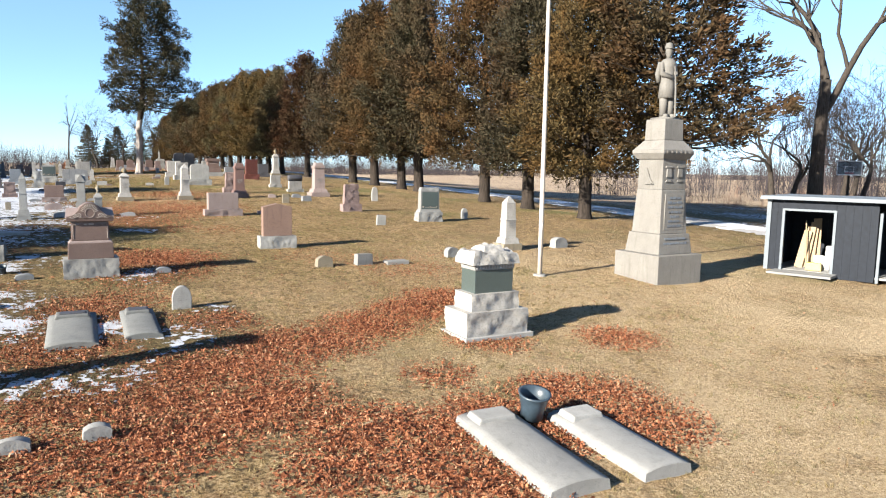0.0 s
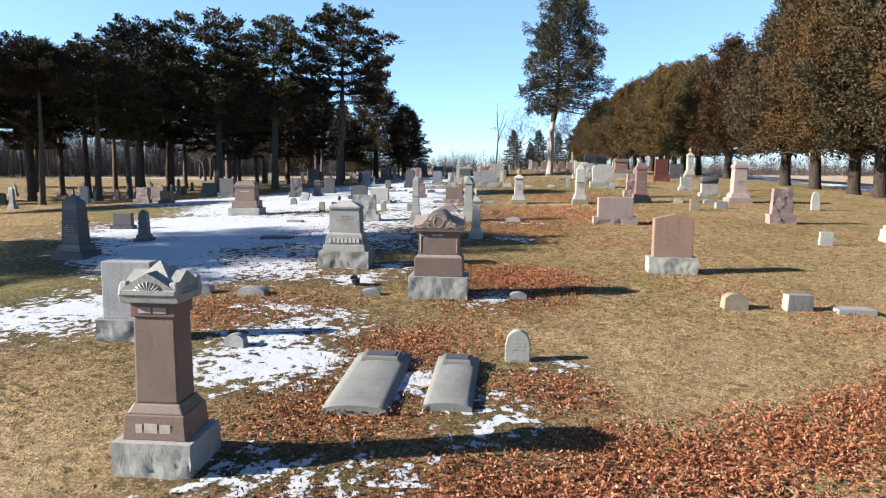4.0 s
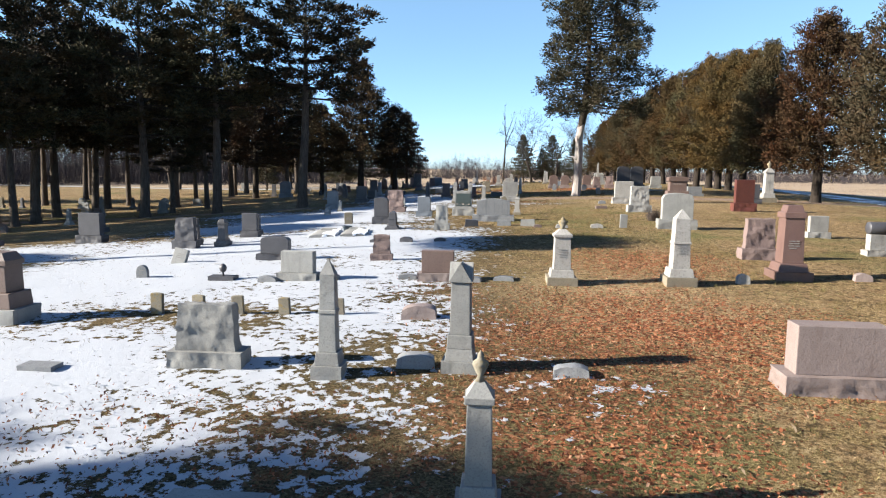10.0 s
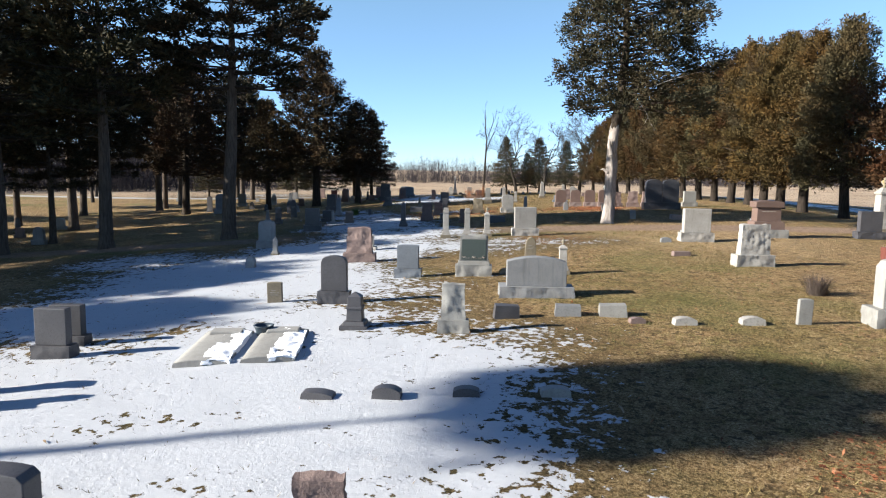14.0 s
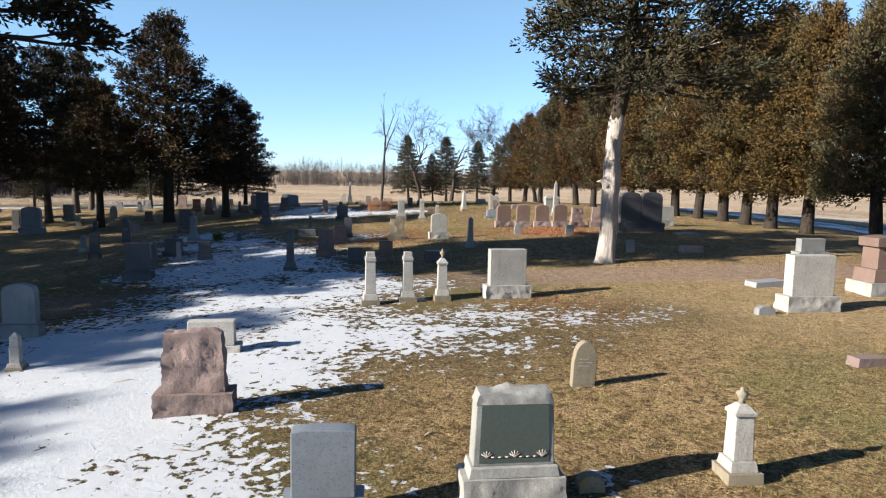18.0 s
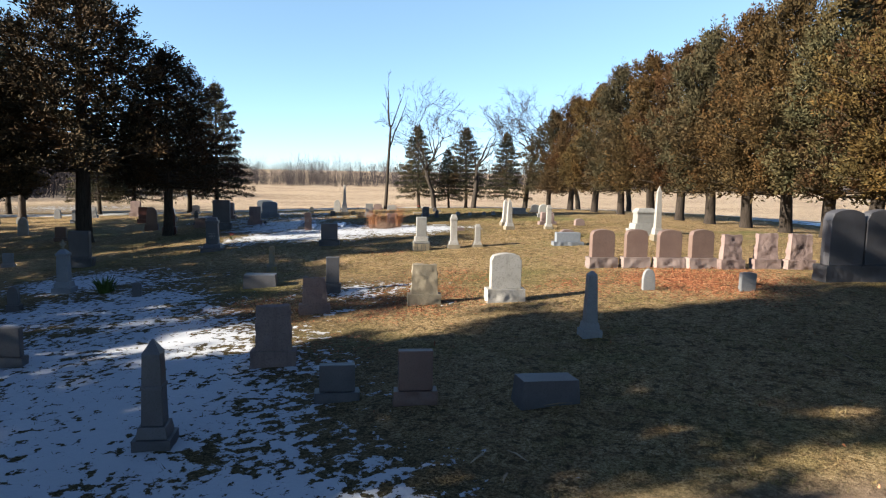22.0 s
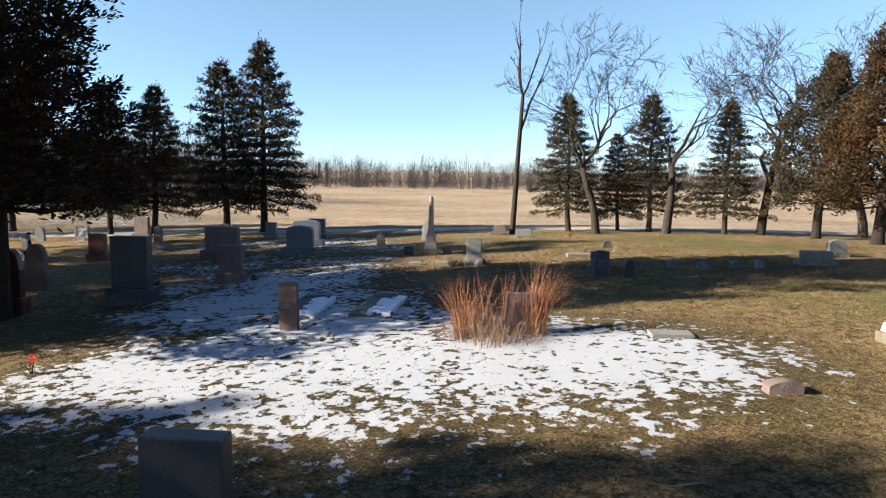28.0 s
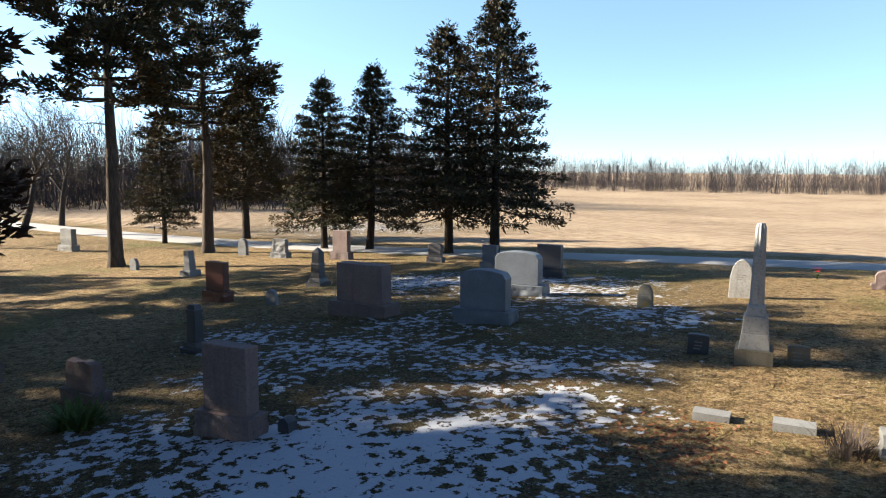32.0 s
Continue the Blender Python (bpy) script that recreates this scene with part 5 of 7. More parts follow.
plant(lone, -24.85, 56.1, 21, 1.0, 1.0, "tall lone cedar with a bleached bark-stripped trunk", "", True)

bares = [(bare_tree(81 + i, 8.5, 0.20, BARK_OLD, 6, 0.52, 0.34, 0.28, 0.09), 8.5) for i in range(3)]
stand(bares, [(-47.3, 94.2, 8.6), (-44.6, 95.2, 8.8), (-41.2, 97.2, 9.2), (-37.5, 99, 8.5), (-95.4, 77.1, 10), (-101.7, 79.8, 10), (-34, 101, 9), (22, 44, 9), (30, 52, 10), (34, 40, 10), (-90, 72, 9), (24, 50, 11), (28.5, 47, 10), (33, 56, 12), (27, 41, 9)],
      "bare leafless deciduous tree by the road", "bare trees")
oak = bare_tree(91, 13.0, 0.46, BARK_OLD, 6, 0.48, 0.60, 0.18, 0.03)
plant(oak, 20.6, 38.2, 20, 1.0, 1.0, "large bare shade tree with heavy dark limbs", "", True)
snag = bare_tree(95, 8.5, 0.13, BARK_OLD, 5, 0.28, 0.70, 0.12, 0.03)
plant(snag, -50.6, 92.7, 0, 1.0, 1.0, "slender dead tree beside the back road", "", True)


def woods(name, x0, y0, x1, y1, n, lo, hi, depth, seed, label, material=FARWOOD):
    """A far belt of bare trees, too many to count."""
    rs = np.random.RandomState(seed)
    vs, fs = [], []
    dx, dy = x1 - x0, y1 - y0
    l = math.hypot(dx, dy)
    px, py = -dy / l, dx / l
    for i in range(n):
        u, w = rs.rand(), rs.rand() * depth
        x, y, h = x0 + dx * u + px * w, y0 + dy * u + py * w, lo + (hi - lo) * rs.rand() ** 1.7
        z = gz(x, y)
        for j in range(64):
            a, b = rs.rand() * 6.283, 0.0 if j < 20 else rs.uniform(0.05, 0.75) * h
            s_ = rs.rand() * (0.26 * h if j > 1 else 0.06 * h)
            t0 = 0.006 * h if j < 2 else 0.0032 * h
            w0 = rs.normal(0, 0.10 * h, 2) if j else (0, 0)
            p0 = (x + w0[0], y + w0[1], z + b - (0.3 if j < 3 else 0))
            p1 = (p0[0] + math.cos(a) * s_, p0[1] + math.sin(a) * s_, z + (h * rs.uniform(0.6, 0.95) if j < 2 else min(h, b + rs.uniform(0.12, 0.4) * h)))
            ax, ay = rs.normal(), rs.normal()
            q = math.hypot(ax, ay)
            ax, ay = ax / q * t0, ay / q * t0
            k = len(vs)
            vs += [(p0[0] - ax, p0[1] - ay, p0[2]), (p0[0] + ax, p0[1] + ay, p0[2]), (p1[0] + ax * 0.3, p1[1] + ay * 0.3, p1[2]), (p1[0] - ax * 0.3, p1[1] - ay * 0.3, p1[2])]
            fs.append((k, k + 1, k + 2, k + 3))
    return tagged(new(name, arrays(name, vs, fs, material)), label, "woods", kind="stuff")


woods("far_woods", -330, 60, 60, 330, 3000, 3.8, 9.5, 80, 1, "far belt of bare grey-brown trees past the field")
woods("side_woods", -165, -50, -104, 130, 1500, 7, 12, 50, 2, "bare wood on the low ground beside the cemetery")
woods("distant_trees", 60, 330, 330, 240, 600, 6, 11, 40, 3, "distant bare trees along the horizon")
woods("street_trees", 34, 62, 110, 40, 190, 7, 15, 40, 6, "bare street trees far across the side road")
woods("roadside_scrub", 26, 60, 60, 120, 60, 4, 8, 20, 5, "bare scrub and small trees across the side road")
woods("dry_brush", 17, 53, 42, 41, 170, 0.9, 2.3, 5, 9, "tan dry brush along the far side of the side road", THATCH)

# ---- roads ----
def road(name, x, y, ux, uy, l0, l1, half, material, label, n=90):
    vs, fs = [], []
    for i in range(n + 1):
        s_ = l0 + (l1 - l0) * i / n
        for k in (-1, -0.6, 0, 0.6, 1):
            px, py = x + ux * s_ - uy * half * k, y + uy * s_ + ux * half * k
            vs.append((px, py, gz(px, py) + (0.05 if abs(k) < 1 else -0.03)))
    for i in range(n):
        for k in range(4):
            a = i * 5 + k
            fs.append((a, a + 5, a + 6, a + 1))
    return tagged(new(name, arrays(name, vs, fs, material, True)), label, "road", kind="structure")


def asphalt(name, snowy):
    m_, t_, s_ = nodes_of(name)
    p = t_.nodes.new("ShaderNodeNewGeometry").outputs["Position"]
    c = ramp(t_, noise_at(t_, p, 25, 5, 0.7), [(0.3, (0.211, 0.208, 0.205)), (0.7, (0.32, 0.314, 0.307))])
    c = mix(t_, ramp(t_, noise_at(t_, p, 0.5, 5, 0.65), [(snowy, (0, 0, 0)), (snowy + 0.05, (1, 1, 1))]), c, (0.78, 0.80, 0.84))
    t_.links.new(c, s_.inputs["Base Color"])
    s_.inputs["Roughness"].default_value = 0.85
    bump(t_, s_, noise_at(t_, p, 40, 4), 0.3, 0.01)
    return m_


road("back_road", -62, 94.5, 0.927, 0.375, -160, 60, 1.7, asphalt("pale_worn_asphalt", 0.72), "pale worn asphalt road behind the cemetery")
road("side_road", 13.5, 34, -0.548, 0.836, -60, 70, 2.3, asphalt("snowy_asphalt", 0.50), "asphalt side road with rests of snow")


# ---- the graves ----


def roller(x, y, w, h):
    """A dark polished roll on top of a pale block."""
    bm = lathe([(0.16, -w * 0.42), (0.17, -w * 0.40), (0.17, w * 0.40), (0.16, w * 0.42)], 18)
    ob = tagged(new("stone_roll", mesh_of("stone_roll", bm, STONE["dark"])), "dark polished stone roll lying on a pale headstone", "grave ornament")
    ob.matrix_basis = pose(x, y, gz(x, y) + h * 0.60 + 0.17, 0, 90, YAW)


def stone_ball(x, y, h):
    bm = lathe([(0.02, 0.0), (0.02, h - 0.20), (0.06, h - 0.17), (0.085, h - 0.10), (0.06, h - 0.03), (0.015, h)], 14)
    ob = tagged(new("stone_ball", mesh_of("stone_ball", bm, STONE["dark"])), "dark round stone ball on a flush marker", "grave ornament")
    ob.matrix_basis = pose(x, y, gz(x, y) + 0.08, 0, 0, 0)


def far_rows():
    """Older graves in loose rows under and behind the grove."""
    rd = random.Random(12)
    mats = ["dark", "grey", "lgrey", "rpink", "tanstone", "white", "brown", "grey", "lgrey"]
    for row in range(9):
        for k in range(9):
            u, v = -15 + 5.2 * row + rd.uniform(-0.4, 0.4), 4 * k + rd.uniform(-1.6, 1.6)
            x = -44 - v * 0.875 - u * 0.485
            y = 30 - v * 0.485 + u * 0.875
            if rd.random() < 0.25:
                continue
            kind, m_ = rd.random(), rd.choice(mats)
            if kind < 0.55:
                slab(round(x, 2), round(y, 2), rd.uniform(0.5, 0.95), rd.uniform(0.55, 1.05), m_, rd.choice(("flat", "serp", "rough", "round")))
            elif kind < 0.75:
                tablet(round(x, 2), round(y, 2), rd.uniform(0.3, 0.5), rd.uniform(0.4, 0.8), m_, "round")
            else:
                obelisk(round(x, 2), round(y, 2), rd.uniform(0.35, 0.5), rd.uniform(0.9, 1.5), m_, "peak")




slab(-10.01, 10.18, 0.92, 1.16, "grey", "flat")
slab(-4.75, 19.45, 1.02, 1.26, "tan", "peak")
slab(-8.28, 25.66, 1.36, 0.84, "pink", "flat")
slab(-15.46, 21.86, 1.03, 0.87, "lgrey", "rough")
pedestal(-20.7, 21.41, 1.16, 1.22, "brown", "flat")
obelisk(-13.8, 22.47, 0.4, 1.54, "lgrey", "peak")
obelisk(-12.49, 23.61, 0.47, 1.46, "lgrey", "gable")
obelisk(-10.46, 20.73, 0.39, 1.42, "lgrey", "urn")
block(-5.14, 6.27, 0.32, 0.2, "lgrey", "r")
block(-4.38, 6.72, 0.34, 0.14, "lgrey", "r")
block(-3.71, 7.13, 0.29, 0.16, "lgrey", "r")
tablet(-4.86, 12.57, 0.34, 0.43, "concrete", "round")
block(-8.45, 10.79, 0.31, 0.19, "grey", "f")
block(-3.0, 17.15, 0.42, 0.27, "tanstone", "f")
block(-2.07, 17.66, 0.46, 0.28, "lgrey", "f")
flat(-1.25, 18.06, 0.62, 0.08, "lgrey", "f")
block(-11.61, 12.5, 0.58, 0.17, "grey", "r")
block(-10.64, 13.0, 0.53, 0.15, "grey", "r")
block(-8.78, 14.2, 0.35, 0.13, "grey", "r")
block(-6.39, 15.5, 0.33, 0.13, "grey", "f")
obelisk(-17.22, 13.23, 0.78, 1.53, "dark", "peak")
obelisk(-18.09, 15.59, 0.43, 0.89, "dark", "peak")
slab(-21.09, 16.8, 0.75, 0.52, "dark", "flat")
flat(-15.12, 17.74, 0.85, 0.08, "dark", "f")
flat(-12.34, 19.51, 0.88, 0.08, "lgrey", "f")
flat(-17.28, 20.5, 0.49, 0.08, "grey", "f")
block(-11.16, 24.21, 0.48, 0.15, "grey", "r")
block(-6.96, 26.72, 0.66, 0.1, "pink", "f")
block(-14.47, 25.39, 0.61, 0.24, "pink", "r")
block(-13.06, 23.37, 0.54, 0.19, "grey", "r")
tablet(-18.62, 23.15, 0.22, 0.39, "lichen", "post")
tablet(-17.89, 23.47, 0.22, 0.37, "lichen", "post")
tablet(-17.31, 23.87, 0.21, 0.35, "lichen", "post")
tablet(-16.62, 24.32, 0.2, 0.31, "lichen", "post")
tablet(-15.78, 24.81, 0.18, 0.3, "tanstone", "post")
slab(-18.65, 26.61, 0.91, 0.65, "lgrey", "flat")
block(-19.07, 26.11, 0.42, 0.15, "grey", "r")
block(-18.07, 26.98, 0.42, 0.14, "grey", "r")
slab(-15.99, 28.14, 0.87, 0.66, "brown", "flat")
block(-16.63, 27.91, 0.42, 0.12, "grey", "r")
block(-15.31, 28.43, 0.43, 0.11, "grey", "r")
block(-14.79, 28.9, 0.45, 0.1, "grey", "r")
obelisk(-13.64, 29.32, 0.62, 1.41, "white", "urn")
obelisk(-11.57, 30.66, 0.62, 1.57, "white", "peak")
block(-10.46, 31.5, 0.27, 0.21, "white", "f")
slab(-10.77, 34.98, 0.93, 1.04, "rpink", "rough")
obelisk(-9.77, 32.75, 0.77, 1.62, "rbrown", "cap")
obelisk(-6.53, 35.72, 0.95, 1.72, "pink", "cap")
slab(-8.2, 37.81, 0.9, 0.58, "white", "flat")
roller(-8.2, 37.81, 0.9, 0.96)
slab(-10.02, 40.82, 0.72, 0.7, "white", "flat")
tablet(-7.97, 44.13, 0.48, 0.87, "white", "round")
tablet(-7.17, 31.08, 0.32, 0.41, "tanstone", "post")
block(-6.5, 32.44, 0.45, 0.25, "grey", "f")
block(-8.39, 33.45, 0.36, 0.17, "pink", "f")
block(-7.33, 34.04, 0.44, 0.18, "grey", "f")
slab(-14.29, 40.2, 1.29, 1.24, "lgrey", "serp")
slab(-17.55, 46.05, 1.04, 1.14, "white", "rough")
slab(-13.94, 49.8, 1.04, 1.44, "red", "flat")
obelisk(-14.3, 58.35, 0.8, 2.31, "white", "urn")
slab(-21.25, 28.31, 0.94, 0.62, "dark", "serp")
slab(-18.65, 29.48, 0.56, 0.66, "rpink", "rough")
slab(-25.71, 28.78, 0.78, 0.94, "dark", "rough")
obelisk(-25.02, 29.59, 0.41, 0.81, "dark", "cap")
slab(-26.17, 31.62, 0.65, 0.83, "dark", "flat")
tablet(-23.18, 26.75, 0.36, 0.4, "lgrey", "lean")
tablet(-22.06, 25.04, 0.27, 0.31, "grey", "round")
flat(-20.17, 25.79, 0.58, 0.1, "dark")
stone_ball(-20.17, 25.79, 0.29)
slab(-30.85, 28.69, 0.98, 1.05, "dark", "flat")
slab(-21.12, 35.79, 0.55, 0.87, "lgrey", "rough")
slab(-24.65, 36.79, 0.69, 1.04, "dark", "serp")
obelisk(-22.88, 35.27, 0.5, 0.67, "dark", "peak")
tablet(-25.91, 36.3, 0.32, 0.47, "tanstone", "post")
slab(-28.04, 41.99, 0.98, 1.07, "rpink", "rough")
slab(-25.05, 40.19, 0.70, 0.85, "bgrey", "tall")
slab(-23.59, 41.06, 0.94, 1.06, "lgrey", "pedtop")
slab(-21.09, 39.32, 1.61, 0.87, "grey", "widearc")
block(-20.77, 37.19, 0.49, 0.25, "dark", "f")
block(-19.8, 37.89, 0.51, 0.21, "grey", "f")
block(-19.05, 38.3, 0.53, 0.22, "lgrey", "f")
block(-18.49, 37.97, 0.3, 0.1, "rpink", "f")
block(-17.72, 38.3, 0.42, 0.13, "white", "f")
block(-16.67, 38.91, 0.43, 0.14, "white", "f")
tablet(-15.87, 39.35, 0.25, 0.48, "lgrey", "post")
obelisk(-21.62, 42.27, 0.35, 0.92, "white", "urn")
tablet(-23.53, 44.51, 0.33, 0.64, "tanstone", "round")
slab(-26.24, 50.1, 1.05, 1.11, "white", "flat")
obelisk(-28.93, 48.57, 0.4, 1.18, "white", "capcol")
obelisk(-28.25, 49.07, 0.39, 1.13, "white", "capcol")
obelisk(-27.54, 49.38, 0.37, 1.18, "white", "urn")
slab(-20.02, 50.99, 1.16, 1.15, "white", "flat")
slab(-18.86, 60.51, 1.09, 0.59, "grey", "flat")
pedestal(-18.08, 53.84, 1.36, 1.37, "brown", "urnbox")
block(-20.63, 53.63, 0.91, 0.14, "grey", "f")
block(-20.87, 50.18, 0.37, 0.17, "grey", "f")
block(-19.66, 46.98, 0.53, 0.13, "rpink", "f")
slab(-14.73, 55.97, 1.0, 1.04, "dark", "flat")
slab(-26.72, 32.18, 0.68, 0.73, "dark", "flat")
obelisk(-25.51, 29.98, 0.44, 0.79, "dark", "cap")
slab(-26.24, 29.31, 0.71, 0.84, "dark", "rough")
block(-21.02, 32.15, 0.44, 0.1, "dark", "f")
block(-20.21, 32.55, 0.39, 0.17, "dark", "f")
block(-19.35, 33.11, 0.36, 0.13, "dark", "f")
block(-18.37, 33.72, 0.4, 0.11, "lgrey", "f")
obelisk(-32.3, 42.73, 0.27, 0.63, "white", "peak")
slab(-34.41, 44.43, 0.77, 1.07, "grey", "serp")
slab(-29.75, 44.36, 0.95, 0.57, "white", "flat")
block(-22.53, 59.55, 0.73, 0.22, "pink", "f")
flat(-22.81, 65.37, 1.04, 0.08, "grey", "f")
tablet(-24.42, 58.65, 0.28, 0.43, "grey", "post")
slab(-25.24, 65.53, 1.14, 1.7, "dark", "serp")
slab(-24.39, 65.98, 1.14, 1.7, "dark", "serp")
slab(-23.97, 69.2, 0.91, 0.92, "lgrey", "flat")
obelisk(-33.71, 52.6, 0.4, 1.2, "dark", "peak")
slab(-34.21, 55.49, 0.67, 0.92, "rpink", "rough")
slab(-31.49, 54.58, 0.53, 0.68, "rbrown", "flat")
slab(-32.5, 54.42, 0.56, 0.47, "dark", "flat")
block(-29.97, 55.1, 0.77, 0.31, "dark", "f")
obelisk(-29.97, 58.35, 0.33, 1.1, "grey", "slim")
slab(-35.51, 58.72, 0.62, 0.74, "rpink", "rough")
slab(-36.26, 60.71, 0.38, 0.84, "dark", "flat")
block(-38.56, 61.12, 0.82, 0.32, "dark", "f")
tablet(-39.78, 63.31, 0.23, 0.72, "lichen", "column")
slab(-33.66, 60.0, 0.7, 0.85, "tanstone", "rough")
slab(-32.12, 60.69, 0.8, 1.01, "white", "serp")
slab(-30.85, 65.55, 0.80, 1.02, "brown", "serp")
slab(-30.0, 65.8, 0.74, 1.02, "brown", "serp")
slab(-29.17, 66.03, 0.78, 1.01, "brown", "serp")
slab(-28.38, 66.26, 0.78, 1.02, "brown", "serp")
slab(-27.64, 66.44, 0.69, 0.89, "rpink", "rough")
slab(-26.78, 66.86, 0.73, 0.92, "rpink", "rough")
slab(-25.97, 67.09, 0.79, 0.92, "rpink", "rough")
tablet(-29.39, 62.65, 0.28, 0.48, "grey", "round")
tablet(-27.36, 63.3, 0.34, 0.4, "grey", "post")
slab(-32.63, 69.95, 1.03, 0.43, "bgrey", "flat")
block(-33.14, 72.5, 0.57, 0.27, "rpink", "r")
obelisk(-29.92, 72.36, 0.38, 1.93, "white", "point")
pedestal(-30.52, 74.12, 1.18, 1.01, "lgrey", "flat")
obelisk(-36.0, 74.65, 0.39, 1.27, "white", "point")
obelisk(-36.73, 76.56, 0.42, 1.18, "white", "point")
obelisk(-34.46, 75.21, 0.34, 1.0, "white", "cap")
slab(-34.98, 77.24, 0.77, 0.55, "rpink", "rough")
block(-33.56, 77.34, 0.44, 0.3, "rpink", "f")
obelisk(-36.16, 68.43, 0.4, 1.12, "white", "cap")
obelisk(-35.45, 68.83, 0.32, 0.77, "white", "cap")
slab(-41.04, 68.61, 0.74, 0.82, "dark", "flat")
obelisk(-45.13, 67.24, 0.76, 1.23, "dark", "cap")
tablet(-45.2, 73.77, 0.31, 0.83, "rbrown", "post")
flat(-39.49, 75.59, 0.58, 0.08, "lgrey", "f")
block(-37.83, 73.66, 0.39, 0.16, "rpink", "r")
slab(-46.21, 81.67, 0.5, 0.75, "lgrey", "flat")
obelisk(-48.9, 83.64, 0.46, 1.85, "white", "broken")
tablet(-52.29, 88.54, 0.44, 0.83, "white", "round")
tablet(-49.67, 83.52, 0.28, 0.29, "dark", "post")
tablet(-48.48, 83.98, 0.27, 0.24, "lichen", "post")
tablet(-52.78, 86.13, 0.3, 0.48, "lichen", "round")
slab(-53.75, 82.86, 1.13, 1.0, "bgrey", "serp")
slab(-56.25, 81.63, 1.4, 1.08, "rpink", "flat")
slab(-50.72, 77.28, 0.73, 0.97, "rpink", "flat")
block(-50.41, 77.77, 0.15, 0.17, "dark", "r")
slab(-53.42, 76.21, 0.68, 0.52, "rpink", "rough")
obelisk(-55.27, 78.03, 0.34, 0.8, "dark", "cap")
slab(-61.05, 79.99, 0.77, 1.01, "red", "flat")
obelisk(-61.77, 83.0, 0.51, 1.1, "dark", "peak")
tablet(-59.31, 80.77, 0.31, 0.37, "grey", "round")
slab(-58.18, 88.51, 0.88, 0.94, "dark", "flat")
slab(-61.65, 89.05, 0.65, 0.77, "bgrey", "flat")
slab(-64.84, 88.97, 0.66, 0.72, "dark", "serp")
slab(-71.77, 85.59, 0.89, 0.8, "grey", "rough")
tablet(-74.31, 84.79, 0.46, 0.76, "grey", "round")
tablet(-68.09, 81.0, 0.41, 0.87, "grey", "column")
tablet(-71.87, 79.84, 0.37, 0.45, "grey", "round")
slab(-82.99, 78.62, 1.11, 1.12, "lgrey", "flat")
slab(-68.92, 87.1, 0.91, 1.17, "rpink", "flat")
flat(-47.86, 81.26, 0.35, 0.08, "lgrey", "f")
flat(-47.18, 81.56, 0.37, 0.08, "lgrey", "f")
block(-44.35, 87.04, 0.27, 0.25, "dark", "r")
block(-43.7, 86.11, 0.24, 0.17, "tanstone", "r")
slab(-42.75, 81.67, 0.45, 0.46, "bgrey", "flat")
slab(-49.09, 90.74, 0.74, 0.34, "lgrey", "flat")
slab(-50.98, 92.25, 0.71, 0.43, "rpink", "round")
flat(-44.19, 84.41, 0.87, 0.08, "tanstone", "f")
slab(-47.49, 63.59, 0.81, 1.2, "dark", "flat")
slab(-38.48, 54.44, 0.5, 0.65, "dark", "flat")
tablet(-39.31, 54.1, 0.23, 0.68, "grey", "column")
tablet(-40.12, 53.79, 0.26, 0.66, "dark", "column")
slab(-40.85, 55.5, 0.79, 0.64, "dark", "flat")
slab(-56.02, 85.55, 1.33, 1.04, "bgrey", "serp")
tablet(-40.98, 59.54, 0.21, 0.36, "dark", "post")
slab(-55.63, 75.06, 0.67, 1.24, "rpink", "round")
tablet(-42.33, 80.69, 0.32, 0.6, "dark", "post")
tablet(-41.7, 80.72, 0.2, 0.43, "dark", "round")
slab(-52.39, 72.88, 0.65, 1.41, "red", "round")
slab(-36.27, 82.06, 0.61, 0.67, "lgrey", "round")
block(-41.28, 82.86, 0.25, 0.19, "grey", "r")
block(-40.56, 82.81, 0.22, 0.17, "grey", "r")
block(-39.89, 83.23, 0.24, 0.17, "grey", "r")
block(-39.4, 83.46, 0.2, 0.2, "grey", "r")
slab(-38.3, 84.8, 0.9, 0.34, "white", "flat")
slab(-37.96, 87.18, 0.61, 0.47, "lgrey", "round")
slab(-37.59, 50.53, 0.84, 1.1, "dark", "flat")
block(-30.67, 40.07, 0.29, 0.38, "grey", "r")
slab(-0.6, 27.37, 1.05, 1.33, "lgrey", "pedtop")
tablet(-3.49, 34.63, 0.32, 0.71, "white", "round")
slab(-3.95, 29.18, 0.86, 1.15, "rpink", "rough")
tablet(-2.32, 25.32, 0.34, 0.37, "lgrey", "post")
tablet(0.88, 29.06, 0.29, 0.44, "lgrey", "round")
block(0.25, 19.54, 0.41, 0.28, "lgrey", "r")
block(1.3, 20.86, 0.33, 0.2, "lgrey", "r")
block(3.81, 22.44, 0.56, 0.34, "lgrey", "r")
obelisk(2.04, 21.52, 0.66, 1.66, "white", "peak")
slab(-50.66, 74.53, 1.01, 1.49, "dark", "flat")
slab(-34.42, 26.92, 0.9, 0.78, "rpink", "flat")
slab(-32.76, 24.94, 0.82, 0.81, "rpink", "rough")
slab(-36.25, 31.73, 1.14, 0.84, "dark", "flat")
slab(-30.02, 24.43, 0.71, 0.64, "red", "flat")
tablet(-46.73, 58.94, 0.39, 1.18, "dark", "round")
obelisk(-40.58, 54.1, 0.18, 0.71, "lgrey", "slim")
slab(-42.83, 57.77, 0.29, 0.58, "dark", "round")
obelisk(-43.66, 59.78, 0.48, 1.39, "bgrey", "urn")
tablet(-55.58, 65.14, 0.28, 0.55, "dark", "round")
tablet(-59.94, 67.79, 0.37, 0.62, "dark", "round")
slab(-50.72, 63.45, 0.4, 0.49, "grey", "flat")
slab(-43.8, 54.55, 0.42, 0.96, "dark", "flat")
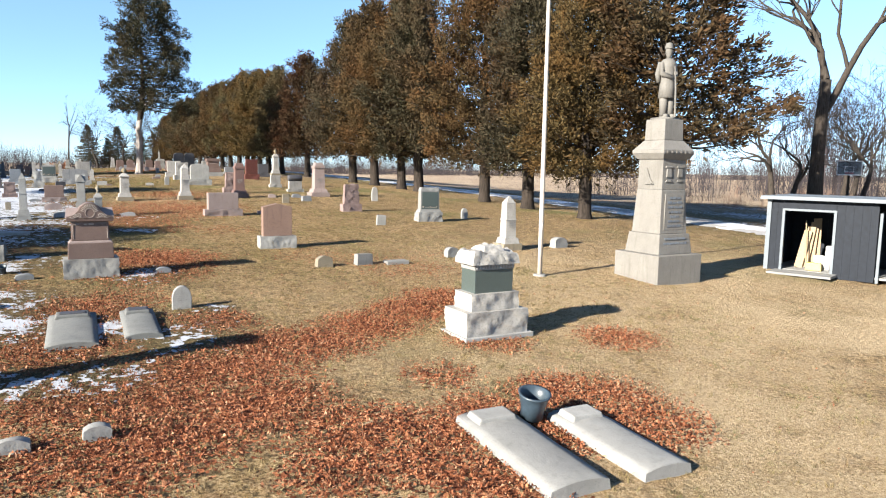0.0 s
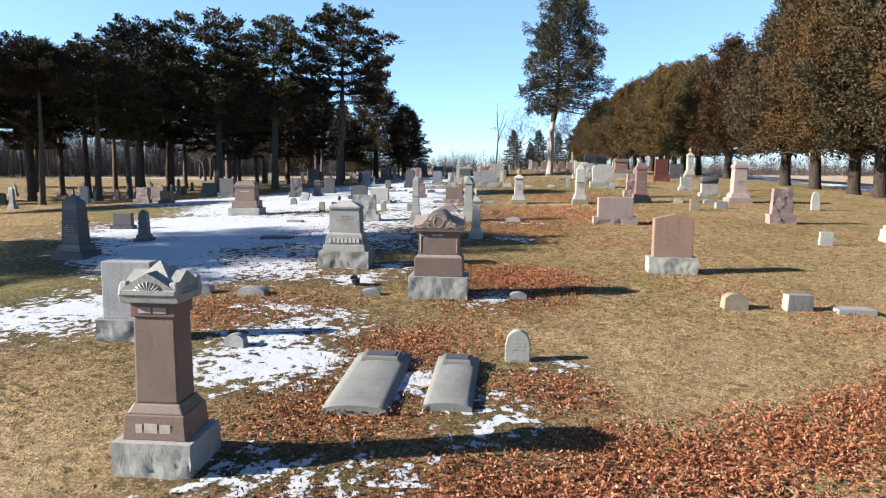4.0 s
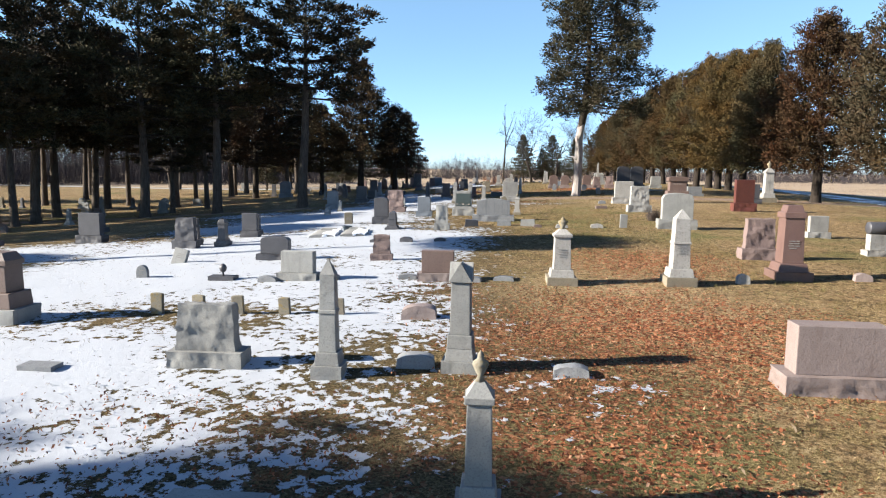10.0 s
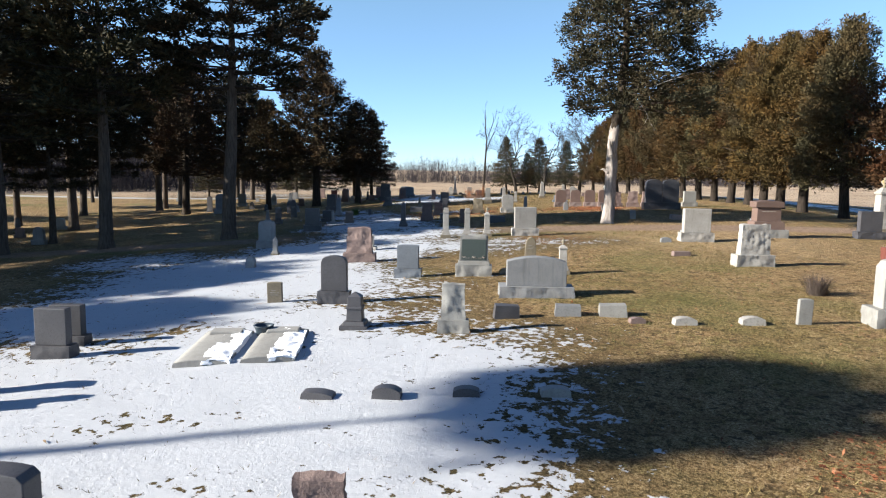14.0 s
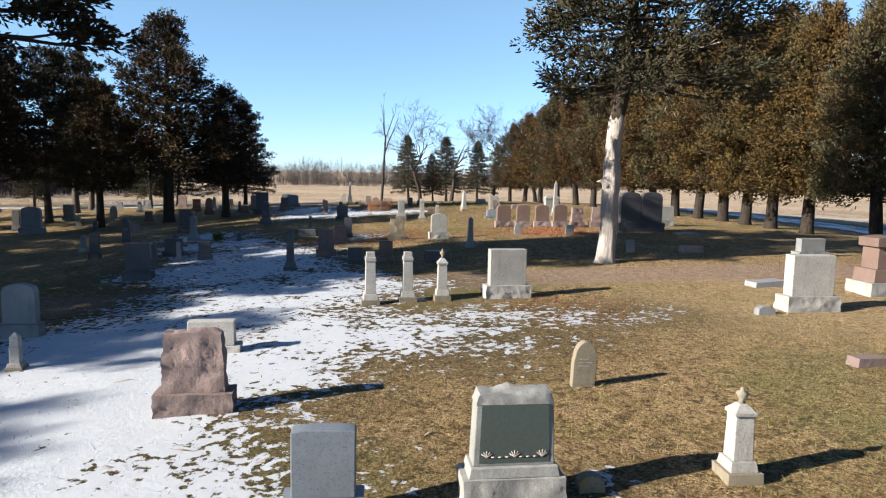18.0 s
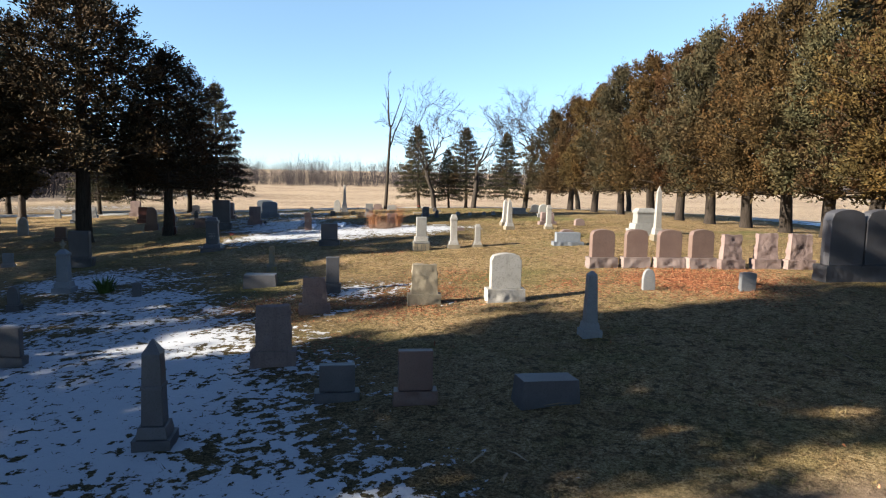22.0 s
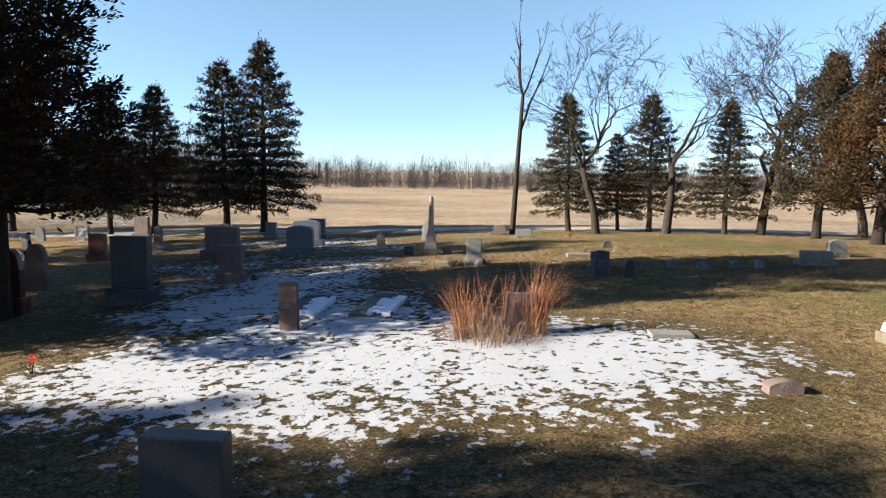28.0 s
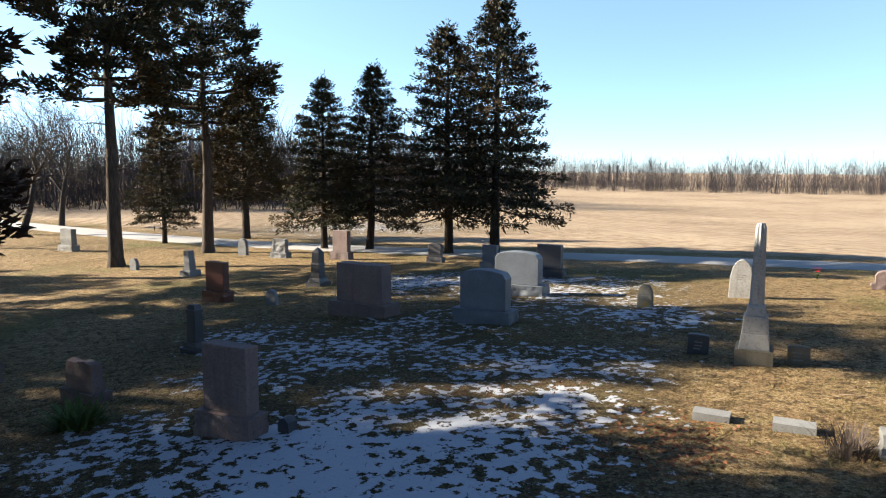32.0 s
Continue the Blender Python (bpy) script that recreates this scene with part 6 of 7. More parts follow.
block(-22.92, 41.48, 0.26, 0.17, "lichen", "r")
obelisk(-46.78, 56.63, 0.33, 0.71, "lgrey", "slim")
slab(-58.91, 63.67, 1.32, 1.59, "bgrey", "serp")
slab(-62.39, 65.31, 0.53, 1.3, "dark", "flat")
slab(-56.98, 70.71, 0.6, 0.67, "rbrown", "flat")
tablet(-51.0, 63.03, 0.42, 0.9, "dark", "round")
slab(-65.34, 71.62, 0.9, 1.22, "lgrey", "flat")
tablet(-62.71, 73.13, 0.5, 0.99, "white", "round")
far_rows()

slab(-41.55, 74.95, 0.6, 0.64, "rbrown", "rough")



def family_shaft(x, y, yaw):
    """A tall brown shaft on a pale hewn base, with a gabled pale cap."""
    ob = thing("family_monument", x, y, yaw, "tall brown granite shaft monument with pale gabled cap", "monument", "monuments")
    part("base", rock_box(0.92, 0.80, 0.42, -0.10, 0.03, 3.0, 0.045), STONE["lgrey"], ob, "pale hewn stone base")
    part("plinth", box(bmesh.new(), 0.74, 0.62, 0.24, 0, 0, 0.32, 0.94, 0.012), STONE["brown"], ob)
    part("name_band", bars(0.5, 0.39, 1, 0.606, 0.10, 0.02), INKPALE, ob, "raised pale name band")
    part("moulding", box(bmesh.new(), 0.66, 0.55, 0.09, 0, 0, 0.56, 0.82, 0.015), STONE["brown"], ob)
    part("shaft", box(bmesh.new(), 0.50, 0.42, 0.82, 0, 0, 0.65, 0.95, 0.02), STONE["brown"], ob, "polished brown shaft")
    part("frieze", box(bmesh.new(), 0.52, 0.44, 0.14, 0, 0, 1.47, 1.0, 0.01), STONE["rbrown"], ob)
    part("ornament", bars(0.36, 1.51, 1, 0.452, 0.06, 0.02), INKPALE, ob, "carved lattice ornament")
    bm = box(bmesh.new(), 0.66, 0.58, 0.08, 0, 0, 1.61, 1.06, 0.01)
    part("cornice", bm, STONE["lgrey"], ob, "pale moulded cornice")
    for turn in (0, 90):
        g = plate(0.64, 0.20, 0.62, 1.69, "gable", 0.0)
        if turn:
            for v in g.verts:
                v.co.x, v.co.y = v.co.y, v.co.x
            bmesh.ops.reverse_faces(g, faces=g.faces[:])
        part("gable", g, STONE["lgrey"], ob, "pale rounded gable")
    part("peak", box(bmesh.new(), 0.60, 0.56, 0.26, 0, 0, 1.71, 0.04), STONE["lgrey"], ob)
    bm = bmesh.new()
    for i in range(9):
        a = radians(20 + 17.5 * i)
        tube(bm, [Vector((math.cos(a) * q * 1.5, -0.312, 1.70 + math.sin(a) * q)) for q in (0.03, 0.07, 0.11)], [0.004, 0.008, 0.011], 5)
    part("fan", bm, STONE["white"], ob, "carved fan in the gable")
    for sx, sy in ((-1, -1), (1, -1), (1, 1), (-1, 1)):
        part("corner_stone", box(bmesh.new(), 0.13, 0.13, 0.13, sx * 0.285, sy * 0.255, 1.68, 0.6, 0.02), STONE["lgrey"], ob, "pale corner stone")
    ob.scale = (0.80, 0.80, 0.97)


def gabled_monument(x, y, yaw):
    """A broad brown monument with a carved gabled cap."""
    ob = thing("family_monument", x, y, yaw, "broad brown granite monument with a carved gabled cap", "monument", "monuments")
    part("base", rock_box(1.22, 0.78, 0.50, -0.10, 0.03, 8.0, 0.045), STONE["lgrey"], ob, "pale hewn stone base")
    part("plinth", box(bmesh.new(), 1.02, 0.60, 0.34, 0, 0, 0.40, 0.97, 0.015), STONE["brown"], ob)
    part("moulding", box(bmesh.new(), 0.98, 0.56, 0.05, 0, 0, 0.74, 0.9, 0.012), STONE["pink"], ob)
    part("die", box(bmesh.new(), 0.84, 0.46, 0.42, 0, 0, 0.79, 0.98, 0.015), STONE["brown"], ob, "polished brown die")
    part("ornament", bars(0.30, 1.13, 1, 0.455, 0.035, 0.02), INKPALE, ob, "carved leaf ornament")
    part("cornice", box(bmesh.new(), 1.0, 0.60, 0.08, 0, 0, 1.21, 1.06, 0.012), STONE["brown"], ob)
    bm = box(bmesh.new(), 1.06, 0.62, 0.20, 0, 0, 1.29, 1.0, 0.0)
    for v in bm.verts:
        if v.co.z > 1.4:
            v.co.x *= 0.96
            v.co.y *= 0.25
    part("roof", bm, STONE["pink"], ob, "pale pitched roof of the cap")
    part("crest", plate(0.50, 0.30, 0.50, 1.28, "round", 0.02, 18), STONE["brown"], ob, "round-backed crest")
    part("gable", plate(1.02, 0.34, 0.64, 1.27, "ogee", 0.012, 28), STONE["brown"], ob, "carved front gable")
    bm = bmesh.new()
    for i in range(13):
        a = radians(18 + 12 * i)
        tube(bm, [Vector((math.cos(a) * q, -0.325, 1.385 + math.sin(a) * q)) for q in (0.125, 0.165, 0.20)], [0.004, 0.007, 0.009], 5)
    part("fan", bm, INKPALE, ob, "pale carved fan")
    for sx in (-1, 1):
        bm = bmesh.new()
        for cx, r0, turns in ((0.23, 0.055, 1), (0.33, 0.042, -1)):
            tube(bm, [Vector((sx * (cx + r0 * (1 - i / 22) * math.cos(i * 0.5) * turns), -0.324, 1.335 + r0 * (1 - i / 22) * math.sin(i * 0.5))) for i in range(18)], [0.0065] * 18, 5)
        tube(bm, [Vector((sx * q, -0.324, 1.30 + 0.02 * math.sin(q * 30))) for q in (0.14, 0.2, 0.26, 0.32, 0.38, 0.44)], [0.006] * 6, 5)
        part("scroll", bm, INKPALE, ob, "pale carved scroll")
    bm = bmesh.new()
    tube(bm, [Vector((0.10 * math.cos(i * 0.3142), -0.325, 1.395 + 0.10 * math.sin(i * 0.3142))) for i in range(21)], [0.006] * 21, 5)
    part("ring", bm, INKPALE, ob, "pale carved ring")
    for sx in (-1, 1):
        part("border", tube(bmesh.new(), [Vector((sx * 0.375, -0.235, 0.84)), Vector((sx * 0.375, -0.235, 1.14)), Vector((sx * 0.25, -0.235, 1.14))], [0.005] * 3, 4), INKPALE, ob, "thin pale carved border")
    ob.scale = (0.88, 0.88, 1.0)


def marble_monument(x, y, yaw):
    """White hewn steps, a dark polished die and a rough white cap."""
    ob = thing("family_monument", x, y, yaw, "white hewn marble monument with a polished dark die among leaves", "monument", "monuments")
    part("footing", box(bmesh.new(), 1.40, 0.90, 0.10, 0.02, 0, -0.05, 1.0, 0.01), STONE["concrete"], ob, "grey concrete footing")
    part("base", rock_box(1.26, 0.78, 0.44, 0.03, 0.035, 12.0, 0.045), STONE["white"], ob)
    part("step", rock_box(0.98, 0.60, 0.30, 0.47, 0.03, 22.0, 0.045), STONE["white"], ob)
    part("die", box(bmesh.new(), 0.78, 0.46, 0.40, 0, 0, 0.77, 1.0, 0.006), BOXDARK, ob, "polished dark-toned stone die")
    part("frieze", box(bmesh.new(), 0.80, 0.48, 0.10, 0, 0, 1.17, 1.03, 0.008), STONE["lgrey"], ob)
    bm = bmesh.new()
    for i in range(13):
        box(bm, 0.03, 0.014, 0.05, -0.36 + 0.06 * i, -0.245, 1.195)
    part("dentils", bm, STONE["white"], ob, "row of small carved blocks")
    part("cap", rock_box(0.98, 0.62, 0.22, 1.27, 0.05, 31.0, 0.045, 1.0, taper=0.86), STONE["white"], ob, "rough-hewn white cap")
    part("crest", rock_box(0.46, 0.46, 0.12, 1.46, 0.04, 41.0, 0.045, 1.0, taper=0.7), STONE["white"], ob)


def soldier_monument(x, y, yaw):
    ob = thing("war_memorial", x, y, yaw, "tall pale stone war memorial pedestal with carved panels", "memorial")
    st = STONE["memorial"]
    part("base", box(bmesh.new(), 1.55, 1.55, 0.80, 0, 0, -0.1, 1.0, 0.015), st, ob)
    part("plinth", box(bmesh.new(), 1.20, 1.20, 0.52, 0, 0, 0.70, 0.90, 0.02), st, ob)
    part("die", box(bmesh.new(), 0.98, 0.98, 1.13, 0, 0, 1.22, 0.88, 0.02), st, ob)
    part("upper_die", box(bmesh.new(), 0.84, 0.84, 0.80, 0, 0, 2.35, 0.99, 0.015), st, ob)
    part("cornice", box(box(bmesh.new(), 0.90, 0.90, 0.14, 0, 0, 3.13, 1.22, 0.01), 1.10, 1.10, 0.10, 0, 0, 3.27, 1.0, 0.02), st, ob)
    part("cornice", box(bmesh.new(), 1.06, 1.06, 0.24, 0, 0, 3.37, 0.66, 0.01), st, ob)
    part("block", box(bmesh.new(), 0.68, 0.68, 0.54, 0, 0, 3.61, 0.96, 0.02), st, ob)
    bm = bmesh.new()
    for i in range(6):
        box(bm, 0.06, 0.02, 0.05, -0.4 + 0.16 * i, -0.555, 3.29)
    part("studs", bm, st, ob, "row of carved studs")
    part("panel", box(bmesh.new(), 0.70, 0.03, 0.92, 0, -0.475, 1.33, 0.95), st, ob, "framed panel with carved lines")
    part("inscription", bars(0.54, 2.12, 7, 0.995, 0.06, 0.06), STONE["bgrey"], ob, "raised carved lines")
    part("inscription", bars(0.9, 1.08, 3, 1.15, 0.06, 0.06), STONE["bgrey"], ob, "raised carved lines")
    for k, (px, pz) in enumerate(((-0.2, 2.55), (0.2, 2.55))):
        bm = box(bmesh.new(), 0.18, 0.05, 0.22, px, -0.425, pz + 0.12, 0.85, 0.015)
        box(bm, 0.26, 0.04, 0.05, px, -0.425, pz + 0.36, 0.8, 0.01)
        box(bm, 0.22, 0.04, 0.06, px, -0.425, pz, 0.7, 0.01)
        part("relief", bm, st, ob, "carved shield relief")
    bm = tube(bmesh.new(), [Vector((-0.44, -0.1, 2.5)), Vector((-0.44, 0.0, 2.62)), Vector((-0.44, 0.12, 2.9))], [0.04, 0.03, 0.03], 6)
    box(bm, 0.05, 0.3, 0.06, -0.435, 0.0, 2.48, 0.8)
    part("relief", bm, st, ob, "carved anchor relief")
    # the figure, one plain mesh
    bm = lathe([(0.10, 0.10), (0.12, 0.35), (0.13, 0.62)], 10, None, -0.10, 0.0)
    lathe([(0.10, 0.10), (0.12, 0.35), (0.13, 0.62)], 10, bm, 0.11, -0.06)
    box(bm, 0.14, 0.30, 0.10, -0.10, -0.05, 0.04, 0.8)
    box(bm, 0.14, 0.30, 0.10, 0.11, -0.12, 0.04, 0.8)
    box(bm, 0.62, 0.62, 0.05, 0, 0, 0.0, 0.97)
    lathe([(0.26, 0.55), (0.225, 0.85), (0.21, 1.08), (0.24, 1.30), (0.25, 1.42), (0.16, 1.52), (0.07, 1.55)], 14, bm, 0, -0.02)
    lathe([(0.065, 1.53), (0.07, 1.60), (0.105, 1.66), (0.11, 1.74), (0.10, 1.80)], 12, bm, 0, -0.03)
    lathe([(0.125, 1.79), (0.125, 1.82), (0.10, 1.92), (0.06, 1.94)], 12, bm, 0, -0.02)
    box(bm, 0.18, 0.12, 0.015, 0, -0.14, 1.785)
    for sx in (-1, 1):
        tube(bm, [Vector((0.25 * sx, 0, 1.42)), Vector((0.29 * sx, -0.06, 1.15)), Vector((0.06 * sx, -0.27, 1.10 + 0.06 * sx))], [0.085, 0.075, 0.055], 8)
    tube(bm, [Vector((-0.24, 0.06, 1.44)), Vector((-0.27, 0.12, 1.15)), Vector((-0.22, 0.12, 0.95))], [0.07, 0.09, 0.07], 8)
    tube(bm, [Vector((0.08, -0.32, 0.06)), Vector((0.06, -0.30, 0.8)), Vector((0.03, -0.26, 1.34))], [0.035, 0.03, 0.018], 6)
    fig = tagged(new("statue", mesh_of("statue", bm, st)), "pale stone statue of a standing soldier with a rifle", "statue")
    fig.matrix_basis = pose(x, y, gz(x, y) + 4.15, 0, 0, yaw) @ Matrix.Diagonal((0.85, 0.85, 1.0, 1.0))


STONE["memorial"] = stone("pale_memorial_stone", (0.154, 0.147, 0.134), (0.124, 0.117, 0.107), (0.075, 0.069, 0.059), 0.8, 45)
family_shaft(-6.22, 8.17, YAW)
gabled_monument(-7.71, 14.88, YAW)
marble_monument(0.79, 11.98, YAW)
soldier_monument(5.7, 18.05, YAW)


def coursed_headstone(x, y, yaw):
    """A slim marble die on a marble plinth and a footing of small stone courses."""
    ob = thing("headstone", x, y, yaw, "slim grey marble headstone on a footing of small stone courses", "headstone", "headstones")
    part("footing", box(bmesh.new(), 0.50, 0.38, 0.30, 0, 0, -0.10, 0.98), STONE["dark"], ob, "dark mortar core")
    for row in range(2):
        for side in range(4):
            l = 0.52 if side % 2 == 0 else 0.40
            for i in range(4 if side % 2 == 0 else 3):
                n = 4 if side % 2 == 0 else 3
                bm = box(bmesh.new(), l / n - 0.016, 0.045, 0.125, -l / 2 + l * (i + 0.5) / n, -(0.19 if side % 2 == 0 else 0.25), -0.045 + 0.14 * row, 0.96, 0.006)
                o = part("course_stone", bm, STONE["tanstone"], ob)
                o.matrix_basis = pose(0, 0, 0, 0, 0, 90 * side)
    part("base", rock_box(0.52, 0.40, 0.06, 0.235, 0.006), STONE["lgrey"], ob)
    part("plinth", box(bmesh.new(), 0.44, 0.33, 0.16, 0, 0, 0.295, 0.97, 0.012), STONE["white"], ob, "smooth marble plinth")
    part("die", plate(0.33, 0.64, 0.20, 0.455, "flat", 0.012), STONE["lgrey"], ob, "weathered marble die")


def grey_monument(x, y, yaw):
    """A pale grey tapered die on a plinth and a hewn base."""
    ob = thing("family_monument", x, y, yaw, "pale grey marble monument on a hewn base beside snow", "monument", "monuments")
    part("base", rock_box(1.12, 0.74, 0.46, -0.10, 0.035, 17.0, 0.045), STONE["lgrey"], ob, "hewn stone base")
    part("plinth", box(bmesh.new(), 0.94, 0.58, 0.14, 0, 0, 0.36, 0.97, 0.01), STONE["lgrey"], ob)
    part("name_block", box(bmesh.new(), 0.86, 0.52, 0.20, 0, 0, 0.50, 0.95, 0.015), STONE["lgrey"], ob)
    bm = bmesh.new()
    for i in range(8):
        box(bm, 0.06, 0.02, 0.10, -0.31 + 0.088 * i, -0.262, 0.545)
    part("name_band", bm, STONE["white"], ob, "raised row of worn letters")
    part("moulding", box(bmesh.new(), 0.80, 0.48, 0.07, 0, 0, 0.70, 0.9, 0.015), STONE["lgrey"], ob)
    part("die", box(bmesh.new(), 0.70, 0.42, 0.50, 0, 0, 0.77, 0.95, 0.01), STONE["lgrey"], ob, "smooth tapered die")
    part("inscription", bars(0.34, 1.12, 4, 0.415, 0.02, 0.035), INK, ob, "worn carved lines")
    part("frieze", box(bmesh.new(), 0.70, 0.43, 0.07, 0, 0, 1.27, 1.0, 0.008), STONE["lgrey"], ob)
    bm = bmesh.new()
    for i in range(9):
        box(bm, 0.035, 0.012, 0.035, -0.28 + 0.07 * i, -0.22, 1.287)
    part("frieze_studs", bm, STONE["white"], ob, "row of small carved studs")
    part("cap", box(bmesh.new(), 0.68, 0.42, 0.12, 0, 0, 1.34, 0.35), STONE["lgrey"], ob, "hipped stone cap")


grey_monument(-10.95, 15.95, YAW)
coursed_headstone(-37.08, 67.83, YAW)

ledger(0.5, 8.15, 1.4, 6.35, 0.74)
ledger(1.6, 8.35, 2.4, 6.8, 0.66)
ledger(-6.4, 11.65, -5.5, 9.95, 0.76, "slate")
ledger(-5.5, 12.1, -4.7, 10.6, 0.58, "slate")
ledger(-24.65, 33.95, -23.5, 32.3, 0.85, "concrete", True)
ledger(-23.8, 34.45, -22.7, 32.9, 0.85, "concrete", True)
ledger(-46.68, 76.15, -45.74, 74.37, 0.78, "slate", True)
ledger(-45.32, 76.76, -44.54, 75.02, 0.78, "slate", True)


def flower_pot(x, y, r, h, tilt=0.0):
    rings = [(r * 0.72, 0.0), (r * 0.8, h * 0.5), (r, h * 0.92), (r * 1.08, h), (r * 0.9, h), (r * 0.8, h * 0.6), (r * 0.6, h * 0.15)]
    ob = tagged(new("flower_pot", mesh_of("flower_pot", lathe(rings, 18), BLACKP)), "empty dark blue plastic flower pot on the grass", "flower pot", "flower pots")
    ob.matrix_basis = pose(x, y, gz(x, y) + (r * 0.3 if tilt else 0), tilt, 0, 20)
    return ob


flower_pot(1.12, 8.12, 0.19, 0.34, 12)
flower_pot(-24.0, 34.1, 0.17, 0.2)
flower_pot(-9.5, 14.6, 0.10, 0.16, 20)


def bunch(x, y, r, h, n, seed, name, label, category, material, blade=0.01, lean=0.5, bundles=0):
    """A clump of blades or stalks."""
    rs = np.random.RandomState(seed)
    z = gz(x, y)
    a, q = rs.uniform(0, 6.283, n), r * 0.45 * np.sqrt(rs.rand(n))
    base = np.stack([np.cos(a) * q, np.sin(a) * q, np.zeros(n)], -1)
    l = h * rs.uniform(0.45, 1.05, n)
    if bundles:
        k = rs.randint(0, bundles, n)
        a = rs.uniform(0, 6.283, bundles)[k] + rs.normal(0, 0.25, n)
        q = (r * 0.5 * np.sqrt(rs.rand(bundles)))[k] + rs.normal(0, 0.04, n)
        base = np.stack([np.cos(a) * q, np.sin(a) * q, np.zeros(n)], -1)
        l = l * rs.uniform(0.6, 1.05, bundles)[k]
    d = np.stack([np.cos(a) * lean * rs.rand(n), np.sin(a) * lean * rs.rand(n), np.ones(n)], -1)
    d += rs.normal(0, 0.16, (n, 3))
    d /= np.linalg.norm(d, axis=1)[:, None]
    mid, tip = base + d * (l * 0.55)[:, None], base + d * l[:, None] + np.stack([np.cos(a) * lean * l * 0.35 * rs.rand(n), np.sin(a) * lean * l * 0.35 * rs.rand(n), -0.06 * l], -1)
    s_ = np.stack([-np.sin(a), np.cos(a), 0 * a], -1) * blade
    v = np.stack([base - s_, base + s_, mid + s_, tip, mid - s_], 1).reshape(-1, 3)
    k = np.arange(n)[:, None] * 5
    f = (k + np.array([[0, 1, 2, 4]])).tolist() + (k + np.array([[4, 2, 3]])).tolist()
    ob = tagged(new(name, arrays(name, v.tolist(), f, material)), label, category)
    ob.matrix_basis = pose(x, y, z - 0.01)
    return ob


def stalk_mesh(name, rs, n, cx, cy, r, h, lean, droop, blade, material):
    """Blades in three segments that lean out from (cx, cy) and droop at their tips."""
    a = rs.uniform(0, 6.283, n)
    q = r * np.sqrt(rs.rand(n))
    p = np.stack([cx + np.cos(a) * q, cy + np.sin(a) * q, 0 * a - 0.02], -1)
    b = np.where(rs.rand(n) < 0.5, np.arctan2(cy, cx), a) + rs.normal(0, 0.7, n)
    k = lean * rs.uniform(0.15, 1.0, n)
    l = h * rs.uniform(0.55, 1.05, n)
    side = np.stack([-np.sin(b), np.cos(b), 0 * b], -1) * (blade * rs.uniform(0.7, 1.3, n))[:, None]
    rows = [p - side, p + side]
    for i, thin in ((1, 0.9), (2, 0.7), (3, 0.25)):
        u = i / 3
        c = p + np.stack([np.cos(b) * k * l * u ** 1.4, np.sin(b) * k * l * u ** 1.4, l * (u - droop * k * u ** 3)], -1)
        rows += [c - side * thin, c + side * thin]
    v = np.stack(rows, 1).reshape(-1, 3)
    o = np.arange(n)[:, None] * 8
    f = np.concatenate([o + np.array([[j, j + 1, j + 3, j + 2]]) for j in (0, 2, 4)])
    return arrays(name, v.tolist(), f.tolist(), material)


def ornamental_grass(x, y):
    """A winter clump: a low dome of tangled thatch with taller rust-red tufts that flare out of it."""
    rs = np.random.RandomState(3)
    ob = thing("dry_grass_clump", x, y, 0, "tall rust-coloured clump of dry ornamental grass in snow", "grass clump")
    for i in range(15):
        a, q = i * 2.4, 0.62 * math.sqrt((i + 0.5) / 15)
        o = new("thatch", stalk_mesh("thatch", rs, 105, math.cos(a) * q, math.sin(a) * q, 0.26, 0.72 - 0.6 * q, 1.30, 0.62, 0.003, THATCH))
        o.parent = ob
        o["label"] = "pinkish tangled dry blades"
    for i, (cx, cy, h, n) in enumerate(((0.52, 0.36, 1.30, 110), (0.36, 0.30, 1.20, 70), (0.62, 0.22, 1.10, 60), (-0.42, -0.28, 1.15, 100), (-0.22, -0.20, 1.05, 60), (-0.52, -0.10, 1.0, 50), (0.05, 0.35, 1.05, 40), (-0.05, 0.0, 1.15, 24))):
        o = new("stalk_tuft", stalk_mesh("stalk_tuft", rs, n, cx, cy, 0.12, h, 0.62, 0.34, 0.003, STRAW))
        o.parent = ob
        o["label"] = "upright rust-red stalks"


ornamental_grass(-41.84, 74.66)
bunch(-15.8, 42.5, 0.5, 0.62, 500, 4, "bare_bush", "small bare brown bush on the lawn", "bush", TWIG, 0.003, 0.6)
bunch(-46.6, 81.4, 0.5, 0.3, 220, 5, "dry_plant", "dry brown plant at the foot of a headstone", "plant", TWIG, 0.004, 1.0)
bunch(-46.0, 81.9, 0.4, 0.26, 160, 15, "dry_plant", "dry brown plant at the foot of a headstone", "plant", TWIG, 0.004, 1.0)
bunch(-42.4, 59.9, 0.4, 0.5, 120, 6, "yucca", "green spiky yucca plant beside a grave", "plant", YGREEN, 0.02, 0.8)
bunch(-52.2, 76.0, 0.55, 0.35, 150, 8, "yucca", "green spiky yucca plant beside a grave", "plant", YGREEN, 0.02, 1.2)


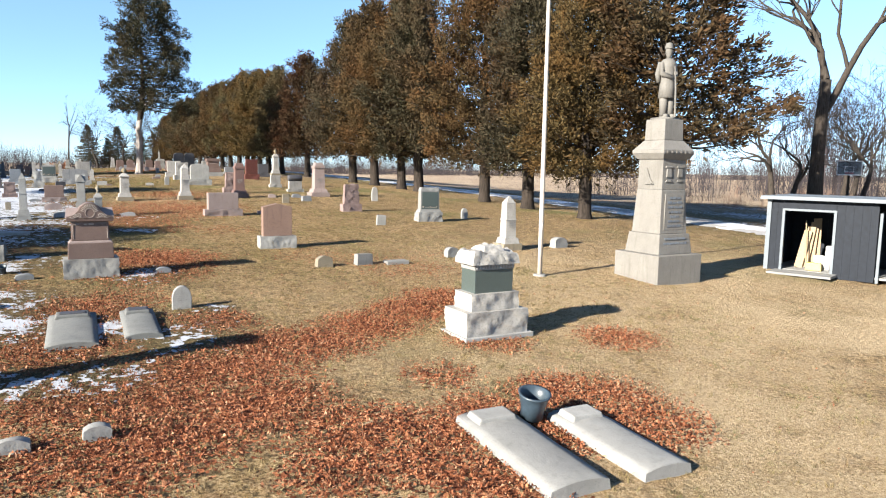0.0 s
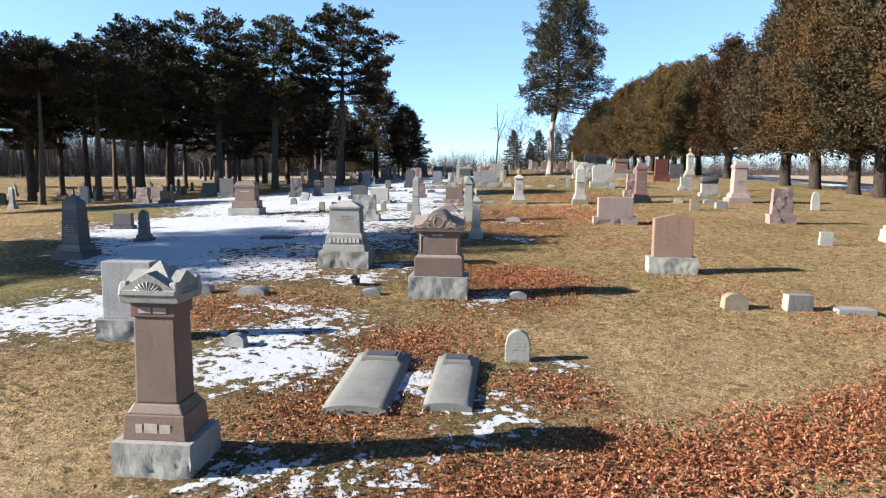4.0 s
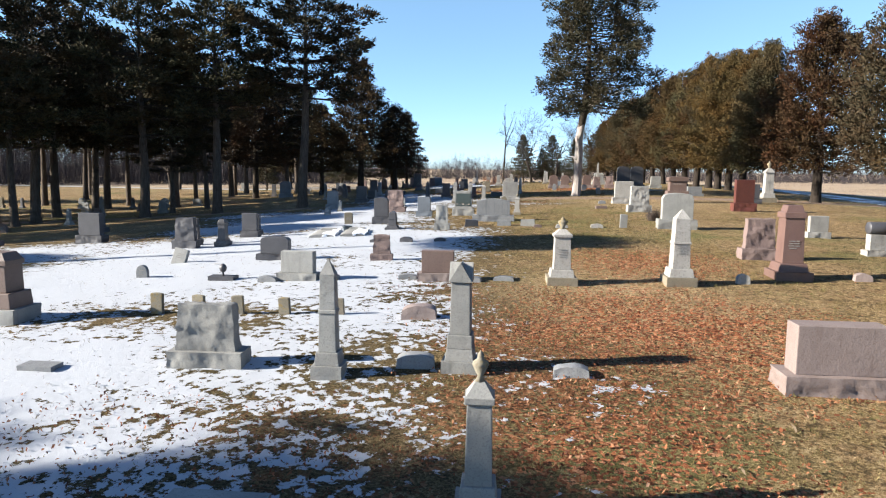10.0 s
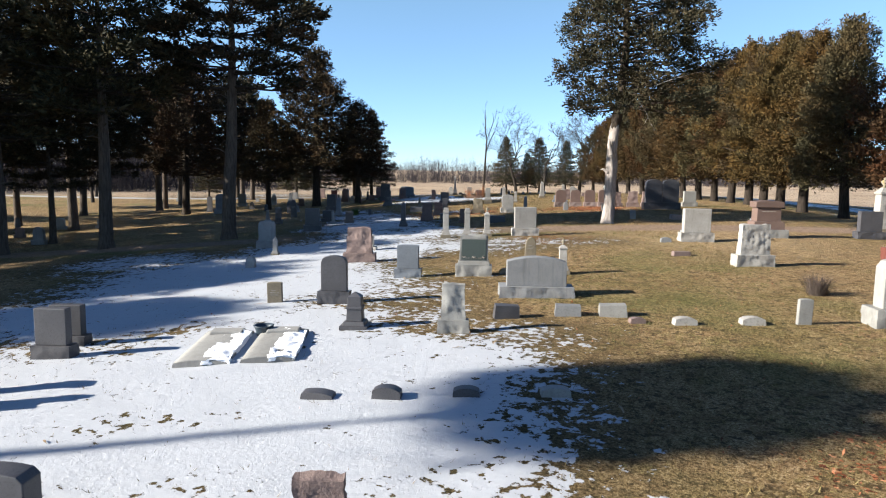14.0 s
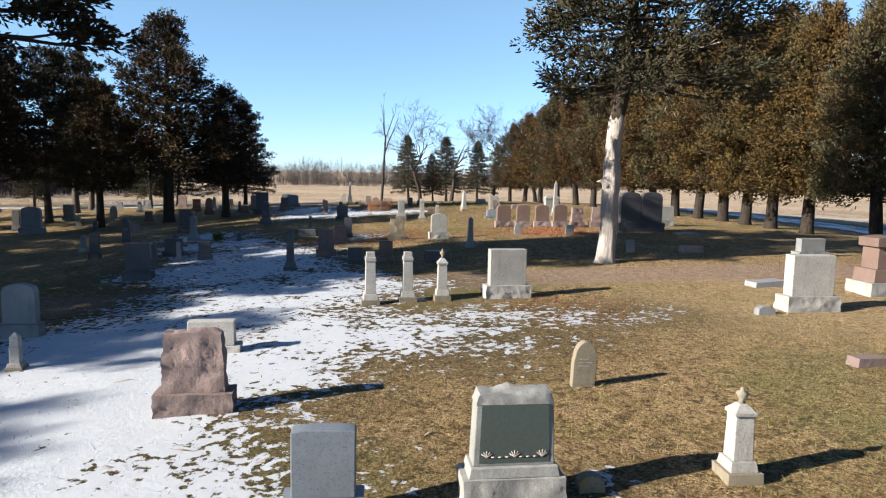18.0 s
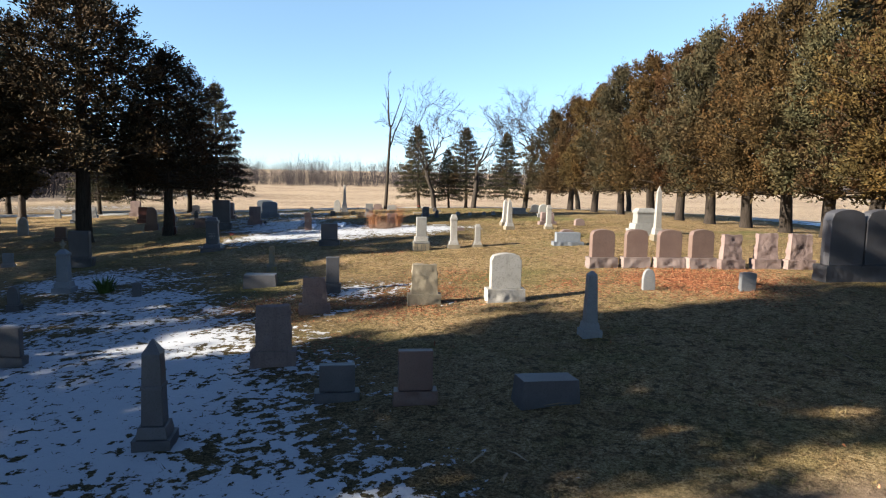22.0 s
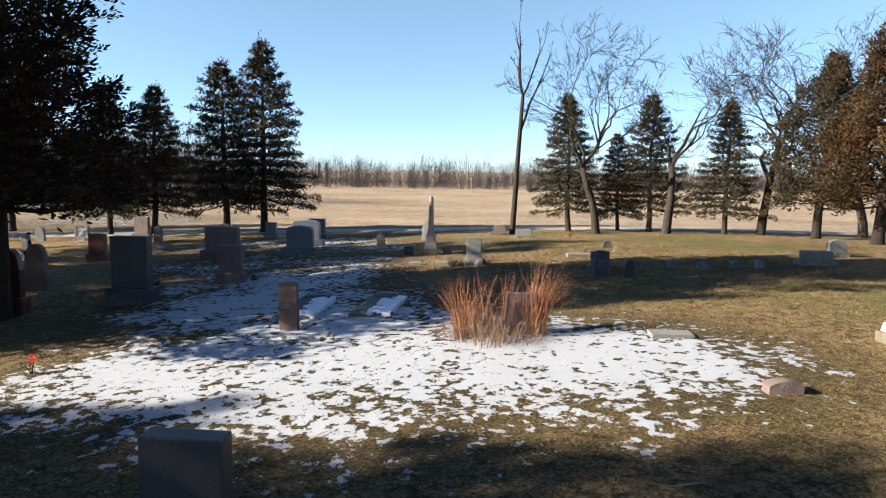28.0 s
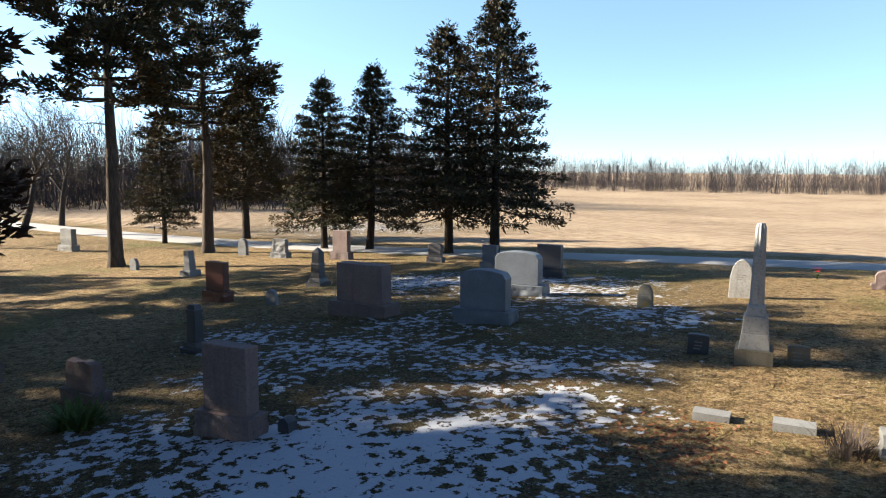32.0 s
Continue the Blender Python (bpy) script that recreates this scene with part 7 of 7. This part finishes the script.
def flowers(x, y, seed):
    rs = random.Random(seed)
    ob = thing("grave_flowers", x, y, 0, "bunch of red artificial flowers on a grave", "flowers", "grave flowers")
    for i in range(11):
        bm = bmesh.new()
        a, q = rs.uniform(0, 6.28), rs.uniform(0, 0.10)
        p = Vector((math.cos(a) * q, math.sin(a) * q, rs.uniform(0.16, 0.30)))
        heart = bm.verts.new(p)
        for k in range(5):
            b = k * 1.2566
            d = Vector((math.cos(b), math.sin(b), 0.4)) * 0.035
            e_ = Vector((-math.sin(b), math.cos(b), 0)) * 0.018
            bm.faces.new([heart] + [bm.verts.new(v) for v in (p + d * 0.6 + e_, p + d, p + d * 0.6 - e_)])
        part("flower", bm, REDP, ob)
    bm = bmesh.new()
    for i in range(14):
        a = rs.uniform(0, 6.28)
        tube(bm, [Vector((0, 0, 0)), Vector((math.cos(a) * 0.05, math.sin(a) * 0.05, 0.1)), Vector((math.cos(a) * 0.1, math.sin(a) * 0.1, 0.2))], [0.006, 0.005, 0.002], 3)
    part("stems", bm, YGREEN, ob)


flowers(-47.2, 69.5, 1)
flowers(-46.9, 70.5, 2)
flowers(-47.2, 91.0, 3)
flowers(-53.0, 93.0, 4)


# ---- flagpole, shed and what stands across the road ----
pole = thing("flagpole", 2.5, 17.45, 0, "tall bare weathered flagpole in a concrete foot", "flagpole")
part("pole", lathe([(0.06, 0.0), (0.06, 1.5), (0.052, 4.5), (0.042, 8.6), (0.02, 9.0)], 12), POLE, pole)
part("foot", lathe([(0.17, -0.10), (0.17, 0.03), (0.14, 0.05)], 16), STONE["concrete"], pole, "round concrete foot")
part("cleat", box(bmesh.new(), 0.04, 0.05, 0.2, 0, -0.1, 1.2), STEEL, pole)


def tool_shed(x, y, yaw):
    """An open-fronted metal shed: origin at the front's corner, x along the front, y into it."""
    W, D, H = 3.6, 2.6, 2.2
    ob = thing("shed", x, y, yaw, "low dark metal tool shed with an open doorway", "shed")
    z = -0.1

    def panel(name, x0, x1, y0, y1, h, n):
        for i in range(n):
            u0, u1 = i / n, (i + 1) / n
            bm = bmesh.new()
            ax, ay, bx, by = x0 + (x1 - x0) * u0, y0 + (y1 - y0) * u0, x0 + (x1 - x0) * u1, y0 + (y1 - y0) * u1
            l = math.hypot(bx - ax, by - ay)
            box(bm, l - 0.012 if x1 != x0 else 0.03, l - 0.012 if y1 != y0 else 0.03, h, (ax + bx) / 2, (ay + by) / 2, z)
            box(bm, 0.03 if x1 != x0 else 0.05, 0.05 if x1 != x0 else 0.03, h, ax, ay, z)
            part(name, bm, SIDING, ob)

    panel("siding_panel", 0.08, 0.42, 0, 0, H, 2)
    panel("siding_panel", 1.82, W - 0.75, 0, 0, H, 5)
    panel("siding_panel", 0, 0, 0.06, D, H, 10)
    panel("siding_panel", W, W, 0.06, D, H, 10)
    panel("siding_panel", 0, W, D, D, H, 14)
    bm = box(bmesh.new(), 1.4, 0.05, 0.28, 1.12, 0, H - 0.38)
    part("header", bm, SIDING, ob)
    for px in (0.03, W - 0.03):
        part("corner_trim", box(bmesh.new(), 0.12, 0.12, H, px, 0, z), TRIM, ob, "pale corner trim")
    for px in (0.44, 1.80, W - 0.68):
        part("door_post", box(bmesh.new(), 0.07, 0.10, H - 0.28, px, -0.01, z), TRIM, ob, "pale door post")
    part("door_rail", box(bmesh.new(), 1.43, 0.08, 0.06, 1.12, -0.012, H - 0.42), TRIM, ob, "pale door rail")
    bm = box(bmesh.new(), W + 0.4, D + 0.4, 0.10, W / 2, D / 2 - 0.05, H - 0.10, 0.985)
    part("roof", bm, TRIM, ob, "flat pale roof edge")
    part("door_slab", box(bmesh.new(), 1.7, 1.0, 0.06, 1.12, -0.3, -0.03, 0.98), STONE["concrete"], ob, "concrete slab before the doorway")
    part("floor", box(bmesh.new(), W - 0.1, D - 0.1, 0.06, W / 2, D / 2, -0.02), STONE["concrete"], ob)
    m0 = ob.matrix_basis

    def inside(name, bm, mat, label, cat, px, py, rx=0, ry=0, rz=0):
        o = tagged(new(name, mesh_of(name, bm, mat)), label, cat)
        o.matrix_basis = m0 @ pose(px, py, 0.045, rx, ry, rz)

    for i in range(4):
        inside("plank", box(bmesh.new(), 0.22, 0.025, 1.15 + 0.12 * i), WOOD, "bare board leaning inside the shed", "board", 0.72 + 0.13 * i, 0.75 + 0.12 * i, -14, 8 - 4 * i)
    for px, py in ((1.25, 0.9), (1.5, 0.7), (1.62, 1.05)):
        inside("bucket", lathe([(0.13, 0), (0.16, 0.36), (0.17, 0.38), (0.15, 0.38), (0.12, 0.04)], 16), WHITEP, "white plastic bucket inside the shed", "bucket", px, py)
    inside("container", box(bmesh.new(), 0.42, 0.26, 0.22, 0, 0, 0, 0.92, 0.02), YELLOWP, "yellow plastic container inside the shed", "container", 1.25, 0.35, 0, 0, 8)
    inside("drum", lathe([(0.24, 0), (0.25, 0.04), (0.24, 0.3), (0.25, 0.34), (0.24, 0.62), (0.22, 0.64)], 20), WHITEP, "white plastic drum inside the shed", "drum", 1.52, 1.5)
    inside("shovel", tube(bmesh.new(), [Vector((0, 0, 0)), Vector((0, 0.02, 0.8)), Vector((0, 0.03, 1.45))], [0.02, 0.018, 0.018], 7), WOOD, "long-handled shovel leaning inside the shed", "shovel", 0.98, 0.6, -10, -6)


tool_shed(9.75, 20.55, SHED_YAW)
downpipe = tagged(new("standpipe", mesh_of("standpipe", tube(bmesh.new(), [Vector((0, 0, -0.1)), Vector((0, 0, 1.0)), Vector((0, 0, 1.35)), Vector((0.1, 0, 1.42))], [0.03] * 4, 8), TRIM)), "white standpipe beside the shed", "pipe")
downpipe.matrix_basis = pose(12.2, 18.2, gz(12.2, 18.2), 0, 0, 0)

hoop = thing("basketball_hoop", 26.7, 45.5, -30, "far basketball hoop with a white-edged backboard on a pole", "basketball hoop")
part("pole", tube(bmesh.new(), [Vector((0, 0.5, -0.1)), Vector((0, 0.5, 2.6)), Vector((0, 0.05, 3.3))], [0.09, 0.08, 0.06], 8), BARK_DARK, hoop)
bm = bmesh.new()
for bw, bh, bx, bz in ((1.4, 0.06, 0, 2.75), (1.4, 0.06, 0, 3.65), (0.06, 0.96, -0.7, 2.75), (0.06, 0.96, 0.7, 2.75), (0.5, 0.04, 0, 2.95), (0.5, 0.04, 0, 3.3), (0.04, 0.38, -0.25, 2.95), (0.04, 0.38, 0.25, 2.95)):
    box(bm, bw, 0.03, bh, bx, -0.02, bz)
part("frame", bm, WHITEP, hoop, "white backboard frame")
part("backboard", box(bmesh.new(), 1.36, 0.02, 0.92, 0, 0.01, 2.77), TRIM, hoop)
bm = bmesh.new()
tube(bm, [Vector((0.23 * math.cos(a), -0.27 + 0.23 * math.sin(a), 2.9)) for a in [i * 6.283 / 12 for i in range(13)]], [0.015] * 13, 5)
part("rim", bm, REDP, hoop)


for cx, cy, top in ((-247.1, 294.7, 8.7), (-244.5, 296.6, 8.7)):
    stack = tagged(new("chimney", mesh_of("chimney", lathe([(0.55, 0.0), (0.5, 8.0), (0.45, 14.0), (0.5, 14.1), (0.5, 14.6), (0.3, 14.6)], 14), BARK_DARK)), "dark round chimney far beyond the field", "chimney", "far chimneys")
    stack.matrix_basis = pose(cx, cy, top - 16.4)


# ---- litter and blades on the lawn ----
PATHS = [(0, 0), (-1, 5), (-4, 11), (-9.5, 19), (-15.3, 26), (-21, 34), (-26, 43), (-31, 53), (-36, 63), (-41, 71), (-44, 76)]


def scatter(n, seed, far, ahead):
    """Places spread over the ground beside the walk."""
    rs = np.random.RandomState(seed)
    p = np.array(PATHS, float)
    k = rs.randint(0, len(p) - 1, n)
    u = rs.rand(n)
    q = p[k] + (p[k + 1] - p[k]) * u[:, None]
    d = p[k + 1] - p[k]
    d /= np.linalg.norm(d, axis=1)[:, None]
    a, b = rs.uniform(-far, far, n), rs.uniform(2.5, ahead, n)
    return q[:, 0] + d[:, 0] * b - d[:, 1] * a, q[:, 1] + d[:, 1] * b + d[:, 0] * a, rs


x_, y_, rs = scatter(620000, 21, 9.0, 14.0)
bed = np.random.RandomState(5).uniform((-9, 1), (9, 18), (260000, 2))
x_, y_ = np.append(x_, bed[:, 0]), np.append(y_, bed[:, 1])
lit, white = np.clip(cover(LITTER, x_, y_), 0, 1), np.clip(cover(SNOWS, x_, y_), 0, 1)
keep = rs.rand(len(x_)) < 0.004 * (1 - white) + 0.75 * np.clip(lit * 1.6 - 0.3, 0, 1) * (1 - 0.85 * white)
x_, y_ = x_[keep], y_[keep]
n = len(x_)
z_ = ground_z(x_, y_) + 0.02 * np.clip(cover(SNOWS, x_, y_), 0, 1) + rs.uniform(0.012, 0.04, n)
a = rs.uniform(0, 6.283, n)
l, w = rs.uniform(0.010, 0.025, n), rs.uniform(0.007, 0.015, n)
tx, ty = rs.normal(0, 0.6, n), rs.normal(0, 0.6, n)
ux, uy = np.cos(a), np.sin(a)
cen = np.stack([x_, y_, z_], -1)
du = np.stack([ux, uy, tx], -1) * l[:, None]
dv = np.stack([-uy, ux, ty], -1) * w[:, None]
curl = np.stack([0 * l, 0 * l, rs.uniform(0.004, 0.022, n)], -1)
v = np.stack([cen - du, cen - dv + curl, cen + du, cen + dv + curl], 1).reshape(-1, 3)
k = np.arange(n)[:, None] * 4
f = np.concatenate([k + np.array([[0, 1, 2]]), k + np.array([[0, 2, 3]])])
m, t, s = nodes_of("fallen_leaf")
rnd = t.nodes.new("ShaderNodeNewGeometry").outputs["Random Per Island"]
t.links.new(ramp(t, rnd, [(0.0, (0.042, 0.014, 0.007)), (0.3, (0.134, 0.042, 0.018)), (0.65, (0.243, 0.088, 0.04)), (0.9, (0.288, 0.136, 0.072)), (1.0, (0.352, 0.216, 0.136))]), s.inputs["Base Color"])
s.inputs["Roughness"].default_value, s.inputs["Specular IOR Level"].default_value = 0.75, 0.2
tagged(new("fallen_leaves", arrays("fallen_leaves", v.tolist(), f.tolist(), m)), "curled brown and rust fallen leaves on the lawn", "leaves", kind="stuff")

x_, y_, rs = scatter(58000, 22, 9.0, 15.0)
x_, y_ = np.repeat(x_, 7) + rs.normal(0, 0.025, 406000), np.repeat(y_, 7) + rs.normal(0, 0.025, 406000)
keep = rs.rand(len(x_)) > np.maximum(0.86 * np.clip(cover(SNOWS, x_, y_) * 1.25, 0, 1), np.maximum(0.8 * np.clip(cover(LITTER, x_, y_), 0, 1), 0.8 * lane_at(x_, y_)))
x_, y_ = x_[keep], y_[keep]
n = len(x_)
z_ = ground_z(x_, y_)
a = rs.uniform(0, 6.283, n)
h_ = rs.uniform(0.02, 0.065, n)
cen = np.stack([x_, y_, z_ - 0.004], -1)
sd = np.stack([np.cos(a), np.sin(a), 0 * a], -1) * rs.uniform(0.003, 0.008, n)[:, None]
tip = cen + np.stack([rs.normal(0, 0.04, n), rs.normal(0, 0.04, n), h_], -1)
v = np.stack([cen - sd, cen + sd, tip], 1).reshape(-1, 3)
m, t, s = nodes_of("dry_blade")
geo = t.nodes.new("ShaderNodeNewGeometry")
c1 = ramp(t, geo.outputs["Random Per Island"], [(0.0, (0.084, 0.055, 0.02)), (0.6, (0.151, 0.107, 0.047)), (1.0, (0.219, 0.17, 0.086))])
c2 = ramp(t, geo.outputs["Random Per Island"], [(0.0, (0.051, 0.051, 0.015)), (1.0, (0.174, 0.149, 0.062))])
t.links.new(mix(t, ramp(t, noise_at(t, geo.outputs["Position"], 0.5, 4), [(0.45, (0, 0, 0)), (0.6, (1, 1, 1))]), c1, c2), s.inputs["Base Color"])
s.inputs["Roughness"].default_value, s.inputs["Specular IOR Level"].default_value = 0.85, 0.15
tagged(new("grass_blades", arrays("grass_blades", v.tolist(), np.arange(n * 3).reshape(-1, 3).tolist(), m)), "short dry winter grass blades", "grass", kind="stuff")

x_, y_, rs = scatter(170, 23, 8.0, 13.0)
vs, fs = [], []
for px, py in zip(x_, y_):
    a, l, z = rs.uniform(0, 6.283), rs.uniform(0.06, 0.22), gz(px, py) + 0.02
    c_, s_ = math.cos(a), math.sin(a)
    k, w = len(vs), 0.008
    vs += [(px - c_ * l - s_ * w, py - s_ * l + c_ * w, z), (px - c_ * l + s_ * w, py - s_ * l - c_ * w, z), (px + s_ * w * 3, py - c_ * w * 3, z + 0.02), (px + c_ * l, py + s_ * l, z + 0.01), (px - s_ * w, py + c_ * w, z + 0.02)]
    fs += [(k, k + 1, k + 2, k + 4), (k + 4, k + 2, k + 3)]
tagged(new("fallen_twigs", arrays("fallen_twigs", vs, fs, WOOD)), "pale fallen twigs and stalks on the lawn", "twigs", kind="stuff")
